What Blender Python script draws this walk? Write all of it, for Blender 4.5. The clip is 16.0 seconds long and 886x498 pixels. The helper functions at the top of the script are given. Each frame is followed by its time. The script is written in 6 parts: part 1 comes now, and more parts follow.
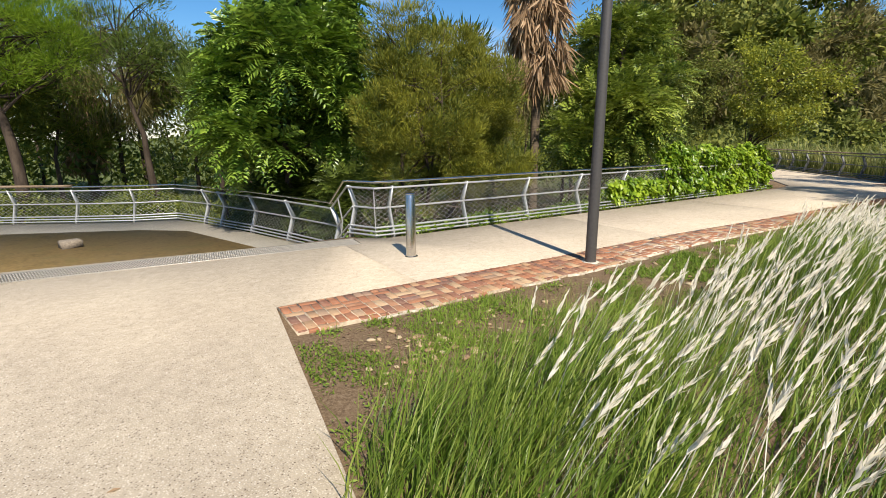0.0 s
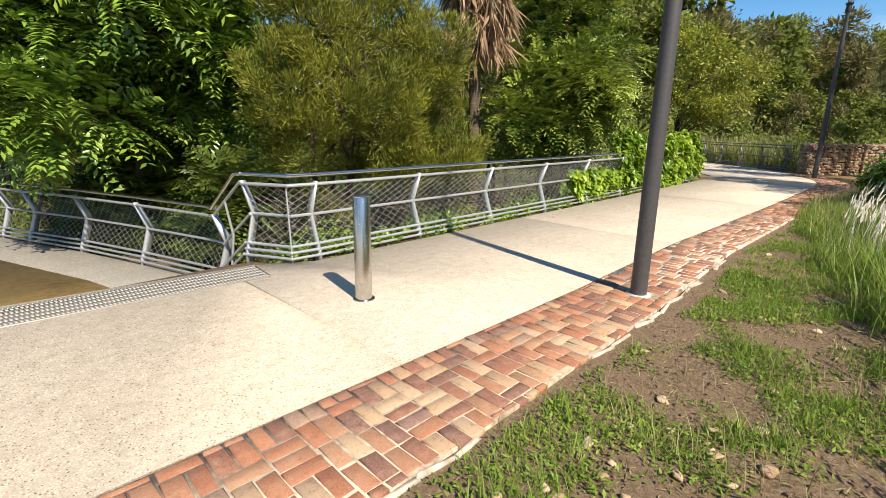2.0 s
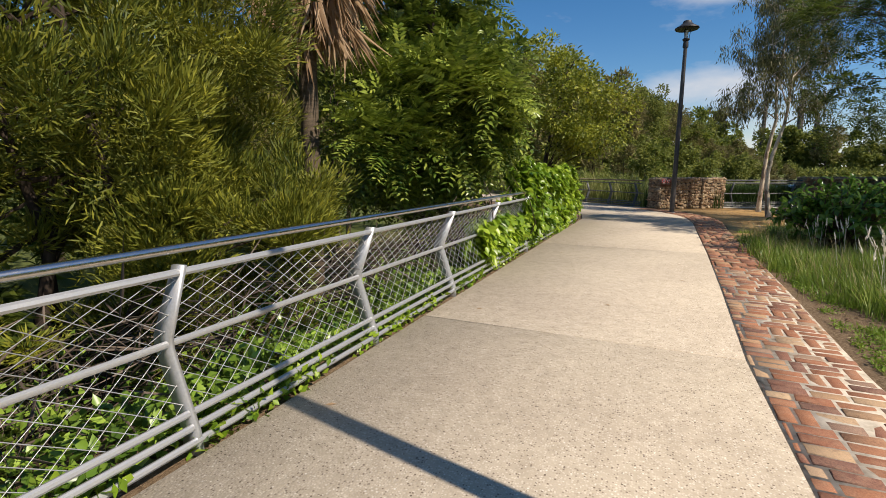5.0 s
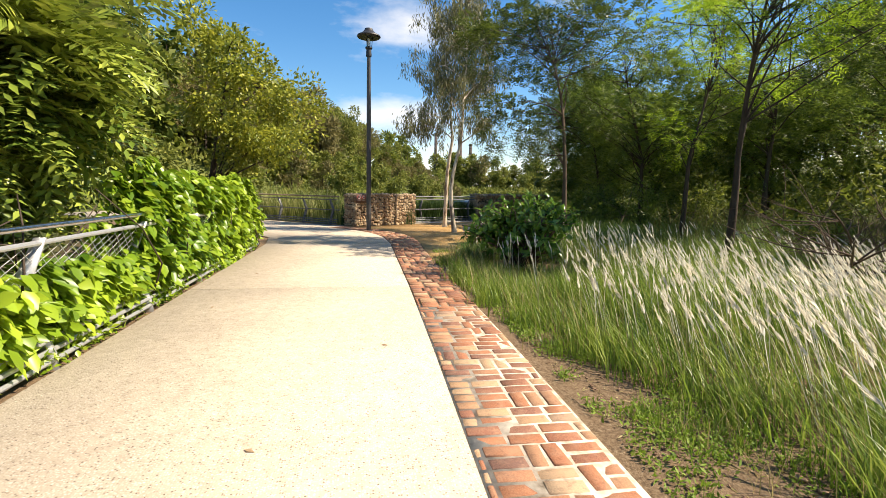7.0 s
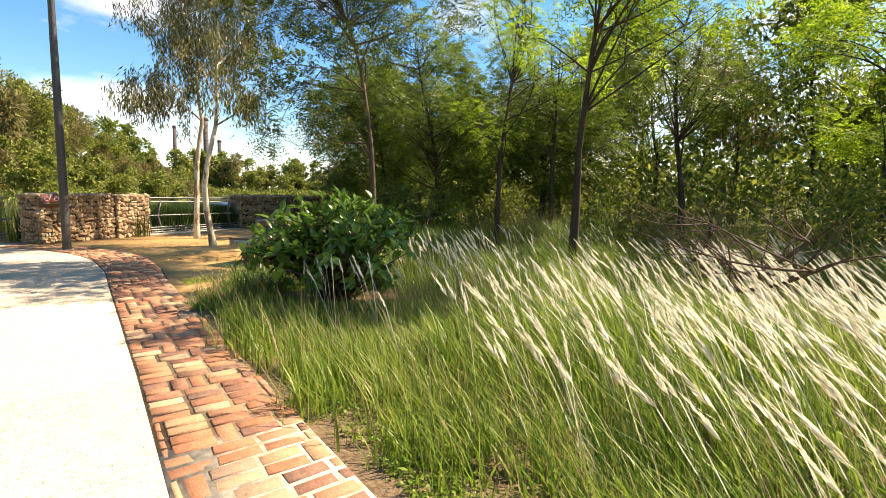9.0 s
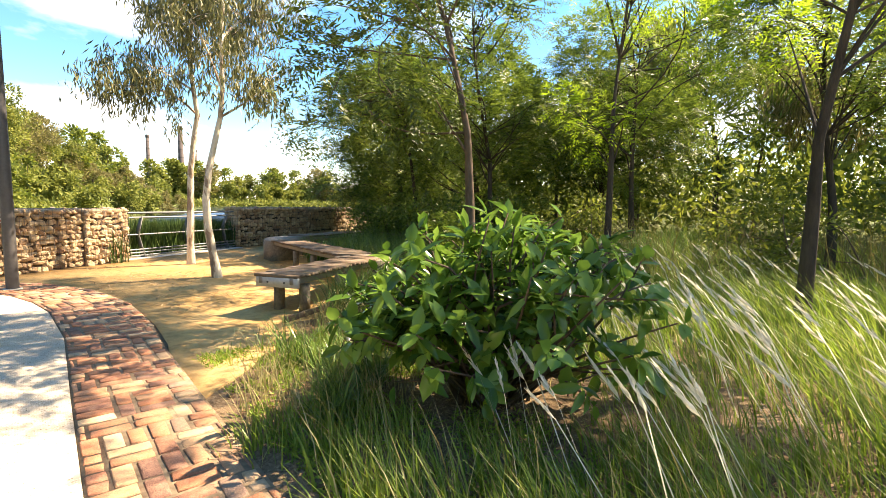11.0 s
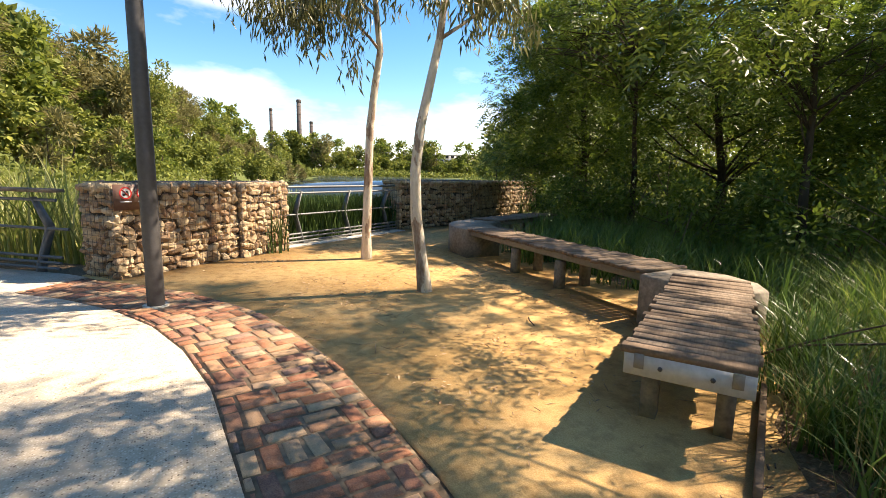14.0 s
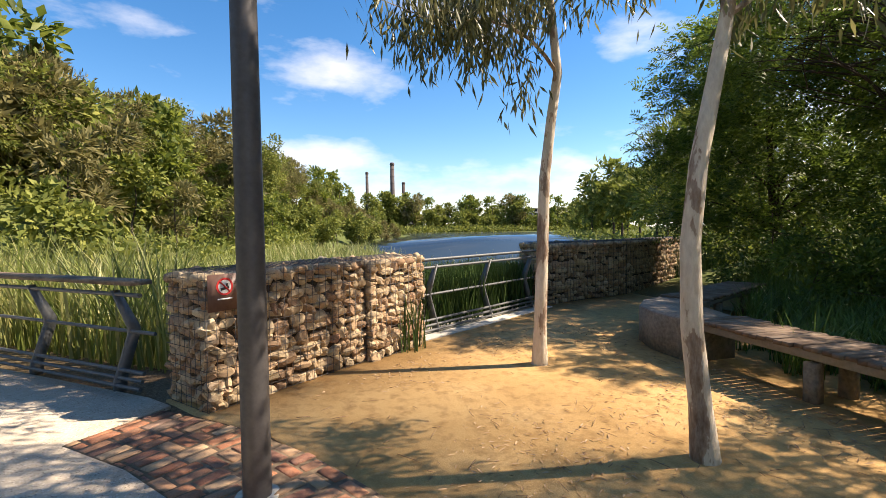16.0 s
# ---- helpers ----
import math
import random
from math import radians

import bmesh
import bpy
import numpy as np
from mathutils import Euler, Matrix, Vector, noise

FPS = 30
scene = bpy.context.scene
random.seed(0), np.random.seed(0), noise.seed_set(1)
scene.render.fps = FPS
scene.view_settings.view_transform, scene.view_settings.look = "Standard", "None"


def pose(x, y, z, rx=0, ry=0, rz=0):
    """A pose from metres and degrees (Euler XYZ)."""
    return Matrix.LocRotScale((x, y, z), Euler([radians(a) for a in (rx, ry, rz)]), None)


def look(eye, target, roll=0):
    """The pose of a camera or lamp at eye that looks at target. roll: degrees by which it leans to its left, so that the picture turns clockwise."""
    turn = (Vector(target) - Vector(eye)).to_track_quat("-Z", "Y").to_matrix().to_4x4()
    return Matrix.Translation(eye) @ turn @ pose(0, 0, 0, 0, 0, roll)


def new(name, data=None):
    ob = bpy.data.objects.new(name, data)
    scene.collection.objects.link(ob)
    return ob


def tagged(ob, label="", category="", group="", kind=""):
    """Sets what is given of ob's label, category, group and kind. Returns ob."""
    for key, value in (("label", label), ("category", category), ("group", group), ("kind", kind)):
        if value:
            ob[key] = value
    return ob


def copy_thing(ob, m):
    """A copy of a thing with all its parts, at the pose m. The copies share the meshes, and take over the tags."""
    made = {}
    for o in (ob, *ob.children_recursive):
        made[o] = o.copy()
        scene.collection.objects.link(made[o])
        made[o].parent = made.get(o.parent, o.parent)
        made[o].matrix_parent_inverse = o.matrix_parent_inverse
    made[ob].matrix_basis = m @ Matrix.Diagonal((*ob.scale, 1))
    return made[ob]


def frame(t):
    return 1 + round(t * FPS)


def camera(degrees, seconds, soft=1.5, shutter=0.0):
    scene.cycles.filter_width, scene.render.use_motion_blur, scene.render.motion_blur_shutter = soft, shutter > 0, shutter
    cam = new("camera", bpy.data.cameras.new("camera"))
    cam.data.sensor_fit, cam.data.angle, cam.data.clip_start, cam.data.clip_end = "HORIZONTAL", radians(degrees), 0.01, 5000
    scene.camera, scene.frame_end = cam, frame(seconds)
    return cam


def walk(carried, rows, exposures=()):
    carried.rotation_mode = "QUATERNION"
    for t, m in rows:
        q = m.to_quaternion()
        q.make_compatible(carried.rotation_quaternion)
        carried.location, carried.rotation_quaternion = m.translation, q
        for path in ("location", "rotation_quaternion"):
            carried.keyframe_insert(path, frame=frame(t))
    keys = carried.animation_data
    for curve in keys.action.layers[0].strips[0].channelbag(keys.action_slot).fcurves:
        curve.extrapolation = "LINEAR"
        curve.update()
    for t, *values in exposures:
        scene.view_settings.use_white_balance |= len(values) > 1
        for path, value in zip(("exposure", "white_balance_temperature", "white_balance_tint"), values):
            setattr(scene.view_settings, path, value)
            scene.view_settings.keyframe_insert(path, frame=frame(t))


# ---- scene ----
cam = camera(86.2, 16.0, soft=0.58)
PATH = [
    (0, (-5.739, -1.884, 1.829), (-4.694, -0.241, 1.371), -0.4),
    (0.5, (-5.523, -1.175, 1.782), (-4.386, 0.401, 1.307), -0.1),
    (1, (-5.332, -0.474, 1.716), (-4.101, 1.024, 1.225), 0.2),
    (1.5, (-5.055, 0.279, 1.664), (-3.747, 1.708, 1.165), 0.4),
    (2, (-4.821, 1.015, 1.608), (-3.426, 2.359, 1.11), 0.7),
    (2.5, (-4.518, 1.749, 1.582), (-3.052, 3.016, 1.087), 0.6),
    (3, (-4.189, 2.373, 1.564), (-2.666, 3.583, 1.096), 0.8),
    (3.2, (-4.012, 2.606, 1.534), (-2.46, 3.779, 1.069), 0.7),
    (5.3, (-1.185, 4.075, 1.42), (0.667, 4.765, 1.11), 0.1),
    (5.5, (-0.902, 4.084, 1.447), (0.979, 4.691, 1.141), 0.1),
    (6, (-0.223, 4.101, 1.446), (1.724, 4.46, 1.161), 0.2),
    (6.5, (0.413, 3.972, 1.427), (2.394, 3.987, 1.158), 0.5),
    (7, (1.138, 3.834, 1.364), (3.087, 3.463, 1.116), 1.1),
    (7.5, (1.799, 3.715, 1.345), (3.64, 2.969, 1.112), 2.1),
    (8, (2.471, 3.617, 1.313), (4.207, 2.647, 1.097), 1.8),
    (8.2, (2.717, 3.585, 1.309), (4.409, 2.539, 1.1), 1.9),
    (10.3, (6.225, 3.202, 1.276), (7.67, 1.836, 1.062), 0.3),
    (10.5, (6.504, 3.193, 1.315), (7.959, 1.834, 1.122), 0.9),
    (11, (7.188, 3.142, 1.335), (8.682, 1.824, 1.151), 0.7),
    (11.5, (7.895, 3.207, 1.309), (9.443, 1.952, 1.137), 1.1),
    (12, (8.613, 3.256, 1.331), (10.188, 2.039, 1.132), 1.5),
    (12.5, (9.293, 3.266, 1.319), (10.905, 2.105, 1.087), 1.3),
    (13, (9.952, 3.245, 1.305), (11.585, 2.123, 1.034), 1.4),
    (13.5, (10.621, 3.18, 1.332), (12.29, 2.121, 1.027), 1.2),
    (14, (11.366, 3.121, 1.358), (13.084, 2.145, 1.048), 1.3),
    (14.5, (12.031, 3.086, 1.379), (13.798, 2.196, 1.091), 0.8),
    (15, (12.667, 3.081, 1.404), (14.494, 2.293, 1.194), 0.1),
    (15.5, (13.311, 3.09, 1.465), (15.173, 2.373, 1.33), -0.3),
    (16, (13.917, 3.178, 1.514), (15.808, 2.53, 1.429), -0.7),
]
EXPOSURES = [(0.0, 0.5, 6800, 11), (1.0, 0.35, 6800, 11), (1.5, 0.65, 6800, 11), (2.0, 0.72, 6800, 12), (2.5, 0.42, 6800, 12), (3.2, 0.18, 6800, 12), (5.5, 0.2, 6900, 14), (6.3, 0.28, 6900, 14), (7.0, 1.0, 7500, 13), (7.5, 1.3, 8000, 13), (8.2, 1.4, 8200, 13), (10.5, 1.85, 8700, 15), (12.0, 2.45, 8500, 16), (13.0, 2.4, 8200, 16), (13.5, 1.95, 7900, 15), (14.0, 1.5, 7800, 15), (14.5, 0.85, 7400, 16), (15.3, 1.15, 7400, 17), (16.0, 1.15, 7400, 17)]
walk(cam, [(t, look(eye, target, roll)) for t, eye, target, roll in PATH], EXPOSURES)

# ---- world, sun, exposure ----
SUN_H = Vector((0.215, 0.977, 0.0)).normalized()      # the way the shadows fall
SUN_EL = 47.5
world = bpy.data.worlds.new("sky")
scene.world = world
world.use_nodes = True
wn, wl = world.node_tree.nodes, world.node_tree.links
wn.clear()
w_out, w_bg, w_sky = wn.new("ShaderNodeOutputWorld"), wn.new("ShaderNodeBackground"), wn.new("ShaderNodeTexSky")
w_sky.sky_type, w_sky.sun_disc = "NISHITA", False
w_sky.sun_elevation = radians(SUN_EL)
w_sky.sun_rotation = math.atan2(-SUN_H.x, -SUN_H.y)
w_sky.air_density, w_sky.dust_density, w_sky.ozone_density = 1.0, 0.1, 4.0
w_bg.inputs["Strength"].default_value = 0.088
# drifting fair-weather cloud, thicker towards the horizon
w_co, w_map, w_noise, w_ramp, w_mix = (wn.new("ShaderNodeTexCoord"), wn.new("ShaderNodeMapping"), wn.new("ShaderNodeTexNoise"),
                                       wn.new("ShaderNodeValToRGB"), wn.new("ShaderNodeMix"))
w_map.inputs["Scale"].default_value = (2.2, 2.2, 6.0)
w_map.inputs["Location"].default_value = (0.35, 0.1, 0.62)
w_noise.inputs["Scale"].default_value, w_noise.inputs["Detail"].default_value = 1.15, 7.0
w_noise.inputs["Roughness"].default_value = 0.55
w_ramp.color_ramp.elements[0].position, w_ramp.color_ramp.elements[1].position = 0.53, 0.78
w_mix.data_type = "RGBA"
w_mix.inputs[7].default_value = (7.4, 7.6, 7.9, 1)
wl.new(w_co.outputs["Generated"], w_map.inputs["Vector"])
wl.new(w_map.outputs["Vector"], w_noise.inputs["Vector"])
# distant cloud banks low down, and a thin bright haze on the horizon
w_sep, w_low, w_add, w_haze, w_max = (wn.new("ShaderNodeSeparateXYZ"), wn.new("ShaderNodeMapRange"), wn.new("ShaderNodeMath"),
                                      wn.new("ShaderNodeMapRange"), wn.new("ShaderNodeMath"))
for w_node, w_top, w_most in ((w_low, 0.24, 0.2), (w_haze, 0.08, 0.55)):
    w_node.inputs["From Min"].default_value, w_node.inputs["From Max"].default_value = 0.01, w_top
    w_node.inputs["To Min"].default_value, w_node.inputs["To Max"].default_value = w_most, 0.0
    wl.new(w_sep.outputs["Z"], w_node.inputs["Value"])
w_add.operation, w_max.operation = "ADD", "MAXIMUM"
wl.new(w_co.outputs["Generated"], w_sep.inputs[0])
wl.new(w_noise.outputs["Fac"], w_add.inputs[0])
wl.new(w_low.outputs["Result"], w_add.inputs[1])
wl.new(w_add.outputs[0], w_ramp.inputs["Fac"])
wl.new(w_ramp.outputs["Color"], w_max.inputs[0])
wl.new(w_haze.outputs["Result"], w_max.inputs[1])
wl.new(w_max.outputs[0], w_mix.inputs[0])
w_hsv = wn.new("ShaderNodeHueSaturation")
w_hsv.inputs["Saturation"].default_value, w_hsv.inputs["Value"].default_value = 1.3, 1.15
wl.new(w_sky.outputs["Color"], w_hsv.inputs["Color"])
wl.new(w_hsv.outputs["Color"], w_mix.inputs[6])
wl.new(w_mix.outputs[2], w_bg.inputs["Color"])
wl.new(w_bg.outputs["Background"], w_out.inputs["Surface"])

sun_data = bpy.data.lights.new("sun", "SUN")
sun_data.energy, sun_data.angle, sun_data.color = 5.0, radians(0.55), (1.0, 0.93, 0.82)
sun = new("sun", sun_data)
sun_way = Vector((SUN_H.x * math.cos(radians(SUN_EL)), SUN_H.y * math.cos(radians(SUN_EL)), -math.sin(radians(SUN_EL))))
sun.matrix_world = look((0, 0, 40), Vector((0, 0, 40)) + sun_way)


# ---- materials ----
def mat(name, rough=0.8, metal=0.0, spec=0.5):
    m = bpy.data.materials.new(name)
    m.use_nodes = True
    nt = m.node_tree
    b = nt.nodes["Principled BSDF"]
    b.inputs["Roughness"].default_value, b.inputs["Metallic"].default_value = rough, metal
    b.inputs["Specular IOR Level"].default_value = spec
    return m, nt, b


def coords(nt, scale=1.0, space="Object"):
    c = nt.nodes.new("ShaderNodeTexCoord")
    mp = nt.nodes.new("ShaderNodeMapping")
    mp.inputs["Scale"].default_value = (scale,) * 3 if not isinstance(scale, tuple) else scale
    nt.links.new(c.outputs[space], mp.inputs["Vector"])
    return mp.outputs["Vector"]


def world_coords(nt):
    return nt.nodes.new("ShaderNodeNewGeometry").outputs["Position"]


def noise_node(nt, vec, scale, detail=4.0, rough=0.6):
    n = nt.nodes.new("ShaderNodeTexNoise")
    n.inputs["Scale"].default_value, n.inputs["Detail"].default_value, n.inputs["Roughness"].default_value = scale, detail, rough
    nt.links.new(vec, n.inputs["Vector"])
    return n.outputs["Fac"]


def ramp(nt, fac, stops):
    r = nt.nodes.new("ShaderNodeValToRGB")
    e = r.color_ramp.elements
    while len(e) < len(stops):
        e.new(0.5)
    for el, (p, c) in zip(e, stops):
        el.position, el.color = p, (*c, 1)
    nt.links.new(fac, r.inputs["Fac"])
    return r.outputs["Color"]


def mixc(nt, fac, a, b, mode="MIX"):
    n = nt.nodes.new("ShaderNodeMix")
    n.data_type, n.blend_type = "RGBA", mode
    for sock, v in ((n.inputs[0], fac), (n.inputs[6], a), (n.inputs[7], b)):
        if hasattr(v, "is_output"):
            nt.links.new(v, sock)
        else:
            sock.default_value = v if not isinstance(v, tuple) else (*v, 1)
    return n.outputs[2]


def bump(nt, b, height, strength=0.3, dist=0.01):
    n = nt.nodes.new("ShaderNodeBump")
    n.inputs["Strength"].default_value, n.inputs["Distance"].default_value = strength, dist
    nt.links.new(height, n.inputs["Height"])
    nt.links.new(n.outputs["Normal"], b.inputs["Normal"])


def leaf_mat(name, dark, mid, light, rough=0.5, trans=0.35, tip=None, patch=0.35):
    m, nt, b = mat(name, rough, spec=0.35)
    g = nt.nodes.new("ShaderNodeNewGeometry")
    col = ramp(nt, g.outputs["Random Per Island"], [(0.0, dark), (0.5, mid), (1.0, light)] + ([] if tip is None else [(0.96, tip)]))
    big = noise_node(nt, g.outputs["Position"], 0.9, 3.0)
    col = mixc(nt, patch, col, ramp(nt, big, [(0.35, dark), (0.7, light)]))
    nt.links.new(col, b.inputs["Base Color"])
    t = nt.nodes.new("ShaderNodeBsdfTranslucent")
    nt.links.new(col, t.inputs["Color"])
    ms = nt.nodes.new("ShaderNodeMixShader")
    ms.inputs["Fac"].default_value = trans
    nt.links.new(b.outputs["BSDF"], ms.inputs[1])
    nt.links.new(t.outputs["BSDF"], ms.inputs[2])
    nt.links.new(ms.outputs["Shader"], nt.nodes["Material Output"].inputs["Surface"])
    return m


def rough_mat(name, stops, scale, rough=0.85, bstr=0.4, bdist=0.01, fine=8.0, metal=0.0, spec=0.3, space=None):
    m, nt, b = mat(name, rough, metal, spec)
    v = world_coords(nt) if space is None else coords(nt, 1.0, space)
    a, f = noise_node(nt, v, scale, 5.0), noise_node(nt, v, scale * fine, 4.0)
    base = ramp(nt, a, stops)
    nt.links.new(mixc(nt, 0.45, base, ramp(nt, f, [(0.3, tuple(c * 0.55 for c in stops[0][1])), (0.72, tuple(min(1, c * 1.25) for c in stops[-1][1]))])), b.inputs["Base Color"])
    bump(nt, b, f, bstr, bdist)
    return m


def concrete_material():
    m, nt, b = mat("exposed_aggregate_concrete", 0.88, spec=0.3)
    v = world_coords(nt)
    vo = nt.nodes.new("ShaderNodeTexVoronoi")
    vo.inputs["Scale"].default_value = 80.0
    nt.links.new(v, vo.inputs["Vector"])
    stone = ramp(nt, vo.outputs["Color"], [(0.0, (0.11, 0.085, 0.065)), (0.18, (0.24, 0.19, 0.145)), (0.3, (0.48, 0.41, 0.32)), (0.5, (0.60, 0.525, 0.42)), (0.8, (0.70, 0.63, 0.52)), (1.0, (0.84, 0.80, 0.72))])
    joint = mixc(nt, ramp(nt, vo.outputs["Distance"], [(0.3, (0, 0, 0)), (0.55, (1, 1, 1))]), stone, (0.53, 0.455, 0.355))
    big = ramp(nt, noise_node(nt, v, 0.7, 6.0), [(0.3, (0.86, 0.84, 0.82)), (0.7, (1.04, 1.03, 1.0))])
    mid = ramp(nt, noise_node(nt, v, 9.0, 5.0), [(0.32, (0.86, 0.85, 0.83)), (0.62, (1.02, 1.02, 1.01))])
    nt.links.new(mixc(nt, 1.0, mixc(nt, 1.0, joint, big, "MULTIPLY"), mid, "MULTIPLY"), b.inputs["Base Color"])
    bump(nt, b, vo.outputs["Distance"], 0.35, 0.004)
    return m


def brick_material():
    m, nt, b = mat("reclaimed_brick", 0.85, spec=0.25)
    oi = nt.nodes.new("ShaderNodeObjectInfo")
    g = nt.nodes.new("ShaderNodeNewGeometry")
    add = nt.nodes.new("ShaderNodeMath")
    add.operation = "ADD"
    fr = nt.nodes.new("ShaderNodeMath")
    fr.operation = "FRACT"
    nt.links.new(oi.outputs["Random"], add.inputs[0])
    nt.links.new(g.outputs["Random Per Island"], add.inputs[1])
    nt.links.new(add.outputs[0], fr.inputs[0])
    col = ramp(nt, fr.outputs[0], [(0.0, (0.13, 0.075, 0.07)), (0.12, (0.22, 0.095, 0.07)), (0.3, (0.34, 0.125, 0.065)), (0.5, (0.40, 0.16, 0.08)), (0.64, (0.38, 0.185, 0.105)), (0.78, (0.46, 0.29, 0.16)), (0.93, (0.58, 0.44, 0.27)), (1.0, (0.20, 0.13, 0.12))])
    v = world_coords(nt)
    n1, n2, n3 = noise_node(nt, v, 14.0, 5.0), noise_node(nt, v, 120.0, 3.0), noise_node(nt, v, 23.0, 6.0, 0.7)
    col = mixc(nt, ramp(nt, n3, [(0.52, (0, 0, 0)), (0.7, (0.6, 0.6, 0.6))]), col, (0.11, 0.06, 0.045))
    col = mixc(nt, ramp(nt, n1, [(0.45, (0, 0, 0)), (0.75, (0.35, 0.35, 0.35))]), col, (0.55, 0.40, 0.27))
    col = mixc(nt, 0.35, col, ramp(nt, n2, [(0.3, (0.10, 0.05, 0.035)), (0.7, (0.52, 0.27, 0.15))]))
    nt.links.new(col, b.inputs["Base Color"])
    bump(nt, b, n2, 0.7, 0.006)
    return m


def soil_material():
    m, nt, b = mat("garden_soil", 0.95, spec=0.15)
    v = world_coords(nt)
    f, c = noise_node(nt, v, 45.0, 6.0, 0.75), noise_node(nt, v, 7.0, 5.0)
    col = ramp(nt, f, [(0.32, (0.06, 0.038, 0.022)), (0.5, (0.17, 0.115, 0.068)), (0.68, (0.33, 0.25, 0.16))])
    col = mixc(nt, ramp(nt, c, [(0.4, (0, 0, 0)), (0.65, (0.5, 0.5, 0.5))]), col, (0.22, 0.15, 0.09))
    # turf and scrub take over away from the dug beds
    sep = nt.nodes.new("ShaderNodeSeparateXYZ")
    nt.links.new(v, sep.inputs[0])
    green = ramp(nt, f, [(0.3, (0.045, 0.065, 0.018)), (0.7, (0.15, 0.17, 0.05))])
    far = None
    for sock, lo, hi in (("X", 20.0, 26.0), ("Y", 12.0, 15.0), ("Y", -3.0, -7.0)):
        mr = nt.nodes.new("ShaderNodeMapRange")
        mr.inputs["From Min"].default_value, mr.inputs["From Max"].default_value = lo, hi
        nt.links.new(sep.outputs[sock], mr.inputs["Value"])
        if far is None:
            far = mr.outputs["Result"]
        else:
            mx = nt.nodes.new("ShaderNodeMath")
            mx.operation = "MAXIMUM"
            nt.links.new(far, mx.inputs[0])
            nt.links.new(mr.outputs["Result"], mx.inputs[1])
            far = mx.outputs[0]
    col = mixc(nt, far, col, green)
    nt.links.new(col, b.inputs["Base Color"])
    bump(nt, b, f, 0.7, 0.025)
    return m


def sand_material():
    m, nt, b = mat("decomposed_granite", 0.95, spec=0.15)
    v = world_coords(nt)
    a, f, l = noise_node(nt, v, 0.8, 6.0), noise_node(nt, v, 110.0, 4.0, 0.7), noise_node(nt, v, 7.0, 6.0, 0.7)
    col = ramp(nt, a, [(0.3, (0.42, 0.23, 0.065)), (0.5, (0.57, 0.325, 0.115)), (0.72, (0.70, 0.455, 0.20))])
    col = mixc(nt, 0.4, col, ramp(nt, f, [(0.3, (0.25, 0.14, 0.05)), (0.7, (0.78, 0.58, 0.31))]))
    col = mixc(nt, ramp(nt, l, [(0.48, (0, 0, 0)), (0.66, (0.6, 0.6, 0.6))]), col, (0.27, 0.15, 0.06))
    nt.links.new(col, b.inputs["Base Color"])
    bump(nt, b, f, 0.5, 0.006)
    return m


def bark_material(name, stops, scale=6.0, squash=0.25, rough=0.9):
    m, nt, b = mat(name, rough, spec=0.2)
    v = coords(nt, (scale, scale, scale * squash))
    a, f = noise_node(nt, v, 1.0, 5.0), noise_node(nt, v, 6.0, 5.0, 0.7)
    nt.links.new(mixc(nt, 0.3, ramp(nt, a, stops), ramp(nt, f, [(0.3, stops[0][1]), (0.7, stops[-1][1])])), b.inputs["Base Color"])
    bump(nt, b, f, 0.6, 0.02)
    return m


def metal_material(name, col, rough, metal=1.0, streak=True):
    m, nt, b = mat(name, rough, metal)
    v = world_coords(nt)
    a = noise_node(nt, v, 25.0, 5.0, 0.7)
    nt.links.new(ramp(nt, a, [(0.3, tuple(c * 0.78 for c in col)), (0.7, col)]), b.inputs["Base Color"])
    nt.links.new(ramp(nt, a, [(0.3, (rough * 1.3,) * 3), (0.7, (rough * 0.8,) * 3)]), b.inputs["Roughness"])
    return m


def stone_material():
    m, nt, b = mat("gabion_sandstone", 0.9, spec=0.2)
    oi, g = nt.nodes.new("ShaderNodeObjectInfo"), nt.nodes.new("ShaderNodeNewGeometry")
    add, fr = nt.nodes.new("ShaderNodeMath"), nt.nodes.new("ShaderNodeMath")
    fr.operation = "FRACT"
    nt.links.new(oi.outputs["Random"], add.inputs[0])
    nt.links.new(g.outputs["Random Per Island"], add.inputs[1])
    nt.links.new(add.outputs[0], fr.inputs[0])
    col = ramp(nt, fr.outputs[0], [(0.0, (0.20, 0.11, 0.06)), (0.25, (0.34, 0.21, 0.11)), (0.5, (0.44, 0.32, 0.18)), (0.9, (0.56, 0.45, 0.29)), (1.0, (0.32, 0.16, 0.09))])
    v = world_coords(nt)
    n1, n2 = noise_node(nt, v, 9.0, 5.0), noise_node(nt, v, 60.0, 5.0, 0.7)
    col = mixc(nt, ramp(nt, n1, [(0.5, (0, 0, 0)), (0.72, (0.7, 0.7, 0.7))]), col, (0.28, 0.15, 0.08))
    col = mixc(nt, 0.3, col, ramp(nt, n2, [(0.3, (0.16, 0.10, 0.06)), (0.7, (0.66, 0.52, 0.36))]))
    nt.links.new(col, b.inputs["Base Color"])
    bump(nt, b, n2, 0.6, 0.01)
    return m


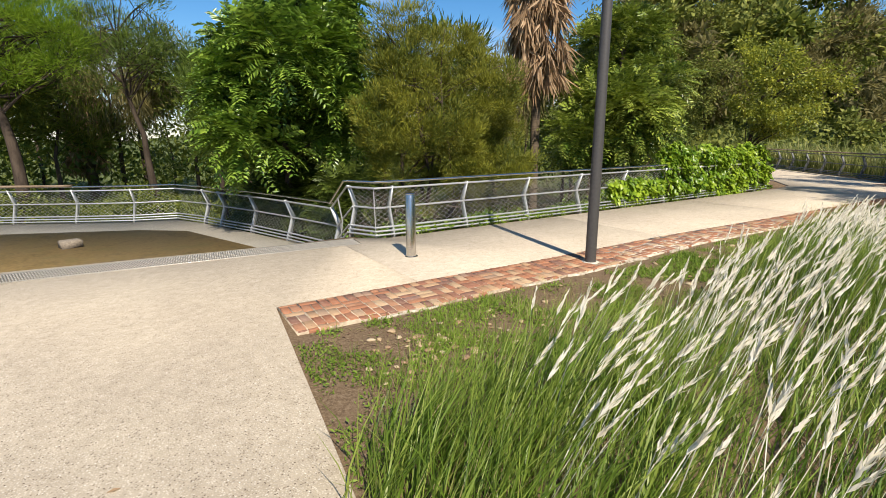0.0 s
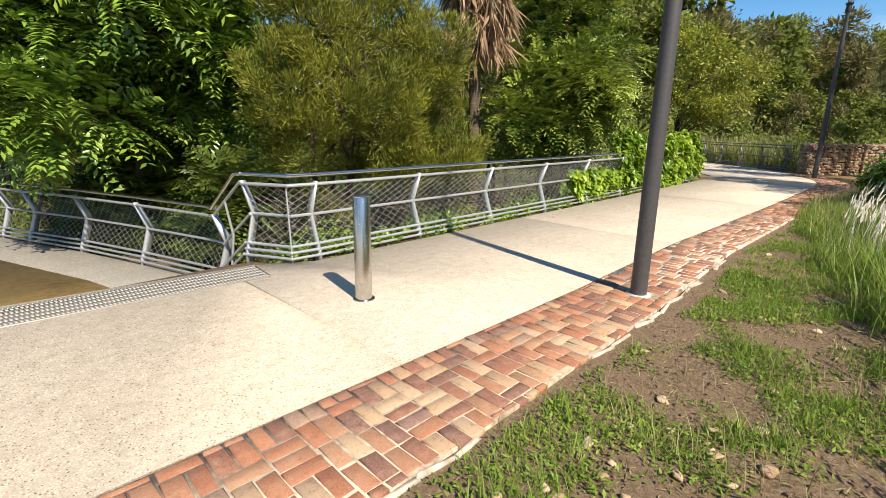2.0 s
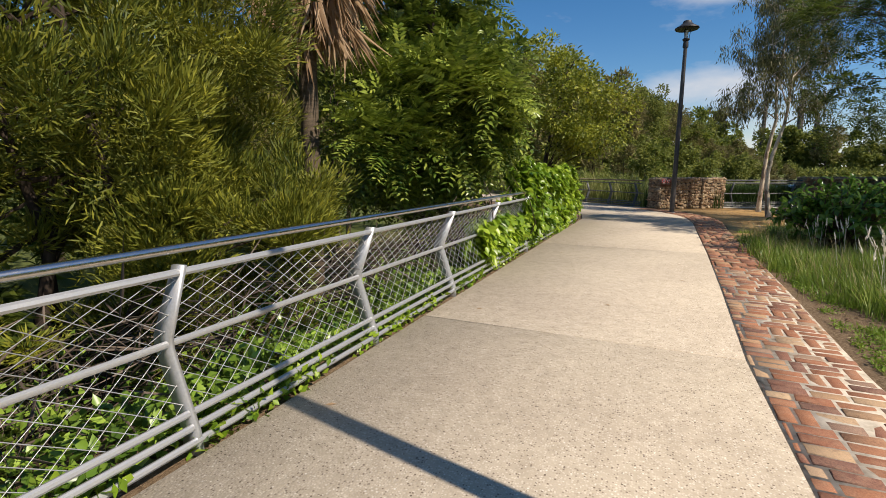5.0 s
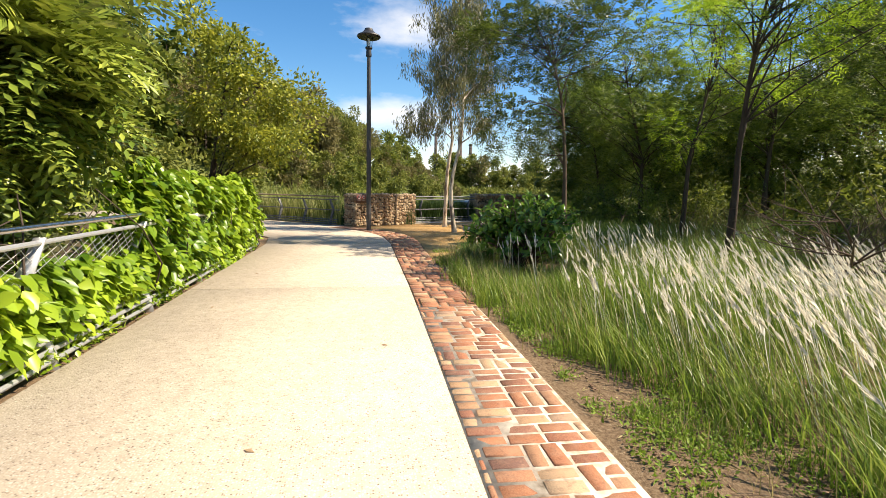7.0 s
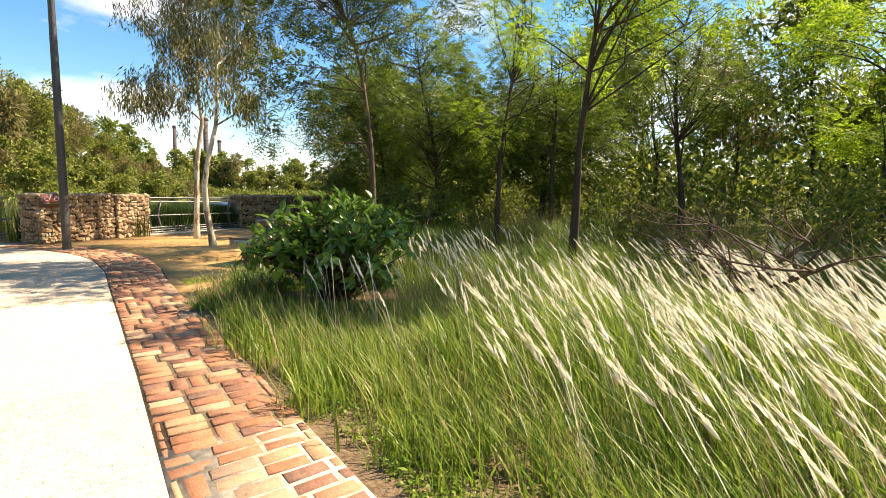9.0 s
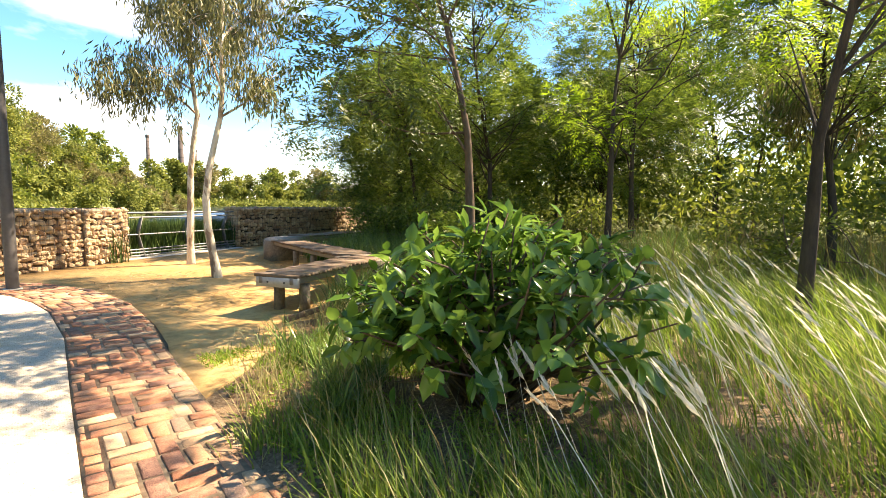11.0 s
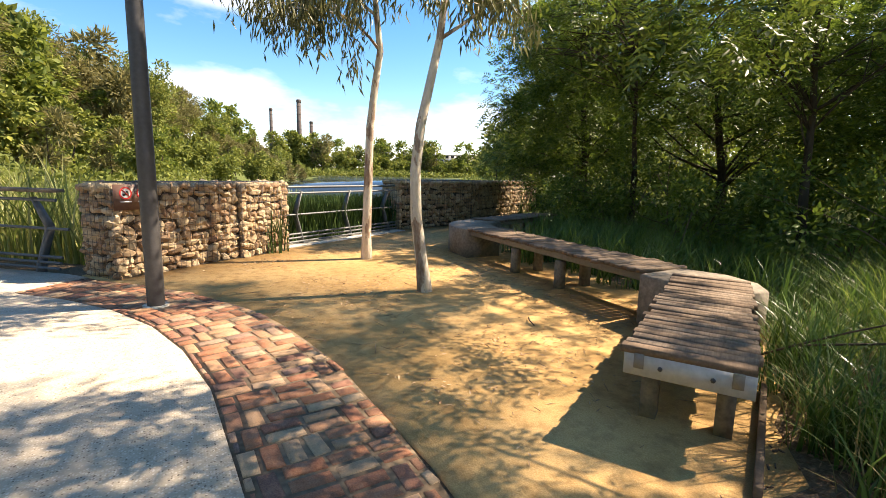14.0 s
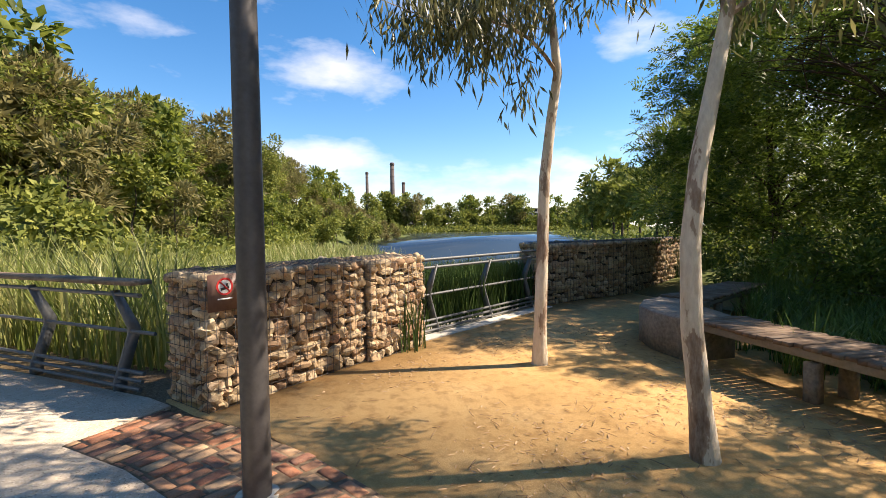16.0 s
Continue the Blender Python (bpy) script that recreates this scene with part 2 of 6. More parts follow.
def timber_material(name, a, c):
    m, nt, b = mat(name, 0.85, spec=0.25)
    oi, g = nt.nodes.new("ShaderNodeObjectInfo"), nt.nodes.new("ShaderNodeNewGeometry")
    v = coords(nt, (3.0, 60.0, 60.0))
    n1 = noise_node(nt, v, 1.0, 6.0, 0.7)
    n2 = noise_node(nt, g.outputs["Position"], 3.0, 4.0)
    col = mixc(nt, oi.outputs["Random"], ramp(nt, n1, [(0.3, tuple(k * 0.45 for k in a)), (0.7, a)]), ramp(nt, n1, [(0.3, tuple(k * 0.6 for k in c)), (0.7, c)]))
    col = mixc(nt, 1.0, col, ramp(nt, n2, [(0.35, (0.62, 0.58, 0.55)), (0.65, (1, 1, 1))]), "MULTIPLY")
    nt.links.new(col, b.inputs["Base Color"])
    bump(nt, b, n1, 0.4, 0.006)
    return m


def water_material(name, col, rough, wave, spec=0.5):
    m, nt, b = mat(name, rough, spec=spec)
    b.inputs["Base Color"].default_value = (*col, 1)
    n = noise_node(nt, world_coords(nt), wave, 4.0)
    bump(nt, b, n, 0.25, 0.08)
    return m


M_CONC = concrete_material()
M_BRICK = brick_material()
M_SOIL = soil_material()
M_SAND = sand_material()
M_STONE = stone_material()
M_MORTAR = rough_mat("pale_jointing_mortar", [(0.35, (0.22, 0.165, 0.11)), (0.55, (0.56, 0.49, 0.38)), (0.7, (0.64, 0.57, 0.46))], 1.6)
M_TANJOINT = rough_mat("tan_joint_sand", [(0.3, (0.18, 0.12, 0.075)), (0.5, (0.42, 0.33, 0.22)), (0.7, (0.56, 0.47, 0.35))], 2.2)
M_DARKJOINT = rough_mat("brown_joint_sand", [(0.3, (0.10, 0.065, 0.04)), (0.7, (0.26, 0.19, 0.12))], 2.5)
M_KERB = rough_mat("pale_concrete", [(0.3, (0.46, 0.42, 0.34)), (0.7, (0.62, 0.57, 0.48))], 3.0, 0.85)
M_GREYCONC = rough_mat("weathered_grey_concrete", [(0.3, (0.15, 0.125, 0.095)), (0.7, (0.30, 0.25, 0.19))], 3.0, 0.85)
M_GALV = metal_material("galvanised_steel", (0.55, 0.56, 0.56), 0.45, 0.65)
# Darker than M_GALV; used on the east and lakeside railings.
M_DARKRAIL = metal_material("dark_rail_steel", (0.15, 0.155, 0.155), 0.5, 0.4)
M_STAIN = metal_material("stainless_steel", (0.62, 0.60, 0.57), 0.22, 1.0)
M_POLE = metal_material("dark_grey_painted_steel", (0.085, 0.08, 0.078), 0.5, 0.2)
M_BLACK = metal_material("black_lamp_shade", (0.03, 0.03, 0.03), 0.5, 0.2)
M_WIRE = metal_material("dull_basket_wire", (0.10, 0.095, 0.09), 0.6, 0.5)
M_TIMBER = timber_material("weathered_hardwood", (0.33, 0.25, 0.18), (0.24, 0.165, 0.11))
M_FASCIA = metal_material("pale_grey_steel_fascia", (0.50, 0.51, 0.50), 0.6, 0.0)
# Darker than the end beam's steel: shade under the slats painted in.
M_BEAM = metal_material("shade_toned_beam", (0.27, 0.25, 0.22), 0.7, 0.0)
M_PLANK = timber_material("grey_brown_rail_timber", (0.36, 0.28, 0.20), (0.30, 0.22, 0.15))
M_MUD = rough_mat("brown_pond_bed", [(0.3, (0.20, 0.13, 0.05)), (0.5, (0.34, 0.22, 0.09)), (0.7, (0.25, 0.19, 0.07))], 1.6, 0.55, 0.2, 0.01, spec=0.25)
M_LAKE = water_material("lake_water", (0.035, 0.06, 0.09), 0.12, 1.6)
M_CHIMNEY = rough_mat("old_chimney_brick", [(0.35, (0.075, 0.06, 0.055)), (0.65, (0.13, 0.105, 0.095))], 0.4, 0.9)
# Near-black tone paints the shade in the gaps of the stone fill.
M_DARKCORE = rough_mat("gap_shade_core", [(0.3, (0.05, 0.035, 0.022)), (0.7, (0.12, 0.08, 0.05))], 8.0)
M_SIGN = metal_material("brown_sign_plate", (0.16, 0.085, 0.06), 0.5, 0.0)
M_WHITE = metal_material("white_sign_paint", (0.8, 0.8, 0.78), 0.5, 0.0)
M_RED = metal_material("red_sign_paint", (0.55, 0.03, 0.03), 0.5, 0.0)
M_INK = metal_material("dark_sign_ink", (0.03, 0.03, 0.03), 0.5, 0.0)
M_GLASS = metal_material("clear_lamp_glass", (0.7, 0.75, 0.75), 0.1, 0.0)
M_GRATE = metal_material("dull_steel_grate", (0.52, 0.48, 0.41), 0.55, 0.5)
M_SLOT = rough_mat("drain_slot_shade", [(0.3, (0.09, 0.075, 0.06)), (0.7, (0.17, 0.145, 0.115))], 6.0)
M_FARWALL = rough_mat("far_building_render", [(0.3, (0.45, 0.44, 0.42)), (0.7, (0.6, 0.59, 0.57))], 0.2)
M_MULCH = rough_mat("bark_mulch", [(0.3, (0.10, 0.055, 0.035)), (0.7, (0.28, 0.17, 0.11))], 18.0)

M_BARK_DARK = bark_material("dark_furrowed_bark", [(0.3, (0.025, 0.018, 0.014)), (0.7, (0.10, 0.075, 0.055))])
M_BARK_GREY = bark_material("grey_brown_bark", [(0.3, (0.05, 0.035, 0.025)), (0.7, (0.17, 0.12, 0.085))])
M_BARK_GUM = bark_material("smooth_patchy_gum_bark", [(0.40, (0.15, 0.085, 0.05)), (0.475, (0.30, 0.19, 0.12)), (0.487, (0.66, 0.56, 0.42)), (0.75, (0.80, 0.74, 0.62))], 5.0, 0.3, 0.7)
# Bark colour lowered to paint in the shade below the frond skirt.
M_BARK_PALM = bark_material("ringed_palm_trunk", [(0.3, (0.06, 0.045, 0.03)), (0.7, (0.19, 0.145, 0.10))], 3.0, 6.0)

L_PINNATE = leaf_mat("dark_pinnate_leaf", (0.022, 0.06, 0.009), (0.13, 0.25, 0.03), (0.36, 0.50, 0.07), 0.30, 0.15)
L_PINNATE2 = leaf_mat("green_pinnate_leaf", (0.022, 0.06, 0.008), (0.15, 0.23, 0.03), (0.46, 0.52, 0.09), 0.30, 0.18, patch=0.4)
L_OLIVE = leaf_mat("golden_olive_needle", (0.03, 0.052, 0.007), (0.125, 0.165, 0.016), (0.36, 0.34, 0.035), 0.6, 0.2, patch=0.45)
L_VINE = leaf_mat("bright_vine_leaf", (0.05, 0.13, 0.010), (0.20, 0.34, 0.02), (0.42, 0.54, 0.05), 0.34, 0.35, patch=0.4)
L_ROUND = leaf_mat("yellow_green_leaf", (0.07, 0.11, 0.014), (0.22, 0.27, 0.035), (0.52, 0.50, 0.06), 0.45, 0.35)
L_ACACIA = leaf_mat("fresh_acacia_leaf", (0.10, 0.18, 0.012), (0.23, 0.37, 0.025), (0.40, 0.54, 0.05), 0.5, 0.62)
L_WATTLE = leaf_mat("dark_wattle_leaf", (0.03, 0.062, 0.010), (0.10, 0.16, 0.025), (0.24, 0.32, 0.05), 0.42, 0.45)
# Deeper copy of the wattle leaf: shade and backlight painted into its colour.
L_SHADED = leaf_mat("shade_darkened_leaf", (0.02, 0.042, 0.008), (0.065, 0.105, 0.018), (0.19, 0.24, 0.04), 0.42, 0.32)
L_GUM = leaf_mat("grey_green_gum_leaf", (0.055, 0.065, 0.024), (0.13, 0.14, 0.05), (0.30, 0.28, 0.11), 0.4, 0.35)
L_WOODS = leaf_mat("woodland_leaf", (0.04, 0.072, 0.011), (0.13, 0.175, 0.027), (0.30, 0.33, 0.055), 0.55, 0.48)
L_FAR = leaf_mat("far_woodland_leaf", (0.07, 0.10, 0.018), (0.18, 0.215, 0.038), (0.36, 0.36, 0.075), 0.7, 0.35)
L_BROWN = leaf_mat("brownish_casuarina", (0.085, 0.08, 0.03), (0.19, 0.17, 0.06), (0.32, 0.275, 0.10), 0.7, 0.35)
L_LAUREL = leaf_mat("glossy_laurel_leaf", (0.045, 0.11, 0.016), (0.12, 0.235, 0.036), (0.23, 0.37, 0.07), 0.2, 0.38, patch=0.15)
L_GRASS = leaf_mat("green_grass_blade", (0.065, 0.135, 0.014), (0.17, 0.29, 0.03), (0.40, 0.46, 0.10), 0.40, 0.5)
L_DRYGRASS = leaf_mat("straw_grass_blade", (0.20, 0.16, 0.06), (0.38, 0.32, 0.13), (0.55, 0.48, 0.25), 0.6, 0.45)
# Deep green of its own, darkened further to paint the wattle's shade in.
L_STRAP = leaf_mat("shade_deepened_green_strap_leaf", (0.025, 0.065, 0.010), (0.075, 0.155, 0.024), (0.22, 0.33, 0.08), 0.32, 0.28)
L_PLUME = leaf_mat("cream_grass_plume", (0.66, 0.60, 0.47), (0.82, 0.77, 0.65), (0.92, 0.89, 0.80), 0.8, 0.5, patch=0.1)
L_REED = leaf_mat("reed_blade", (0.08, 0.125, 0.018), (0.22, 0.28, 0.05), (0.56, 0.50, 0.22), 0.42, 0.4)
L_RUSH = leaf_mat("dark_rush_blade", (0.018, 0.045, 0.011), (0.045, 0.09, 0.02), (0.10, 0.16, 0.036), 0.5, 0.1)
L_WEED = leaf_mat("low_weed_leaf", (0.09, 0.17, 0.014), (0.19, 0.30, 0.03), (0.32, 0.43, 0.07), 0.6, 0.4)
L_DEADFROND = leaf_mat("dead_palm_frond", (0.20, 0.12, 0.06), (0.40, 0.26, 0.14), (0.60, 0.44, 0.28), 0.8, 0.3)
L_LITTER = leaf_mat("reddish_leaf_litter", (0.12, 0.055, 0.03), (0.26, 0.13, 0.07), (0.44, 0.27, 0.16), 0.8, 0.1)
L_TWIG = leaf_mat("dry_twig", (0.05, 0.035, 0.025), (0.11, 0.08, 0.06), (0.20, 0.155, 0.12), 0.8, 0.0)


# ---- building helpers ----
def raw_mesh(name, verts, flat, sizes, material, smooth=False):
    """A mesh from arrays: corners, face corners in one row, and the corners of each face."""
    me = bpy.data.meshes.new(name)
    verts, flat, sizes = np.asarray(verts, np.float32), np.asarray(flat, np.int32), np.asarray(sizes, np.int32)
    me.vertices.add(len(verts))
    me.vertices.foreach_set("co", verts.ravel())
    me.loops.add(len(flat))
    me.loops.foreach_set("vertex_index", flat)
    me.polygons.add(len(sizes))
    me.polygons.foreach_set("loop_start", np.concatenate(([0], np.cumsum(sizes)[:-1])).astype(np.int32))
    me.update(calc_edges=True)
    me.materials.append(material)
    if smooth:
        me.shade_smooth()
    return me


class Shape:
    """Collects corners and faces of one mesh."""

    def __init__(self):
        self.v, self.f = [], []

    def add(self, verts, faces):
        o = len(self.v)
        self.v.extend(tuple(p) for p in verts)
        self.f.extend(tuple(i + o for i in fc) for fc in faces)
        return self

    def box(self, m, sx, sy, sz, bevel=0.0):
        """A box round the pose m; with a bevel, chamfered upright and top edges."""
        x, y, z = sx / 2, sy / 2, sz / 2
        if bevel <= 0:
            p = [(-x, -y, -z), (x, -y, -z), (x, y, -z), (-x, y, -z), (-x, -y, z), (x, -y, z), (x, y, z), (-x, y, z)]
            fs = [(0, 3, 2, 1), (4, 5, 6, 7), (0, 1, 5, 4), (1, 2, 6, 5), (2, 3, 7, 6), (3, 0, 4, 7)]
        else:
            b, ring = bevel, []
            for zz, k in ((-z, 0), (z - b, 0), (z, b)):
                for sxn, syn in ((-1, -1), (1, -1), (1, 1), (-1, 1)):
                    ring.append((sxn * (x - k), syn * (y - k), zz))
            p = ring
            fs = [(0, 3, 2, 1), (8, 9, 10, 11)]
            for r in (0, 4):
                fs += [(r + i, r + (i + 1) % 4, r + 4 + (i + 1) % 4, r + 4 + i) for i in range(4)]
        return self.add([m @ Vector(q) for q in p], fs)

    def tube(self, pts, radii, n=8, caps=True):
        pts = [Vector(p) for p in pts]
        if not hasattr(radii, "__len__"):
            radii = [radii] * len(pts)
        rings, up = [], None
        for i, p in enumerate(pts):
            d = (pts[min(i + 1, len(pts) - 1)] - pts[max(i - 1, 0)]).normalized()
            if up is None:
                up = d.orthogonal().normalized()
            up = (up - d * up.dot(d)).normalized()
            side = d.cross(up)
            rings.append([p + (up * math.cos(a) + side * math.sin(a)) * radii[i] for a in (2 * math.pi * k / n for k in range(n))])
        o = 0
        verts = [q for r in rings for q in r]
        fs = []
        for i in range(len(pts) - 1):
            for k in range(n):
                fs.append((i * n + k, i * n + (k + 1) % n, (i + 1) * n + (k + 1) % n, (i + 1) * n + k))
        if caps:
            fs.append(tuple(range(n - 1, -1, -1)))
            fs.append(tuple((len(pts) - 1) * n + k for k in range(n)))
        return self.add(verts, fs)

    def prism(self, poly, z0, z1, chamfer=0.0):
        n = len(poly)
        rings = [[(x, y, z0) for x, y in poly]]
        if chamfer:
            c = Vector((sum(p[0] for p in poly) / n, sum(p[1] for p in poly) / n))
            rings.append([(x, y, z1 - chamfer) for x, y in poly])
            rings.append([tuple(Vector((x, y)) + (c - Vector((x, y))).normalized() * chamfer) + (z1,) for x, y in poly])
        else:
            rings.append([(x, y, z1) for x, y in poly])
        v = [p for r in rings for p in r]
        fs = [tuple(range(n - 1, -1, -1)), tuple((len(rings) - 1) * n + i for i in range(n))]
        for r in range(len(rings) - 1):
            fs += [(r * n + i, r * n + (i + 1) % n, (r + 1) * n + (i + 1) % n, (r + 1) * n + i) for i in range(n)]
        return self.add(v, fs)

    def lathe(self, centre, profile, n=24):
        """A turned body round the upright through centre: (radius, height) from bottom to top."""
        cx, cy, cz = centre
        v = [(cx + r * math.cos(2 * math.pi * k / n), cy + r * math.sin(2 * math.pi * k / n), cz + z) for r, z in profile for k in range(n)]
        fs = [(i * n + k, i * n + (k + 1) % n, (i + 1) * n + (k + 1) % n, (i + 1) * n + k) for i in range(len(profile) - 1) for k in range(n)]
        fs += [tuple(range(n - 1, -1, -1)), tuple((len(profile) - 1) * n + k for k in range(n))]
        return self.add(v, fs)

    def mesh(self, name, material, smooth=False):
        me = raw_mesh(name, self.v, [i for f in self.f for i in f], [len(f) for f in self.f], material, False)
        if smooth:
            me.shade_smooth()
            me.set_sharp_from_angle(angle=radians(40))
        return me


def part(name, shape, material, parent=None, label="", smooth=False):
    """Links a shape as one mesh object under a thing or a part."""
    me = shape if isinstance(shape, bpy.types.Mesh) else shape.mesh(name, material, smooth)
    ob = new(name, me)
    if parent is not None:
        ob.parent = parent
        if parent.type == "EMPTY":
            ob.matrix_parent_inverse = Matrix.Translation(parent.location).inverted()
    return tagged(ob, label)


def thing(name, label, category, group="", kind="", at=(0, 0, 0)):
    ob = new(name)
    ob.location = at
    ob.empty_display_size = 0.1
    return tagged(ob, label, category, group, kind)


def frame_of(p, q, z=0.0):
    """A pose at p whose x runs level towards q, with its y to the left."""
    d = Vector((q[0] - p[0], q[1] - p[1], 0)).normalized()
    return Matrix(((d.x, -d.y, 0, p[0]), (d.y, d.x, 0, p[1]), (0, 0, 1, z), (0, 0, 0, 1)))


def smoothstep(a, b, x):
    t = np.clip((np.asarray(x, float) - a) / (b - a), 0, 1)
    return t * t * (3 - 2 * t)


# ---- ground ----
LAKE_Z = -1.0


def lake_depth(x, y):
    """Over 0 inside the lake's outline, which widens away from the walk."""
    left = -1.0 - 0.105 * (x - 40) - y
    right = y + 0.57 * (x - 6)
    far = 300 - x + 0.25 * y
    return np.minimum(np.minimum(left, right), np.minimum(far, x - 30))


def east_of_rail(x, y):
    """Metres beyond the line of gabions and rails that closes the sitting place."""
    b = (x - 19.9) * 0.88 + (y - 1.45) * 0.47
    c = (x - 22.0) * 0.96 + (y + 1.6) * 0.27
    return np.where(y > 1.45, (x - 18.9 - np.maximum(0, (y - 4.2)) * 0.92) * 0.75, np.where(y > -1.6, b, c))


def ground_z(x, y):
    x, y = np.asarray(x, float), np.asarray(y, float)
    z = np.zeros(np.broadcast(x, y).shape) - 0.03
    north_edge = np.where(x < -2.3, 6.9 + (x + 2.3) * -0.1, np.where(x < 13.5, 6.15, 6.15 + (x - 13.5) * 0.95))
    north = y - north_edge
    z = z - 1.25 * smoothstep(0.0, 3.2, north) * smoothstep(-2.6, -1.6, x)
    z = z - 0.75 * smoothstep(-0.3, 0.3, north) * (1 - smoothstep(-2.6, -1.6, x))
    east = east_of_rail(x, y)
    z = z - 0.9 * smoothstep(0.4, 2.5, east) * (1 - smoothstep(0, 6, north) * 0.3)
    lake = lake_depth(x, y)
    z = z - 1.1 * smoothstep(-4, 6, lake)
    # planted beds south of the walk stand a little proud and uneven
    bed = smoothstep(0.2, 2.5, 2.2 - y) * (1 - smoothstep(11.5, 13, x)) * smoothstep(-4.4, -3.4, x + 0.1 * (3 - y))
    z = z + bed * (0.06 + 0.05 * np.sin(1.7 * x + 0.6) * np.cos(1.3 * y))
    south = smoothstep(-3, -14, y)
    z = z + 0.5 * south * (1 - smoothstep(24, 40, x))
    # the wooded bank along the far side of the lake
    ridge = (y - (24 - 0.36 * (x - 50))) / 16.0
    z = z + 7.5 * smoothstep(-1.25, 0.3, ridge) * smoothstep(26, 48, x) * (1 - smoothstep(180, 260, x))
    z = z + 1.5 * smoothstep(300, 330, x)
    return z


def axis(lo, hi, step, far):
    near = np.arange(lo, hi + 1e-6, step)
    grow = [step]
    while sum(grow) < far:
        grow.append(grow[-1] * 1.22)
    g = np.cumsum(grow)
    return np.concatenate((lo - g[::-1], near, hi + g))


gx, gy = axis(-10, 32, 0.35, 1500), axis(-14, 20, 0.35, 1500)
GX, GY = np.meshgrid(gx, gy, indexing="ij")
GZ = ground_z(GX, GY)
fine_noise = 0.012 * np.sin(GX * 5.1 + 1.3 * np.sin(GY * 3.7)) * np.cos(GY * 4.3)
GZ = GZ + np.where((GX > -4.4) & (GX < 12.5) & (GY < 2.2), fine_noise, 0)
nx, ny = len(gx), len(gy)
idx = np.arange(nx * ny).reshape(nx, ny)
quads = np.stack((idx[:-1, :-1], idx[1:, :-1], idx[1:, 1:], idx[:-1, 1:]), -1).reshape(-1, 4)
ground = new("ground", raw_mesh("ground", np.stack((GX, GY, GZ), -1).reshape(-1, 3), quads.ravel(), np.full(len(quads), 4), M_SOIL, True))
tagged(ground, "brown garden soil with patchy weeds and litter", "ground", kind="structure")

lake = new("water", Shape().prism([(26, 6), (26, -14), (60, -40), (420, -260), (420, -20), (90, -2)], LAKE_Z - 0.05, LAKE_Z).mesh("water", M_LAKE))
tagged(lake, "calm blue lake rippled by light wind", "lake", kind="structure")

# ---- paving ----
EDGE_R = [(-4.62, 3.35), (-3.1, 3.31), (-0.5, 3.25), (2.45, 3.27), (5.0, 3.16), (7.75, 3.06), (11.0, 2.98), (13.03, 2.92), (14.5, 2.99), (15.3, 3.13), (16.03, 3.35), (16.75, 3.70), (17.38, 4.15), (17.95, 4.70)]


def edge_y(x, edge):
    return float(np.interp(x, [p[0] for p in edge], [p[1] for p in edge]))


EDGE_L = [(-2.2, 6.02), (0.5, 6.01), (2.45, 6.0), (5.0, 5.98), (7.75, 5.96), (13.03, 5.90)]
pavement = thing("pavement", "cream exposed-aggregate concrete path in long slabs", "path", kind="structure")
plaza = [(-14, -14), (-6.6, -14), (-5.0, 0.1), (-4.63, 3.35), (-3.1, 3.31), (-2.84, 3.30), (-2.84, 6.42), (-7.5, 6.98), (-14, 7.7)]
part("concrete_slab", Shape().prism(plaza, -0.2, 0.0, 0.006), M_CONC, pavement)
for x0, x1 in ((-2.83, 2.437), (2.455, 7.737), (7.755, 13.017)):
    lo = [(x0, edge_y(x0, EDGE_R))] + [p for p in EDGE_R if x0 < p[0] < x1] + [(x1, edge_y(x1, EDGE_R))]
    if x0 < -2:
        hi = [(2.44, 6.0), (0.5, 6.01), (-1.9, 6.03), (-2.2, 6.25), (-2.83, 6.42)]
    else:
        hi = [(x1, edge_y(x1, EDGE_L))] + [p for p in reversed(EDGE_L) if x0 < p[0] < x1] + [(x0, edge_y(x0, EDGE_L))]
    part("concrete_slab", Shape().prism(lo + hi, -0.2, 0.0, 0.006), M_CONC, pavement)
tail = [(13.032, 2.92)] + [p for p in EDGE_R if p[0] > 13.1] + [(18.55, 4.12), (18.85, 4.35), (20.6, 6.25), (24.5, 10.6), (29, 15.5), (25, 17), (19.5, 10.5), (16.5, 7.4), (14.6, 6.1), (13.032, 5.90)]
part("concrete_slab", Shape().prism(tail, -0.2, 0.0, 0.006), M_CONC, pavement)

# slotted drain across the plaza
drain = thing("drain_grate", "dull steel slotted drain grate set in the concrete", "drain", at=(-5, 6.4, 0))
DA, DB = Vector((-7.6, 6.27)), Vector((-2.55, 5.80))
dm = frame_of(DA, DB)
dlen = (DB - DA).length
part("frame", Shape().box(dm @ pose(dlen / 2, 0.02, 0.004), dlen, 0.03, 0.012).box(dm @ pose(dlen / 2, 0.53, 0.004), dlen, 0.03, 0.012), M_GRATE, drain)
# Flush sheet, no recess; its dark colour stands in for shade in the slots.
part("channel", Shape().box(dm @ pose(dlen / 2, 0.275, -0.001), dlen, 0.5, 0.01), M_SLOT, drain)
bars = Shape()
k = 0.03
while k < dlen - 0.02:
    for w0, w1 in ((0.03, 0.118), (0.13, 0.218), (0.23, 0.318), (0.33, 0.418), (0.43, 0.518)):
        bars.box(dm @ pose(k, (w0 + w1) / 2, 0.006, 0, 0, 12), 0.021, w1 - w0, 0.012)
    k += 0.034
tagged(part("grate", bars, M_GRATE, drain), kind="stuff")

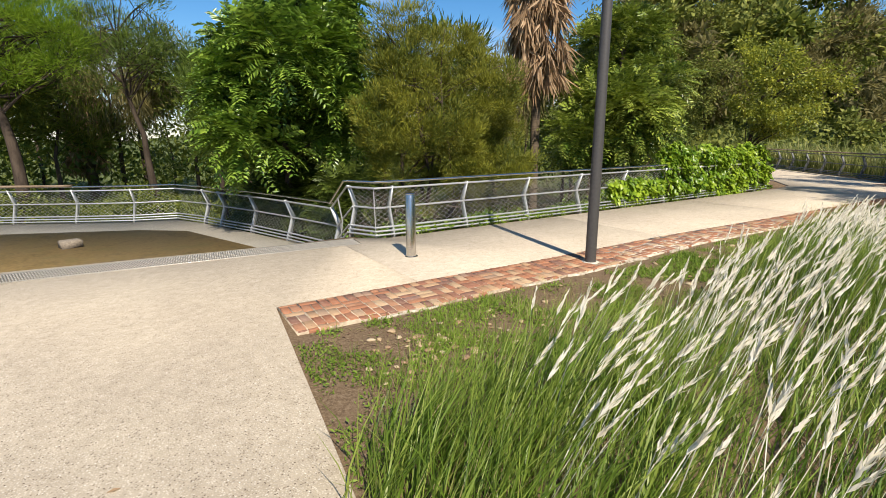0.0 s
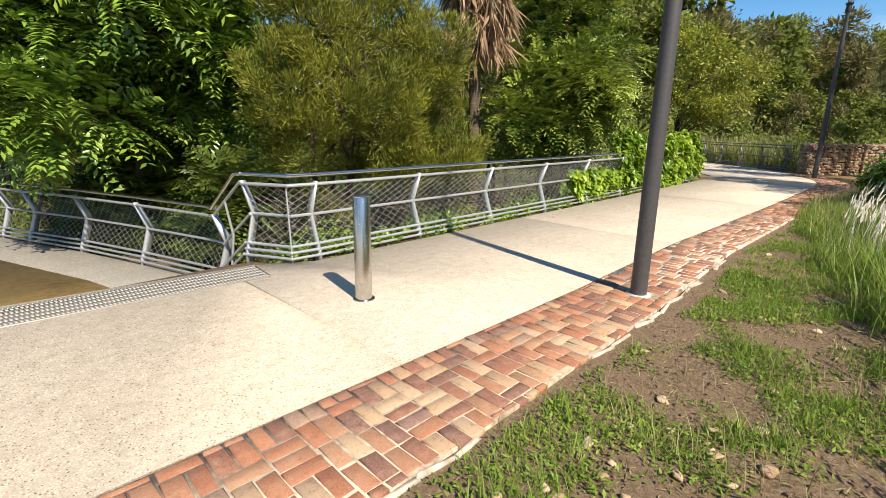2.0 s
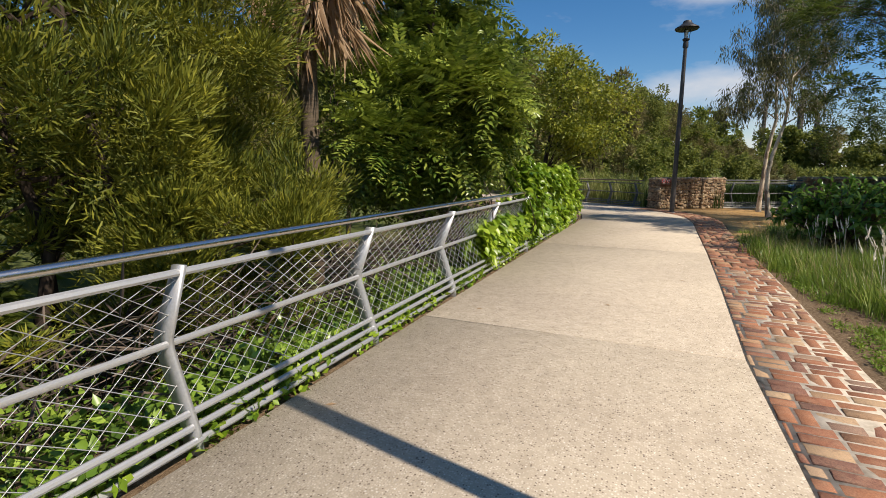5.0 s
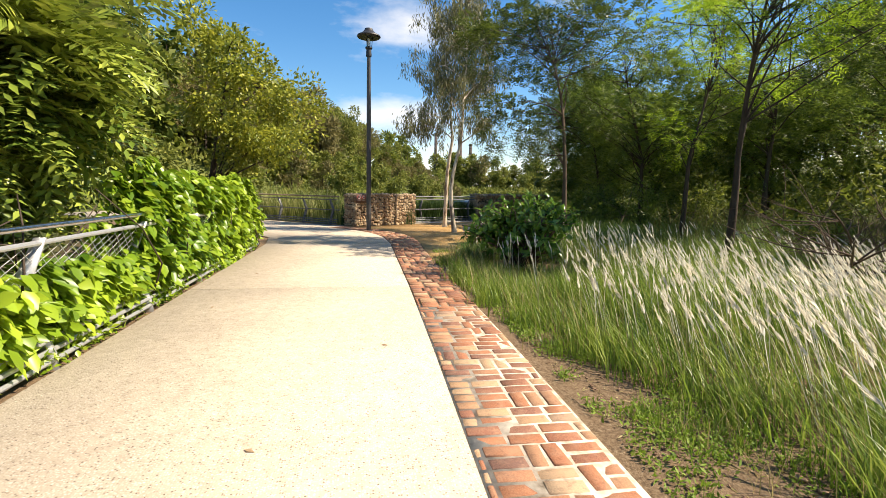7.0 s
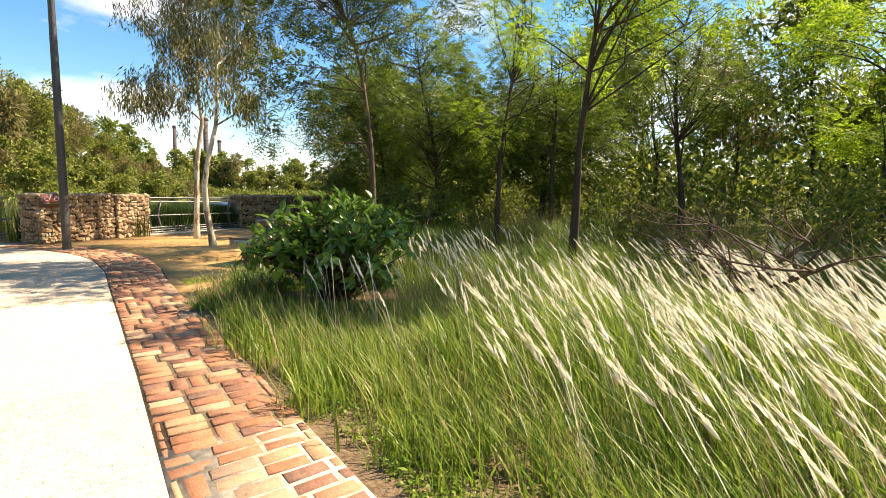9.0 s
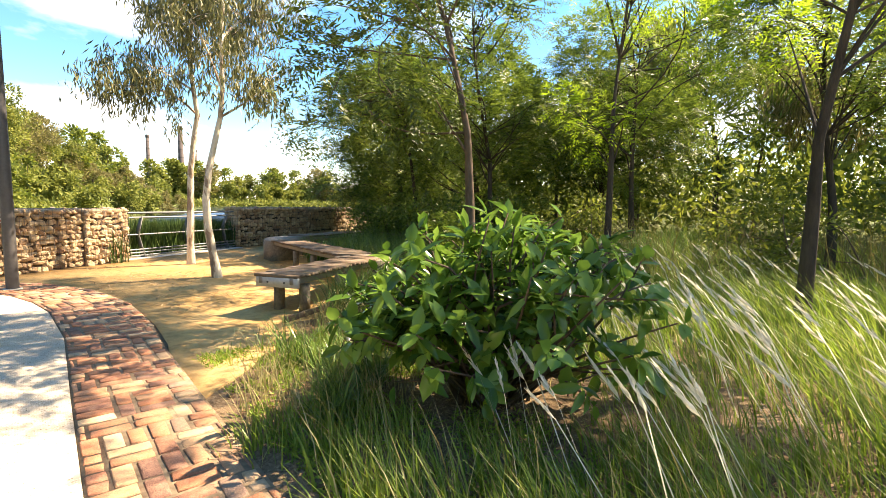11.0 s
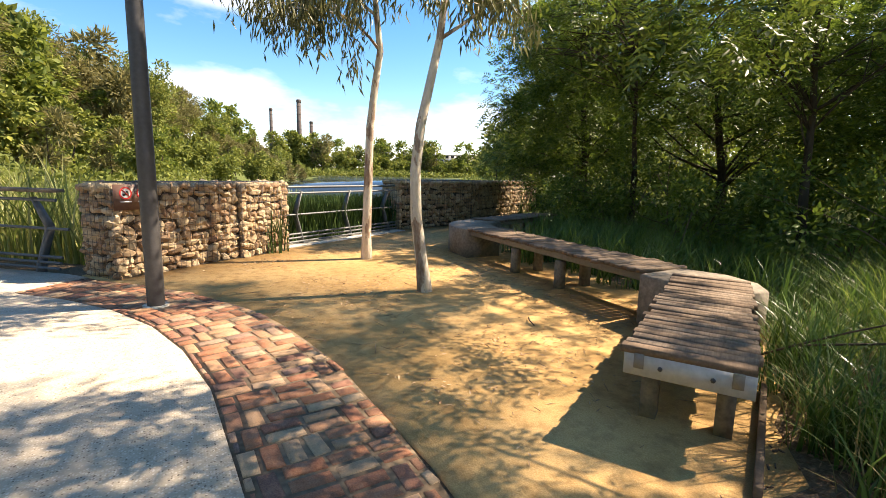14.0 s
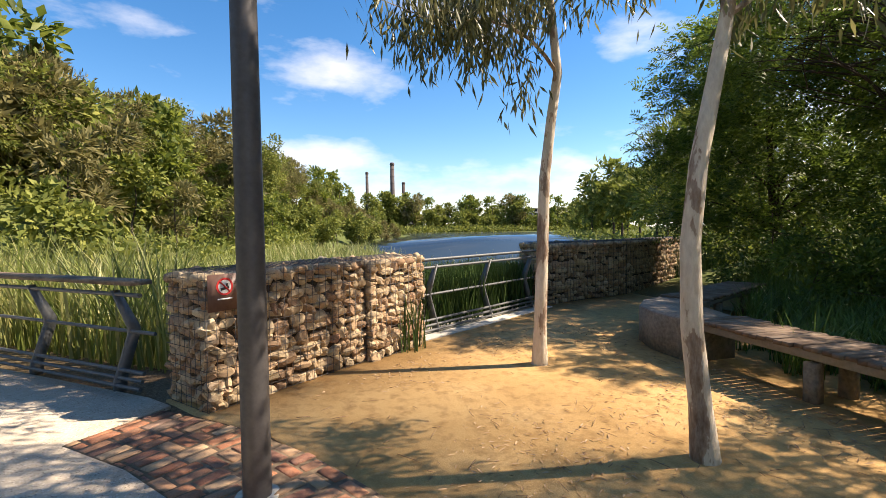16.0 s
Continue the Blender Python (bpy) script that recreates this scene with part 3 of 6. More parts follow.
# lower pond terrace beyond the drain
terrace = thing("terrace", "sunken pale concrete terrace round a shallow pond", "terrace", kind="structure")
part("slab", Shape().prism([(-2.3, 6.6), (-2.55, 8.2), (-3.05, 9.5), (-3.55, 10.9), (-4.2, 12.7), (-4.95, 14.3), (-6.1, 14.6), (-9.2, 16.2), (-15, 19.5), (-15, 7.85), (-7.5, 7.1)], -0.8, -0.5), M_KERB, terrace)
pond = new("pond", Shape().prism([(-3.3, 6.9), (-3.75, 8.8), (-4.85, 11.9), (-5.9, 12.75), (-9.4, 14.3), (-14.5, 16.6), (-14.5, 8.0), (-7.5, 7.25)], -0.52, -0.485).mesh("pond", M_MUD))
tagged(pond, "shallow muddy brown pond with a wet surface", "pond", kind="structure")
outlet = thing("pond_outlet", "grey metal box outlet standing in the brown pond", "outlet", at=(-7.2, 11.0, -0.5))
part("cover", Shape().box(pose(-7.2, 11.2, -0.42, 0, 0, 20), 0.38, 0.32, 0.2, 0.02), M_GREYCONC, outlet)

# sitting place floor
SAND = [(10.6, 2.32), (11.3, 2.33), (12.3, 2.17), (13.2, 2.12), (14.4, 2.16), (15.7, 2.46), (16.7, 2.78), (17.7, 3.32), (18.3, 3.9), (18.75, 4.2), (20.35, 1.7), (20.7, 1.1), (22.1, -1.55), (22.7, -4.2), (24.5, -8.0), (20.5, -7), (19.0, -2.6), (14.0, -1.6), (13.0, -0.9), (12.62, 0.2), (12.1, 0.85), (11.4, 1.5)]
sand = new("gravel_floor", Shape().prism(SAND, -0.15, -0.008).mesh("gravel_floor", M_SAND))
tagged(sand, "golden compacted gravel strewn with leaf litter", "gravel", kind="structure")
board = thing("timber_edging", "half-buried grey timber edging board beside the gravel", "edging", at=(12.6, 0.4, 0))
part("board", Shape().box(frame_of((12.3, 1.0), (12.86, -0.16)) @ pose(0.65, 0, 0.0), 1.3, 0.035, 0.12, 0.006), M_TIMBER, board)
kerb = thing("kerb", "pale concrete kerb under the lakeside railing", "kerb", kind="structure")
km = frame_of((20.25, 1.5), (22.02, -1.6))
part("kerb_stone", Shape().box(km @ pose(1.75, 0.0, -0.02), 3.6, 0.55, 0.06, 0.01), M_KERB, kerb)


# ---- railings ----
def fence_run(rail, pts, posts, z=0.0, side=1, handrail=True, plank=False, net=True, net_step=0.145, bent=0.165, height=0.95, steel=None):
    """One run of railing over the plan points pts, bent posts leaning out to the side, at the plan places posts."""
    steel = steel or M_GALV

    def offset(out, zz):
        line = []
        for i, p in enumerate(pts):
            p = Vector(p)
            a = (p - Vector(pts[i - 1])).normalized() if i else None
            b = (Vector(pts[i + 1]) - p).normalized() if i < len(pts) - 1 else None
            d = ((a or b) + (b or a)).normalized()
            n = Vector((-d.y, d.x)) * side
            c = n.dot(Vector((-(a or b).y, (a or b).x)) * side)
            q = p + n * (out / max(c, 0.5))
            line.append((q.x, q.y, z + zz))
        return line
    if handrail:
        part("handrail", Shape().tube(offset(0.03, height + 0.09), 0.024, 10), M_STAIN if steel is M_GALV else steel, rail, "polished stainless handrail" if steel is M_GALV else "", True)
    part("top_rail", Shape().tube(offset(0.0, height - 0.02), 0.020, 8), steel, rail, "", True)
    part("middle_rail", Shape().tube(offset(bent - 0.035, 0.545), 0.019, 8), steel, rail, "", True)
    for zz, oo in ((0.055, -0.03), (0.125, -0.01), (0.195, 0.012)):
        part("bottom_rail", Shape().tube(offset(oo, zz), 0.019, 8), steel, rail, "", True)
    if plank:
        line = offset(0.02, height + 0.1)
        for a, b in zip(line, line[1:]):
            m = frame_of(a, b, a[2])
            ln = (Vector(a) - Vector(b)).length
            part("timber_cap", Shape().box(m @ pose(ln / 2, 0, 0), ln, 0.2, 0.045, 0.008), M_PLANK, rail, "grey weathered timber cap")
    for p, q in posts:
        m = frame_of(p, q, z) @ Matrix.Diagonal((1, side, 1, 1))
        w, t = 0.060, 0.013
        prof = [(0.0, -0.12), (0.02, 0.1), (bent, 0.52), (bent, 0.58), (0.0, height + 0.015)]
        v, fs = [], []
        for o, zz in prof:
            ww = w * (0.62 if zz > height - 0.1 else 1.0)
            v += [m @ Vector((sx * t, o + sy * ww, zz)) for sx, sy in ((-1, -1), (1, -1), (1, 1), (-1, 1))]
        for i in range(len(prof) - 1):
            fs += [(i * 4 + k2, i * 4 + (k2 + 1) % 4, i * 4 + 4 + (k2 + 1) % 4, i * 4 + 4 + k2) for k2 in range(4)]
        fs += [(3, 2, 1, 0), tuple(len(prof) * 4 - 4 + k2 for k2 in range(4))]
        part("post", Shape().add(v, fs), steel, rail)
    if net:
        wires = Shape()
        for i in range(len(pts) - 1):
            a, b = Vector(pts[i]), Vector(pts[i + 1])
            ln = (b - a).length
            m = frame_of(a, b, z) @ Matrix.Diagonal((1, side, 1, 1))

            def on_net(s, h):
                out = 0.03 + (bent - 0.03) * (h - 0.2) / 0.345 if h < 0.545 else bent - bent * (h - 0.545) / (height - 0.565)
                return m @ Vector((s, out, h))
            rise = height - 0.22
            run = rise * 1.55
            s = -run
            while s < ln:
                for sg in (1, -1):
                    cut = []
                    for h in (0.2, 0.545, height - 0.02):
                        f = (h - 0.2) / rise
                        cut.append((s + run * f if sg > 0 else s + run * (1 - f), h))
                    for (s0, h0), (s1, h1) in zip(cut, cut[1:]):
                        lo, hi = (s0, h0), (s1, h1)
                        if min(s0, s1) < 0 or max(s0, s1) > ln:
                            c0, c1 = max(min(s0, s1), 0), min(max(s0, s1), ln)
                            if c1 - c0 < 0.02:
                                continue
                            fa, fb = (c0 - s0) / (s1 - s0), (c1 - s0) / (s1 - s0)
                            lo, hi = (c0, h0 + fa * (h1 - h0)), (c1, h0 + fb * (h1 - h0))
                        wires.tube([on_net(*lo), on_net(*hi)], 0.0026, 3, False)
                s += net_step
        part("wire_net", wires, steel, rail, "diamond steel wire net")


railing = thing("railing", "galvanised railing with bent posts and diamond wire net", "railing", at=(5, 6.1, 0))
fence_run(railing, [(-2.42, 6.72), (-2.13, 6.12), (-1.78, 6.09), (12.6, 6.02)],
          [((-1.78 + 1.7 * i, 6.09 - 0.0045 * 1.7 * i), (-0.78 + 1.7 * i, 6.085 - 0.0045 * 1.7 * i)) for i in range(9)] + [((-2.40, 6.70), (-2.1, 6.1))], side=1)
part("stanchion", Shape().tube([(-2.13, 6.12, 0.0), (-2.13, 6.16, 0.9)], 0.010, 8), M_GALV, railing, "", True)
low_pts = [(-2.50, 7.45), (-2.54, 7.7), (-2.97, 9.2), (-3.47, 10.75), (-4.0, 12.1), (-4.3, 12.95), (-4.9, 14.15), (-6.0, 14.4), (-7.4, 15.1), (-8.9, 15.95), (-14.5, 19.0)]
low = thing("railing", "galvanised netted railing round the sunken pond terrace", "railing", at=(-4, 12, -0.5))
fence_run(low, low_pts, [(low_pts[i], low_pts[i + 1]) for i in (0, 2, 3, 4, 5, 7, 8, 9)] + [((-10.4, 16.77), (-11.4, 17.3))], z=-0.5, side=-1, net_step=0.145)
for z0, z1, o0 in ((0.45, 0.95, 0.0), (0.045, 0.545, 0.09), (-0.445, 0.055, -0.03), (-0.305, 0.195, 0.0)):
    part("sloping_rail", Shape().tube([(-2.50 + o0, 7.45, z0), (-2.41 + o0, 6.74, z1)], 0.019, 8), M_GALV, low, "", True)
part("sloping_handrail", Shape().tube([(-2.53, 7.45, 0.54), (-2.46, 6.78, 1.04), (-2.42, 6.70, 1.04)], 0.024, 10), M_STAIN, low, "polished stainless handrail", True)
part("stanchion", Shape().tube([(-2.50, 7.12, -0.5), (-2.40, 7.12, 0.22), (-2.47, 7.12, 0.68)], 0.016, 8), M_GALV, low, "", True)
part("timber_cap", Shape().box(frame_of((-7.4, 15.1), (-14.5, 19.0)) @ pose(4, -0.02, 0.57), 8.0, 0.2, 0.05, 0.01), M_PLANK, low, "pale weathered timber cap")

east_rail = thing("railing", "dark steel railing with timber cap above the reeds", "railing", at=(21, 6.5, 0))
er = [(18.95, 4.42), (20.62, 6.2), (24.4, 10.4), (28.8, 15.3)]
ed = (Vector(er[1]) - Vector(er[0])).normalized()
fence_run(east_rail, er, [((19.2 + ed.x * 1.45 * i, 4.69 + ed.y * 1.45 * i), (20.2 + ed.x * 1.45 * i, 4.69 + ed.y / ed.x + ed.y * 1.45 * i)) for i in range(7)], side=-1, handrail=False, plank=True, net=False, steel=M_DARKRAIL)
lake_rail = thing("railing", "galvanised railing with slim bars before the lake", "railing", at=(21, 0, 0))
lr = [(20.3, 1.35), (21.98, -1.55)]
ld = (Vector(lr[1]) - Vector(lr[0])).normalized()
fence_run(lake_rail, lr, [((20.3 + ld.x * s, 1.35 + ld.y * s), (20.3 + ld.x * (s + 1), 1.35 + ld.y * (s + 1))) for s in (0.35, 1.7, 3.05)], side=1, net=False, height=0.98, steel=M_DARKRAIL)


# ---- gabion walls ----
def stone_mesh(i, rng):
    bm = bmesh.new()
    bmesh.ops.create_icosphere(bm, subdivisions=2, radius=0.5)
    cuts = [Vector(c).normalized() for c in ((1, 0, 0), (-1, 0, 0), (0, 1, 0), (0, -1, 0), (0, 0, 1), (0, 0, -1))] + [Vector(rng.normal(size=3)).normalized() for _ in range(7)]
    for v in bm.verts:
        for j, c in enumerate(cuts):
            d = v.co.dot(c)
            lim = 0.36 if j < 6 else 0.27
            if d > lim:
                v.co -= c * (d - lim)
        v.co += Vector(rng.normal(size=3)) * 0.018
    me = bpy.data.meshes.new("stone")
    bm.to_mesh(me)
    bm.free()
    me.materials.append(M_STONE)
    return me


rng = np.random.default_rng(5)
STONES = [stone_mesh(i, rng) for i in range(9)]


def gabion(label, a, b, depth, height, singles, cells=(0.125, 0.10), ends=True):
    """A wire basket wall from a to b, its front on the line, filled with split stone."""
    a, b = Vector(a), Vector(b)
    ln = (b - a).length
    m = frame_of(a, b)
    g = thing("gabion_wall", label, "stone wall", "gabion walls", at=(a.x, a.y, 0))
    # Filler block behind the stones, coloured dark in place of gap shade.
    part("core", Shape().box(m @ pose(ln / 2, depth / 2, height / 2 - 0.02), ln - 0.12, depth - 0.12, height - 0.08), M_DARKCORE, g, "dark filler block painting the shade between stones")
    r = np.random.default_rng(int(abs(a.x * 100)))
    places = []
    faces = [("f", ln, height), ("t", ln, depth), ("k", ln, height)] + ([("l", depth, height), ("r", depth, height)] if ends else [])
    for kind, w, h in faces:
        y = 0.05
        while y < h - 0.03:
            x, rowh = 0.02 - r.uniform(0, 0.06), cells[1] * r.uniform(0.7, 1.35)
            while x < w - 0.02:
                sw = cells[0] * r.uniform(0.5, 1.55)
                u, v = min(max(x + sw / 2, 0.05), w - 0.05), min(y + r.uniform(-0.035, 0.035), h - 0.04)
                q = {"f": (u, 0.055, v), "k": (u, depth - 0.055, v), "t": (u, v, height - 0.055), "l": (0.055, u, v), "r": (ln - 0.055, u, v)}[kind]
                places.append((kind, q, sw, rowh))
                x += sw * 0.93
            y += rowh * 0.93
    rest = Shape()
    count = 0
    for kind, q, sw, rowh in places:
        hi = rowh * r.uniform(1.2, 1.8)
        sc = Vector((sw * 1.5, 0.17, hi)) if kind in "fkt" else Vector((0.17, sw * 1.5, hi))
        if kind == "t":
            sc = Vector((sw * 1.5, rowh * 1.6, 0.13))
        mm = m @ Matrix.Translation(q) @ pose(0, 0, 0, *(r.uniform(-20, 20) for _ in range(3))) @ Matrix.Diagonal((*sc, 1)) @ pose(0, 0, 0, 0, 0, r.choice((0, 90, 180, 270)))
        me = STONES[r.integers(len(STONES))]
        if count < singles and kind in "fl":
            ob = part("stone", me, None, g)
            ob.matrix_basis = mm
            count += 1
        else:
            rest.add([mm @ v.co for v in me.vertices], [tuple(p.vertices) for p in me.polygons])
    if rest.v:
        tagged(part("stone_fill", rest, M_STONE, g), kind="stuff")
    wire = Shape()
    e = 0.008
    for i in range(int(ln / 0.085) + 1):
        s = min(i * 0.085, ln)
        wire.tube([m @ Vector((s, depth, height + e)), m @ Vector((s, -e, height + e)), m @ Vector((s, -e, 0.0))], 0.0028, 4, False)
    for i in range(int(height / 0.085) + 1):
        h = min(i * 0.085 + 0.01, height)
        wire.tube([m @ Vector((-e, depth, h)), m @ Vector((-e, -e, h)), m @ Vector((ln + e, -e, h)), m @ Vector((ln + e, depth, h))], 0.0028, 4, False)
    for i in range(int(depth / 0.085) + 1):
        s = min(i * 0.085, depth)
        wire.tube([m @ Vector((-e, s, 0)), m @ Vector((-e, s, height + e)), m @ Vector((ln + e, s, height + e)), m @ Vector((ln + e, s, 0))], 0.0028, 4, False)
    part("wire_basket", wire, M_WIRE, g, "rusted wire basket mesh")
    return g, m


GA, GB = Vector((18.22, 3.78)), Vector((19.93, 1.45))
gd = (GB - GA).normalized()
gn = Vector((-gd.y, gd.x))
gm1 = GA + gd * 1.86
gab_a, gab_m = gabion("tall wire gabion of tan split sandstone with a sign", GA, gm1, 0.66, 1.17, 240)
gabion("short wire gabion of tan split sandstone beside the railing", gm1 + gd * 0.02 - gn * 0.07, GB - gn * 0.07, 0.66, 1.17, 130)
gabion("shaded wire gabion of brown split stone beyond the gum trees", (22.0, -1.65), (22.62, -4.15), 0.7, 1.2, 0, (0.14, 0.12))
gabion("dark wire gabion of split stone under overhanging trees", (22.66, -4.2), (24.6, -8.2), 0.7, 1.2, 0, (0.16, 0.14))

sign = thing("warning_sign", "brown sign plate with two red prohibition symbols", "sign", at=(GA.x, GA.y, 0.85))
sm = gab_m @ pose(0.262, -0.022, 1.0)
part("plate", Shape().box(sm, 0.5, 0.012, 0.31), M_SIGN, sign)
for dx in (-0.105, 0.105):
    ring, disc, bar = Shape(), Shape(), Shape()
    c = sm @ pose(dx, -0.009, 0.05)
    n = 24
    v = [c @ Vector((rr * math.cos(2 * math.pi * i / n), yy, rr * math.sin(2 * math.pi * i / n))) for rr, yy in ((0.075, -0.001), (0.058, -0.001)) for i in range(n)]
    ring.add(v, [(i, (i + 1) % n, n + (i + 1) % n, n + i) for i in range(n)])
    disc.add([c @ Vector((0.06 * math.cos(2 * math.pi * i / n), 0.0, 0.06 * math.sin(2 * math.pi * i / n))) for i in range(n)], [tuple(range(n))])
    part("symbol_disc", disc, M_WHITE, sign)
    part("symbol_ring", ring, M_RED, sign)
    part("symbol_bar", bar.box(c @ pose(0, -0.004, 0, 0, 45, 0), 0.125, 0.002, 0.013), M_RED, sign)
    part("symbol_figure", Shape().box(c @ pose(0.0, -0.002, -0.015, 0, -12, 0), 0.075, 0.002, 0.022).box(c @ pose(0.02, -0.002, 0.015), 0.022, 0.002, 0.022), M_INK, sign)
    part("text_bar", Shape().box(sm @ pose(dx, -0.0075, -0.055), 0.13, 0.002, 0.012), M_WHITE, sign)


# ---- street lamps and bollard ----
def street_lamp(x, y, label):
    s = thing("street_lamp", label, "street lamp", "street lamps", at=(x, y, 0))
    part("footing", Shape().prism([(x + 0.125 * math.cos(a), y + 0.125 * math.sin(a)) for a in np.linspace(0, 2 * math.pi, 13)[:-1]], -0.05, 0.006), M_KERB, s, "small pale concrete footing")
    part("pole", Shape().lathe((x, y, 0), [(0.080, 0.0), (0.078, 1.2), (0.066, 4.2), (0.056, 5.45), (0.058, 5.46)], 20), M_POLE, s, "", True)
    part("collar", Shape().lathe((x, y, 5.46), [(0.085, 0.0), (0.09, 0.05), (0.075, 0.2), (0.11, 0.24), (0.11, 0.28)], 20), M_BLACK, s, "", True)
    for a in (0.6, 2.7, 4.8):
        part("strut", Shape().tube([(x + 0.085 * math.cos(a), y + 0.085 * math.sin(a), 5.72), (x + 0.12 * math.cos(a), y + 0.12 * math.sin(a), 6.06)], 0.010, 6), M_BLACK, s)
    part("lens", Shape().lathe((x, y, 5.74), [(0.05, 0.0), (0.055, 0.1), (0.05, 0.25)], 16), M_GLASS, s, "clear lamp lens", True)
    part("shade", Shape().lathe((x, y, 6.02), [(0.34, 0.0), (0.37, 0.03), (0.36, 0.06), (0.22, 0.14), (0.15, 0.20), (0.12, 0.27), (0.06, 0.29)], 32), M_BLACK, s, "wide black disc shade", True)
    return s


street_lamp(-0.18, 2.735, "tall dark grey steel street lamp beside the path")
street_lamp(16.78, 3.34, "tall dark street lamp at the brick bend")
bx, by = -2.25, 4.54
bollard = thing("bollard", "brushed stainless steel bollard standing on the path", "bollard", at=(bx, by, 0))
part("base_ring", Shape().lathe((bx, by, 0), [(0.105, 0.0), (0.105, 0.008), (0.088, 0.012)], 24), M_STAIN, bollard, "", True)
part("tube", Shape().lathe((bx, by, 0), [(0.080, 0.0), (0.080, 0.985), (0.076, 0.992)], 28), M_STAIN, bollard, "", True)
part("cap", Shape().lathe((bx, by, 0.985), [(0.081, 0.0), (0.081, 0.012), (0.070, 0.022)], 28), M_STAIN, bollard, "", True)


# ---- benches ----
def bench(label, a, b, width, end_fascia=True, legs=(), seat=0.49):
    """A slatted seat from a to b along its middle, slats across."""
    a, b = Vector(a), Vector(b)
    ln = (b - a).length
    m = frame_of(a, b)
    o = thing("bench", label, "bench", "benches of the sitting place", at=(a.x, a.y, 0))
    n = int(ln / 0.083)
    r = np.random.default_rng(int(abs(a.x) * 31))
    slat = Shape().box(Matrix.Identity(4), 0.074, width, 0.04, 0.006).mesh("slat", M_TIMBER)
    for i in range(n):
        s = part("slat", slat, None, o)
        s.matrix_basis = m @ pose((i + 0.5) * ln / n, r.uniform(-0.022, 0.022), seat - 0.02 + r.uniform(-0.006, 0.006), r.uniform(-0.9, 0.9), r.uniform(-1, 1), r.uniform(-0.5, 0.5))
    for y in (-width / 2 + 0.085, width / 2 - 0.085):
        part("side_beam", Shape().box(m @ pose(ln / 2, y, seat - 0.08), ln, 0.05, 0.08, 0.004), M_BEAM, o, "grey side beam toned for the shade under the slats")
    if end_fascia:
        part("end_beam", Shape().box(m @ pose(0.03, 0, seat - 0.10), 0.05, width - 0.02, 0.12, 0.004), M_FASCIA, o, "pale grey end beam")
        for y in (-0.12, 0.12):
            part("bolt", Shape().tube([m @ Vector((0.006, y, seat - 0.1)), m @ Vector((-0.006, y, seat - 0.1))], 0.012, 8), M_POLE, o)
    for s in legs:
        for y in (-width / 2 + 0.12, width / 2 - 0.12):
            part("leg", Shape().box(m @ pose(s, y, (seat - 0.15) / 2 - 0.01), 0.11, 0.09, seat - 0.13, 0.004), M_GREYCONC, o, "squat grey leg")
    return o


def seat_block(label, poly, seat=0.468):
    o = thing("seat_block", label, "bench", "concrete seat blocks", at=(poly[0][0], poly[0][1], 0))
    part("body", Shape().prism(poly, -0.05, seat, 0.02), M_GREYCONC, o)
    return o


bench("weathered slatted bench end on squat legs", (12.72, 0.93), (13.83, -1.09), 0.62, True, (0.3,))
seat_block("weathered concrete corner block joining two bench runs", [(13.38, -0.92), (13.94, -0.66), (14.28, -0.70), (14.32, -1.36), (13.9, -1.48), (13.55, -1.36), (13.36, -1.14)])
bench("long weathered slatted bench run on squat legs", (14.31, -1.09), (17.93, -1.40), 0.64, False, (1.35, 2.35))
seat_block("rounded weathered concrete block at the bench bend", [(17.95, -1.08), (18.6, -1.14), (19.05, -1.36), (19.38, -1.72), (19.56, -2.25), (18.95, -2.5), (18.7, -2.05), (17.93, -1.73)])
bench("far weathered slatted bench run under trees", (19.2, -2.25), (20.15, -4.7), 0.62, False, (0.8, 1.9))


# ---- plants ----
def unit(a):
    return a / np.maximum(np.linalg.norm(a, axis=-1, keepdims=True), 1e-9)


def leaf_faces(base, way, flat, length, width, fold=0.25, belly=0.45):
    """Pointed leaves, two triangles each, folded along the midrib."""
    way = unit(way)
    side = unit(np.cross(way, flat))
    up = np.cross(side, way)
    length, width = np.broadcast_to(length, len(base))[:, None], np.broadcast_to(width, len(base))[:, None]
    mid = base + way * length * belly + up * width * -fold
    v = np.stack((base, mid + side * width * 0.5 + up * width * fold * 1.4, base + way * length - up * length * 0.06, mid - side * width * 0.5 + up * width * fold * 1.4), 1)
    n = len(base)
    o = (np.arange(n) * 4)[:, None]
    f = np.concatenate((o + [0, 1, 2], o + [0, 2, 3]), 1)
    return v.reshape(-1, 3), f.ravel(), np.full(2 * n, 3)


def oval_faces(base, way, flat, length, width, fold=0.2, curl=0.18):
    """Broad oval leaves: four triangles and two quads' worth of blade, folded and curling down."""
    way = unit(way)
    side = unit(np.cross(way, flat))
    up = np.cross(side, way)
    length, width = np.broadcast_to(length, len(base))[:, None], np.broadcast_to(width, len(base))[:, None]
    def at(t, w):
        return base + way * length * t - up * length * curl * t * t + side * width * w + up * width * fold * abs(w) * 2
    v = np.stack((base, at(0.28, 0.42), at(0.62, 0.45), at(1.0, 0.0), at(0.62, -0.45), at(0.28, -0.42), at(0.45, 0.0)), 1)
    n = len(base)
    o = (np.arange(n) * 7)[:, None]
    f = np.concatenate((o + [0, 1, 6], o + [1, 2, 6], o + [2, 3, 6], o + [3, 4, 6], o + [4, 5, 6], o + [5, 0, 6]), 1)
    return v.reshape(-1, 3), f.ravel(), np.full(6 * n, 3)


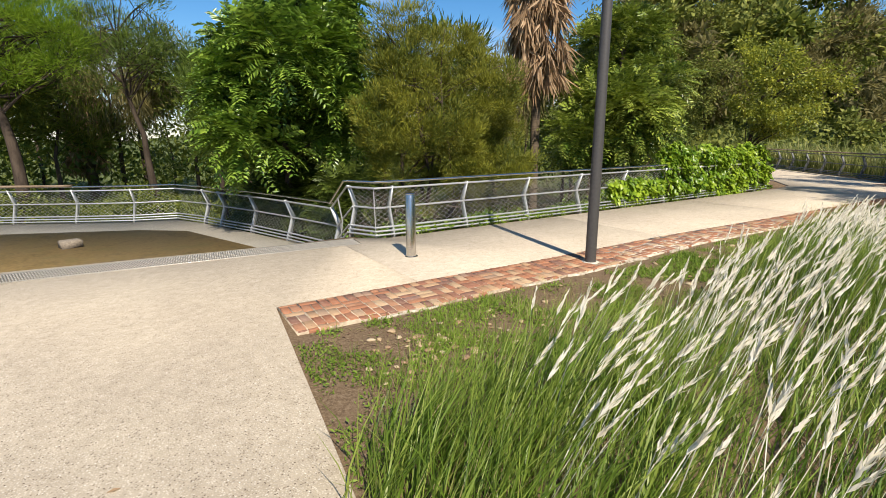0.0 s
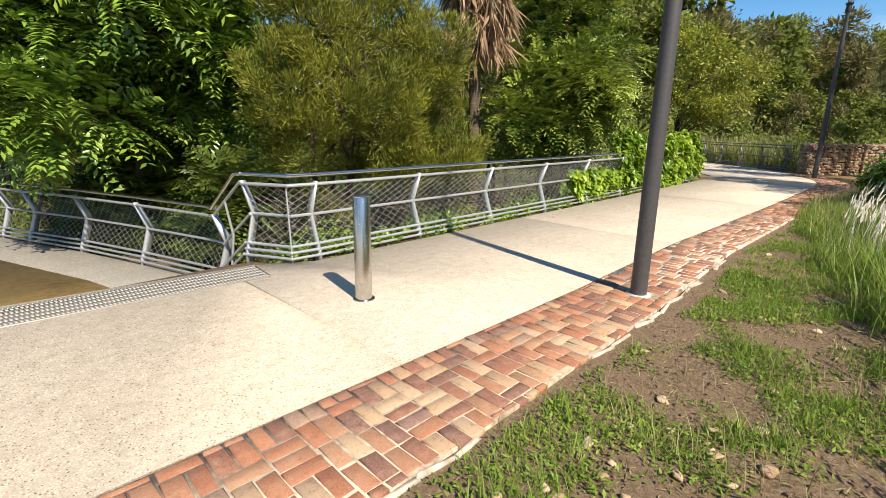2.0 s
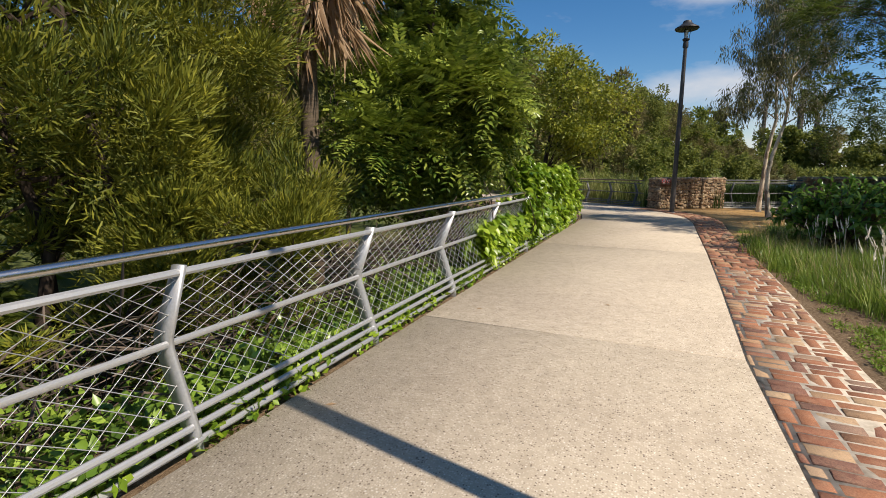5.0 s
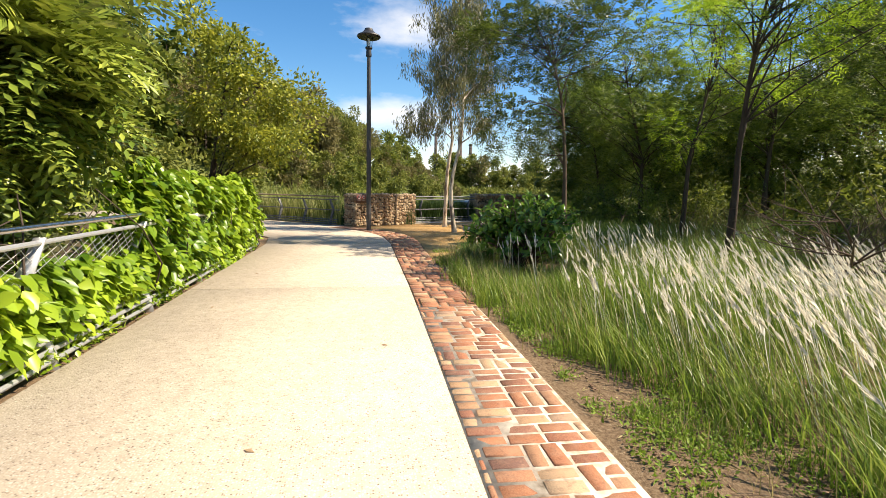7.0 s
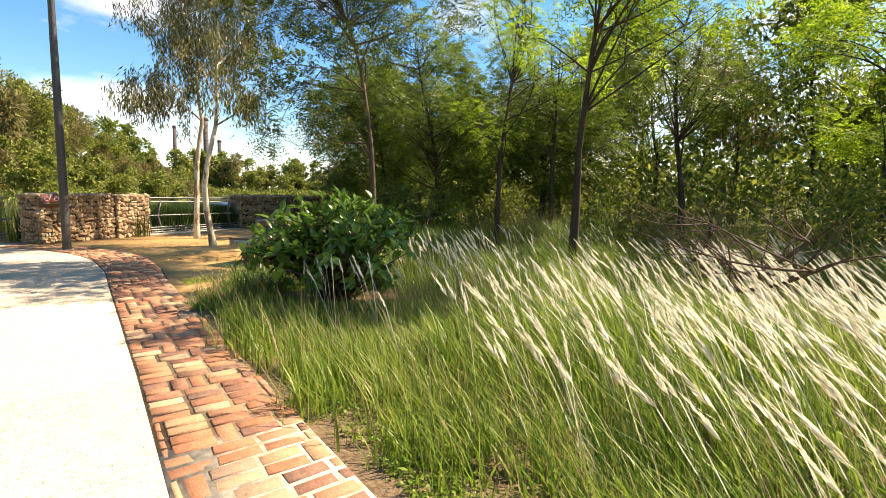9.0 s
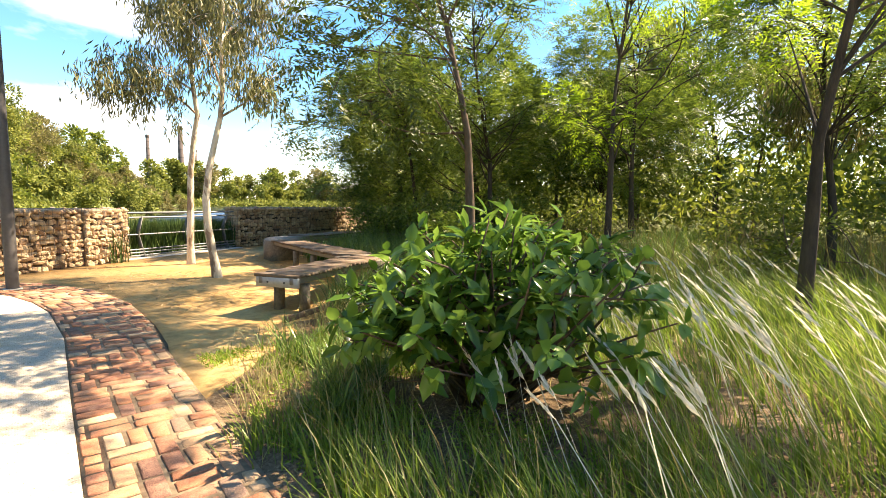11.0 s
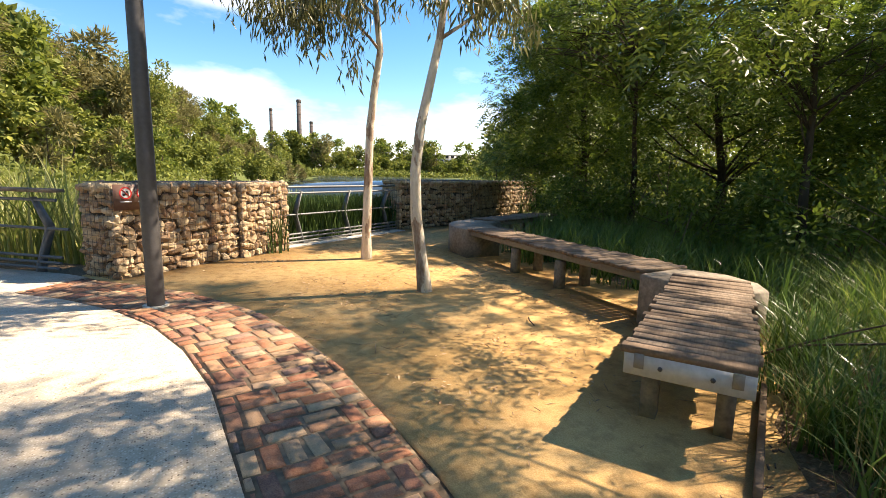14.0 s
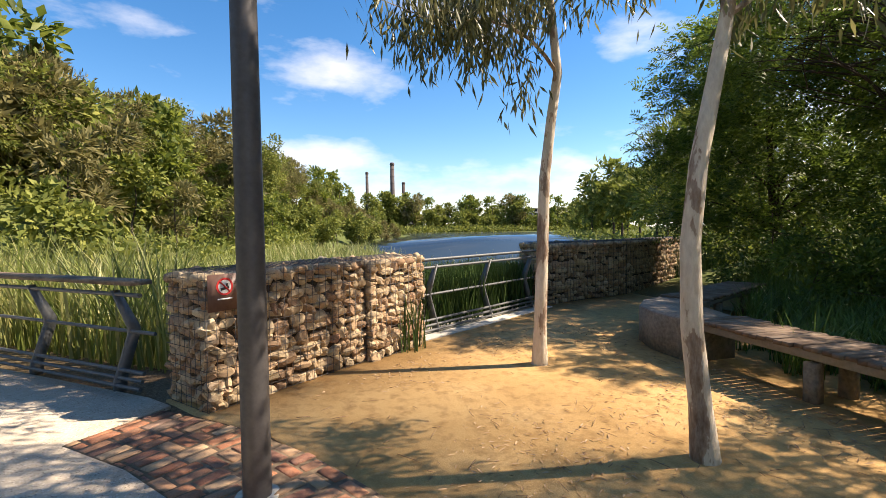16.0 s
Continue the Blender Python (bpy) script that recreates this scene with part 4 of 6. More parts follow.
def fronds(base, way, length, pairs, leaflet, breadth, rg, droop=0.35):
    """Feather leaves: leaflets in pairs along a drooping stalk."""
    n = len(base)
    way = unit(way)
    up = np.tile((0, 0, 1.0), (n, 1)) + rg.normal(size=(n, 3)) * 0.35
    side = unit(np.cross(way, up))
    B, W, F, L = [], [], [], []
    for k in range(pairs):
        t = (k + 1.0) / pairs
        p = base + way * (length * t)[:, None] - np.array((0, 0, 1.0)) * (droop * length * t * t)[:, None]
        for s in (1, -1):
            B.append(p)
            W.append(side * s + way * 0.55 - np.array((0, 0, 1.0)) * (droop * 0.8 * t) + rg.normal(size=(n, 3)) * 0.12)
            F.append(np.cross(side, way))
            L.append(leaflet * (1.0 - 0.45 * abs(t - 0.45)) * rg.uniform(0.8, 1.15, n))
    return leaf_faces(np.concatenate(B), np.concatenate(W), np.concatenate(F), np.concatenate(L), np.concatenate(L) * breadth)


def clump_points(rg, centre, radii, clumps, each, spread, hollow=0.45, lift=0.0):
    """Leaf places gathered in clumps through an uneven crown; also the ways out of their clumps."""
    nb = max(7, clumps // 13)
    bd = unit(rg.normal(size=(nb, 3)))
    br = hollow + (1 - hollow) * rg.random(nb) ** 0.8
    big = np.array(centre) + bd * (br * rg.uniform(0.8, 1.15, nb))[:, None] * np.array(radii) * 0.74
    own = rg.integers(nb, size=clumps)
    d = unit(rg.normal(size=(clumps, 3)) + 0.55 * bd[own])
    reach = 0.34 * (radii[0] * radii[1] * radii[2]) ** (1 / 3) * rg.uniform(0.75, 1.3, nb)
    c = big[own] + d * (reach[own] * rg.uniform(0.65, 1.0, clumps))[:, None]
    off = rg.normal(size=(clumps, each, 3))
    off = unit(off) * rg.random((clumps, each, 1)) ** 0.5
    size = spread * rg.uniform(0.6, 1.35, (clumps, 1, 1))
    p = c[:, None, :] + off * size * np.array((1, 1, 0.75))
    way = off + 0.5 * d[:, None, :] + np.array((0, 0, lift))
    return c, p.reshape(-1, 3), way.reshape(-1, 3)


def limb(shape, a, b, r0, r1, rg, sag=0.12, n=5, sides=6):
    a, b = Vector(a), Vector(b)
    ln = (b - a).length
    bend = Vector(rg.normal(size=3)) * sag * ln * 0.5
    pts = [a.lerp(b, t) + bend * math.sin(math.pi * t) + Vector((0, 0, 1)) * math.sin(math.pi * t) * 0.06 * ln for t in np.linspace(0, 1, n)]
    if shape is not None:
        shape.tube(pts, list(np.linspace(r0, r1, n)), sides)
    return pts


def tree(label, base, fork, centre, radii, trunk_r, bark, leaf, style, clumps, each, spread, seed, size, group="", limbs=14, hollow=0.45, lift=0.0, category="tree", lean=0.05, stems=1, twigs=0):
    rg = np.random.default_rng(seed)
    t = thing("tree" if category == "tree" else "shrub", label, category, group, at=base)
    c, p, way = clump_points(rg, centre, radii, clumps, each, spread, hollow, lift)
    forks = []
    for s in range(stems):
        f = Vector(fork) + (Vector((*(rg.normal(size=2) * 0.5 * (stems > 1)), rg.uniform(-0.4, 0.4) * (stems > 1))))
        foot = Vector(base) + Vector((*(rg.normal(size=2) * 0.12 * (stems > 1)), -0.1))
        top = Vector(centre) + Vector((*(rg.normal(size=2) * 0.15), radii[2] * 0.6))
        bole, lead = limb(None, foot, f, 1, 1, rg, lean, 8), limb(None, f, top, 1, 1, rg, 0.1, 9)
        r0 = trunk_r / math.sqrt(stems)
        part("trunk", Shape().tube(bole + lead[1:], [r0 * (1.25 if k == 0 else 1.0) * (1 - 0.94 * k / 15) for k in range(16)], 10 if limbs > 10 else 6), bark, t, "", True)
        forks.append(bole[5:] + lead[1:7])
    pick = rg.choice(len(c), min(limbs, len(c)), replace=False)
    for i in pick:
        pts = forks[rg.integers(len(forks))]
        below = [q for q in pts if q.z < c[i][2] - 0.15] or pts[:1]
        start = below[-1 - int(rg.integers(min(3, len(below))))]
        wood = Shape()
        mid = limb(wood, start, c[i], trunk_r * rg.uniform(0.14, 0.28), 0.005, rg, 0.18, 6)
        for _ in range(twigs):
            j = rg.integers(len(c))
            if np.linalg.norm(c[j] - np.array(mid[3])) < 1.6 * spread + 0.8:
                limb(wood, mid[3], c[j], trunk_r * 0.12, 0.004, rg, 0.2, 4, 4)
        part("branch", wood, bark, t, "", True)
    n = len(p)
    if style == "pinnate":
        v, f, s = fronds(p, way + np.array((0, 0, 0.25)), size[0] * rg.uniform(0.7, 1.2, n), size[3], size[1], size[2], rg)
    elif style == "hang":
        w = way * 0.45 + np.array((0, 0, -1.0)) + rg.normal(size=(n, 3)) * 0.25
        v, f, s = leaf_faces(p, w, rg.normal(size=(n, 3)), size[0] * rg.uniform(0.7, 1.25, n), size[1] * rg.uniform(0.8, 1.2, n), 0.1)
    elif style == "brush":
        w = unit(way) + np.array((0, 0, 0.8)) + rg.normal(size=(n, 3)) * 0.35
        v, f, s = leaf_faces(p, w, rg.normal(size=(n, 3)), size[0] * rg.uniform(0.6, 1.3, n), size[1] * rg.uniform(0.8, 1.2, n), 0.1)
    else:
        w = unit(way) + rg.normal(size=(n, 3)) * 0.5 + np.array((0, 0, -0.15))
        v, f, s = leaf_faces(p, w, rg.normal(size=(n, 3)) * 0.6 + np.array((0, 0, 1.0)), size[0] * rg.uniform(0.65, 1.25, n), size[1] * rg.uniform(0.8, 1.2, n))
    part("crown", raw_mesh("crown", v, f, s, leaf), None, t)
    return t


def blades(x, y, z, height, width, rg, lean=(0.0, 0.0), bend=0.5, seg=3):
    """Grass blades: tapering strips that arch over."""
    n = len(x)
    a = rg.uniform(0, 2 * math.pi, n)
    d = np.stack((np.cos(a), np.sin(a), np.zeros(n)), 1)
    w = np.stack((-np.sin(a + rg.normal(size=n) * 0.5), np.cos(a), np.zeros(n)), 1)
    b = np.stack((x, y, z), 1)
    h = height[:, None]
    drift = np.array((*lean, 0.0))
    out = (rg.uniform(0.2, 1.0, n) * bend)[:, None]
    rows = []
    for k in range(seg + 1):
        t = k / seg
        p = b + np.array((0, 0, 1.0)) * h * (t - 0.30 * out * t * t) + (d * out * 0.8 + drift) * h * t ** 1.8
        if k < seg:
            ww = (width * (1 - 0.65 * t))[:, None] * w * 0.5
            rows += [p - ww, p + ww]
        else:
            rows.append(p)
    v = np.stack(rows, 1)
    m = v.shape[1]
    o = np.arange(n) * m
    flat, sizes = [], []
    per = []
    for k in range(seg - 1):
        per.append(np.stack((o + 2 * k, o + 2 * k + 1, o + 2 * k + 3, o + 2 * k + 2), 1))
    quads4 = np.concatenate(per, 0).ravel()
    tri = np.stack((o + m - 3, o + m - 2, o + m - 1), 1).ravel()
    return v.reshape(-1, 3), np.concatenate((quads4, tri)), np.concatenate((np.full(n * (seg - 1), 4), np.full(n, 3))), v[:, -1]


def plumes(x, y, z, height, rg, lean, length=0.24, hairs=20, fat=0.0125):
    """Feathery flower spikes on thin stems that lean with the wind."""
    n = len(x)
    sway = np.stack((lean[0] + rg.normal(size=n) * 0.13, lean[1] + rg.normal(size=n) * 0.13, np.ones(n)), 1)
    b = np.stack((x, y, z), 1)
    tip0 = b + unit(sway) * height[:, None]
    axis2 = unit(sway * np.array((1.9, 1.9, 1.0)))
    ln = length * rg.uniform(0.7, 1.3, n)
    V, F, S, o = [], [], [], 0
    side = unit(np.cross(axis2, rg.normal(size=(n, 3)))) * 0.0025
    v = np.stack((b - side, b + side, tip0 + side, tip0 - side), 1).reshape(-1, 3)
    k = (np.arange(n) * 4)[:, None]
    V.append(v), F.append((k + [0, 1, 2, 3]).ravel()), S.append(np.full(n, 4))
    o += len(v)
    for j in range(hairs):
        t = (j + 0.5) / hairs
        p = tip0 + axis2 * (ln * t * 0.9)[:, None]
        r = rg.normal(size=(n, 3))
        r = unit(r - axis2 * np.sum(r * axis2, 1)[:, None])
        w = axis2 * 1.0 + r * 0.22 * (1.0 - 0.5 * t)
        v, f, s = leaf_faces(p - axis2 * 0.01, w, rg.normal(size=(n, 3)), ln * (0.34 - 0.12 * t), fat * (1.25 - 0.7 * t) * np.ones(n), 0.05)
        V.append(v), F.append(f + o), S.append(s)
        o += len(v)
    return np.concatenate(V), np.concatenate(F), np.concatenate(S)


def stuff(name, arrays, material, label, category):
    return tagged(new(name, raw_mesh(name, *arrays, material)), label, category, kind="stuff")


def scatter(rg, n, x0, x1, y0, y1, keep):
    x, y = rg.uniform(x0, x1, n), rg.uniform(y0, y1, n)
    k = keep(x, y)
    return x[k], y[k]


def tufts(rg, cx, cy, each, spread):
    x = (cx[:, None] + rg.normal(size=(len(cx), each)) * spread).ravel()
    y = (cy[:, None] + rg.normal(size=(len(cx), each)) * spread).ravel()
    return x, y


# -- trees and shrubs north of the railing --
tree("broad dark green tree with feather leaves behind the railing", (-2.2, 11.6, -1.2), (-2.3, 11.2, 1.2), (-2.1, 11.1, 3.6), (2.25, 1.9, 3.2), 0.14, M_BARK_DARK, L_PINNATE, "pinnate", 270, 18, 0.34, 11, (0.58, 0.21, 0.36, 7), "feather-leaved trees", 26)
tree("green feather-leaved tree overhanging the railing", (7.4, 8.8, -1.2), (7.2, 8.4, 0.9), (6.9, 7.95, 2.9), (2.3, 1.7, 3.0), 0.12, M_BARK_DARK, L_PINNATE2, "pinnate", 310, 18, 0.32, 12, (0.50, 0.17, 0.36, 7), "feather-leaved trees", 26)
tree("golden-olive feathery shrub pressing against the railing", (0.9, 9.3, -1.2), (0.9, 9.2, 0.3), (0.95, 9.05, 2.5), (2.5, 1.5, 3.2), 0.15, M_BARK_DARK, L_OLIVE, "brush", 480, 230, 0.30, 13, (0.12, 0.017), "golden shrubs", 30, 0.6, category="shrub", stems=3)
tree("golden-olive feathery shrub before a palm trunk", (2.1, 8.5, -1.2), (2.1, 8.3, 0.2), (2.2, 8.2, 0.2), (1.55, 1.1, 1.6), 0.08, M_BARK_DARK, L_OLIVE, "brush", 190, 210, 0.26, 14, (0.11, 0.016), "golden shrubs", 14, 0.5, category="shrub", stems=3)
# The next two shrubs carry the leaf with shade painted into its tone.
tree("dark feather-leaved shrub below the pond corner", (-0.9, 9.2, -1.2), (-0.9, 9.2, -0.4), (-0.9, 9.3, 0.0), (1.7, 1.1, 1.15), 0.06, M_BARK_DARK, L_SHADED, "pinnate", 90, 14, 0.3, 16, (0.5, 0.18, 0.36, 7), "feather-leaved shrubs", 10, 0.3, category="shrub", stems=3)
tree("dark feather-leaved shrub behind the terrace railing", (-1.9, 12.4, -1.2), (-1.9, 12.4, -0.4), (-1.9, 12.5, 0.1), (1.5, 1.4, 1.2), 0.06, M_BARK_DARK, L_SHADED, "pinnate", 80, 14, 0.3, 17, (0.5, 0.18, 0.36, 7), "feather-leaved shrubs", 10, 0.3, category="shrub", stems=3)
tree("round yellow-green tree at the bend of the path", (13.6, 7.6, -0.6), (13.5, 7.2, 1.4), (12.9, 6.2, 3.5), (1.9, 1.75, 1.9), 0.13, M_BARK_DARK, L_ROUND, "leaf", 190, 70, 0.34, 15, (0.11, 0.06), "", 26, 0.4)

rg = np.random.default_rng(21)
vine = thing("climbing_vine", "dense bright green vine smothering the railing", "vine", at=(8.5, 6.2, 0))
nb, each = 640, 32
bx = 4.5 + 8.1 * rg.random(nb) ** 0.85
lump = np.array([noise.noise(Vector((a * 1.1, 3.1, 0.4))) for a in bx])
top = 0.60 + 0.95 * smoothstep(5.8, 7.9, bx) * (1 - 0.3 * smoothstep(10.8, 12.6, bx)) + 0.55 * lump
fy = 6.10 - 0.005 * bx
hz = rg.random(nb) ** 0.75
bz = np.maximum(top * hz, 0.05 + 0.25 * (1 - smoothstep(8.0, 10.5, bx)))
tuck = np.array([noise.noise(Vector((a * 1.9, 7.0, b * 2.1))) for a, b in zip(bx, bz)])
by = fy + np.where(bx < 6.4, rg.uniform(0.02, 0.4, nb), rg.uniform(-0.1, 0.26, nb) + 0.15 * hz) - 0.22 * tuck * smoothstep(5.8, 7.0, bx)
ro = rg.uniform(0.6, 1.25, (nb, 1, 1))
off = unit(rg.normal(size=(nb, each, 3))) * rg.random((nb, each, 1)) ** 0.6 * ro * np.array((0.22, 0.13, 0.17))
vp = (np.stack((bx, by, bz), 1)[:, None, :] + off).reshape(-1, 3)
n = len(vp)
vp[:, 2] = np.maximum(vp[:, 2], 0.03)
vp[:, 1] = np.maximum(vp[:, 1], 6.10 - 0.005 * vp[:, 0] - 0.24 + 0.22 * (vp[:, 2] < 0.3))
vw = np.stack((rg.normal(size=n) * 0.7, -0.5 - rg.random(n), -0.75 + rg.normal(size=n) * 0.5), 1)
v, f, sz = oval_faces(vp, vw, np.stack((rg.normal(size=n) * 0.5, -0.7 + rg.normal(size=n) * 0.5, np.ones(n) * 0.8), 1), 0.15 * rg.uniform(0.5, 1.3, n), 0.095 * rg.uniform(0.7, 1.2, n), 0.15)
part("foliage", raw_mesh("foliage", v, f, sz, L_VINE), None, vine)
for i in range(40):
    x0, stems = rg.uniform(5.0, 12.2), Shape()
    limb(stems, (x0, 6.45, -0.3), (x0 + rg.normal() * 0.8, 6.2 + rg.normal() * 0.1, rg.uniform(0.6, 1.4)), 0.014, 0.005, rg, 0.3, 5, 5)
    part("stem", stems, M_BARK_DARK, vine)

# undergrowth that fills the gully below the railing
rg = np.random.default_rng(22)
n = 24000
ux, uy = rg.uniform(-2.0, 13.5, n), 6.2 + 5.5 * rg.random(n) ** 1.9
uz = ground_z(ux, uy) + (0.2 + 0.7 * smoothstep(6.4, 8.5, uy)) * rg.random(n) ** 0.7 * (0.7 + 0.6 * np.sin(ux * 2.3) * np.cos(uy * 2.9))
uw = rg.normal(size=(n, 3)) + np.array((0, -0.3, 0.3))
stuff("undergrowth", leaf_faces(np.stack((ux, uy, uz), 1), uw, rg.normal(size=(n, 3)) * 0.5 + np.array((0, 0, 1.0)), 0.09 * rg.uniform(0.6, 1.3, n), 0.055 * np.ones(n)), L_PINNATE, "dark green leafy undergrowth in the gully", "undergrowth")
n = 6000
ux, uy = rg.uniform(-2.0, 13.5, n), 6.6 + 4.5 * rg.random(n)
uz = ground_z(ux, uy) + 0.9 * rg.random(n)
stuff("brush_litter", leaf_faces(np.stack((ux, uy, uz), 1), rg.normal(size=(n, 3)) * np.array((1, 1, 0.6)), rg.normal(size=(n, 3)), rg.uniform(0.2, 0.7, n), rg.uniform(0.006, 0.016, n)), L_TWIG, "dead brown twigs and bark litter below the railing", "twigs")
n = 14000
ux, uy = rg.uniform(-12.0, -2.6, n), rg.uniform(15.0, 22.0, n)
uy = np.maximum(uy, 14.9 - 0.55 * (ux + 4.9) + 0.3)
uz = -0.8 + 0.9 * rg.random(n) * (0.8 + 0.4 * np.sin(ux * 1.9))
stuff("undergrowth", leaf_faces(np.stack((ux, uy, uz), 1), rg.normal(size=(n, 3)), rg.normal(size=(n, 3)) * 0.5 + np.array((0, 0, 1.0)), 0.16 * rg.uniform(0.6, 1.3, n), 0.07 * np.ones(n)), L_WOODS, "dull green undergrowth beyond the pond terrace", "undergrowth")


def palm(label, x, y, z0, skirt0, crown, r, seed, nf=120):
    rg = np.random.default_rng(seed)
    t = thing("palm_tree", label, "palm tree", "palms", at=(x, y, z0))
    prof = [(r * (1.15 if k == 0 else 1.0) * (1 + 0.05 * (k % 2)), (crown - z0) * k / 40) for k in range(41)]
    part("trunk", Shape().lathe((x, y, z0), prof, 14), M_BARK_PALM, t, "", True)
    for name2, m2, count, lo, hi, droop in (("dead_frond", L_DEADFROND, nf, skirt0, crown, 1), ("green_frond", L_WOODS, 40, crown - 0.1, crown + 0.2, 0)):
        V, F, S, o = [], [], [], 0
        for i in range(count):
            a = rg.uniform(0, 2 * math.pi)
            zz = rg.uniform(lo, hi)
            out = np.array((math.cos(a), math.sin(a), 0.0))
            b = np.array((x, y, zz)) + out * r
            if droop:
                mid = b + out * rg.uniform(0.1, 0.6) + np.array((0, 0, -rg.uniform(0.2, 0.6)))
                w0 = np.array((*(out[:2] * rg.uniform(0.0, 0.35)), -1.0))
            else:
                mid = b + out * rg.uniform(0.5, 1.0) + np.array((0, 0, rg.uniform(0.1, 0.8)))
                w0 = out + np.array((0, 0, rg.uniform(-0.5, 0.4)))
            k = 16
            fan = rg.normal(size=(k, 3)) * 0.28 + w0
            base = np.tile(mid, (k, 1))
            v, f, s2 = leaf_faces(base, fan, rg.normal(size=(k, 3)), rg.uniform(0.55, 1.0, k), np.full(k, 0.065), 0.05)
            V.append(v), F.append(f + o), S.append(s2)
            o += len(v)
            side = np.array((-out[1], out[0], 0)) * 0.018
            V.append(np.stack((b - side, b + side, mid + side, mid - side))), F.append(np.arange(4) + o), S.append(np.array([4]))
            o += 4
        part(name2, raw_mesh(name2, np.concatenate(V), np.concatenate(F), np.concatenate(S), m2), None, t, "hanging dry brown fronds" if droop else "")
    return t


palm("tall palm with a skirt of dead brown fronds", 4.35, 8.85, -1.2, 3.9, 7.4, 0.13, 31, 190)
palm("palm with dead fronds beyond the pond", -12.2, 19.8, -0.8, 2.0, 7.0, 0.2, 32, 150)
palm("palm with dead fronds among far trees", -7.4, 23.5, -0.8, 1.2, 5.2, 0.2, 33, 120)

# -- feathery trees by the pond terrace --
tree("open feathery green tree with a dark leaning trunk", (-8.9, 17.6, -0.8), (-9.0, 17.8, 2.6), (-8.8, 17.8, 5.2), (3.0, 2.4, 1.9), 0.2, M_BARK_DARK, L_ACACIA, "brush", 150, 110, 0.6, 41, (0.22, 0.02), "open feathery trees", 30, 0.35, twigs=2)
tree("thin open tree with dark twisting branches", (-5.2, 17.8, -0.8), (-5.4, 17.6, 2.0), (-5.6, 17.4, 4.9), (2.6, 2.2, 2.2), 0.15, M_BARK_DARK, L_WATTLE, "brush", 110, 90, 0.55, 42, (0.2, 0.02), "open feathery trees", 30, 0.35, twigs=2)
tree("small dark tree behind the pond railing", (-3.4, 15.6, -0.8), (-3.4, 15.4, 1.4), (-3.5, 15.3, 3.0), (1.5, 1.4, 1.6), 0.1, M_BARK_DARK, L_WATTLE, "brush", 90, 100, 0.45, 43, (0.2, 0.022), "open feathery trees", 18, 0.3, twigs=1)

# -- trees and shrubs south of the walk --
tree("fresh green feathery acacia with a dark trunk", (8.3, -2.6, 0), (8.28, -2.62, 2.0), (8.15, -3.0, 4.5), (2.6, 2.1, 2.4), 0.08, M_BARK_DARK, L_ACACIA, "pinnate", 66, 26, 0.42, 51, (0.20, 0.09, 0.28, 4), "feathery acacias", 30, 0.3, twigs=2, lean=0.03)
tree("tall dark-trunked acacia in the long grass", (11.15, -3.85, 0), (11.15, -3.9, 2.2), (11.2, -4.3, 4.4), (2.3, 2.1, 2.0), 0.07, M_BARK_DARK, L_ACACIA, "pinnate", 54, 26, 0.40, 52, (0.20, 0.09, 0.30, 4), "feathery acacias", 26, 0.3, twigs=2, lean=0.03)
# Its darker leaf colour stands in for a crown seen against the light.
tree("dark green wattle leaning over the bench", (11.13, -0.80, 0), (11.3, -0.85, 2.2), (12.0, -0.2, 4.1), (2.9, 2.3, 2.1), 0.072, M_BARK_GREY, L_SHADED, "pinnate", 112, 30, 0.40, 53, (0.23, 0.105, 0.30, 4), "feathery acacias", 34, 0.3, twigs=2, lean=0.04)
for lab, x, y, lf, cl, sd in (("open feathery wattle at the back of the grass", 8.9, -7.4, L_WATTLE, 120, 161), ("bright feathery acacia at the back of the grass", 5.6, -8.2, L_ACACIA, 120, 162), ("tall feathery wattle among the back trees", 12.6, -7.6, L_WATTLE, 130, 163)):
    tree(lab, (x, y, float(ground_z(x, y))), (x + 0.1, y, 2.0), (x, y - 0.2, 4.4), (2.7, 2.0, 2.6), 0.09, M_BARK_DARK, lf, "pinnate", cl, 26, 0.44, sd, (0.24, 0.105, 0.28, 4), "feathery acacias", 30, 0.3, twigs=2, lean=0.04)
tree("low feathery dark wattle shrub beside the bench", (11.8, -0.85, 0), (11.8, -0.85, 0.3), (11.8, -0.85, 0.62), (0.55, 0.5, 0.52), 0.03, M_BARK_GREY, L_WATTLE, "pinnate", 36, 18, 0.24, 54, (0.19, 0.08, 0.28, 5), "", 5, 0.2, category="shrub", stems=3)
tree("thin spreading wattle shading the gravel", (14.9, -5.2, 0), (15.0, -5.2, 2.4), (14.1, -3.9, 4.2), (3.4, 2.0, 1.9), 0.08, M_BARK_DARK, L_WATTLE, "pinnate", 72, 28, 0.42, 59, (0.23, 0.10, 0.30, 4), "feathery acacias", 34, 0.3, twigs=2, lean=0.04)
tree("thin wattle hanging over the bench bend", (18.4, -5.6, 0), (18.4, -5.5, 2.3), (18.2, -4.4, 4.1), (2.5, 1.8, 1.5), 0.08, M_BARK_DARK, L_WATTLE, "pinnate", 74, 28, 0.40, 60, (0.23, 0.10, 0.30, 4), "feathery acacias", 30, 0.3, twigs=2, lean=0.04)
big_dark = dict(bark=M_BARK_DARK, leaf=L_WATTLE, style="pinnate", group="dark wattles")
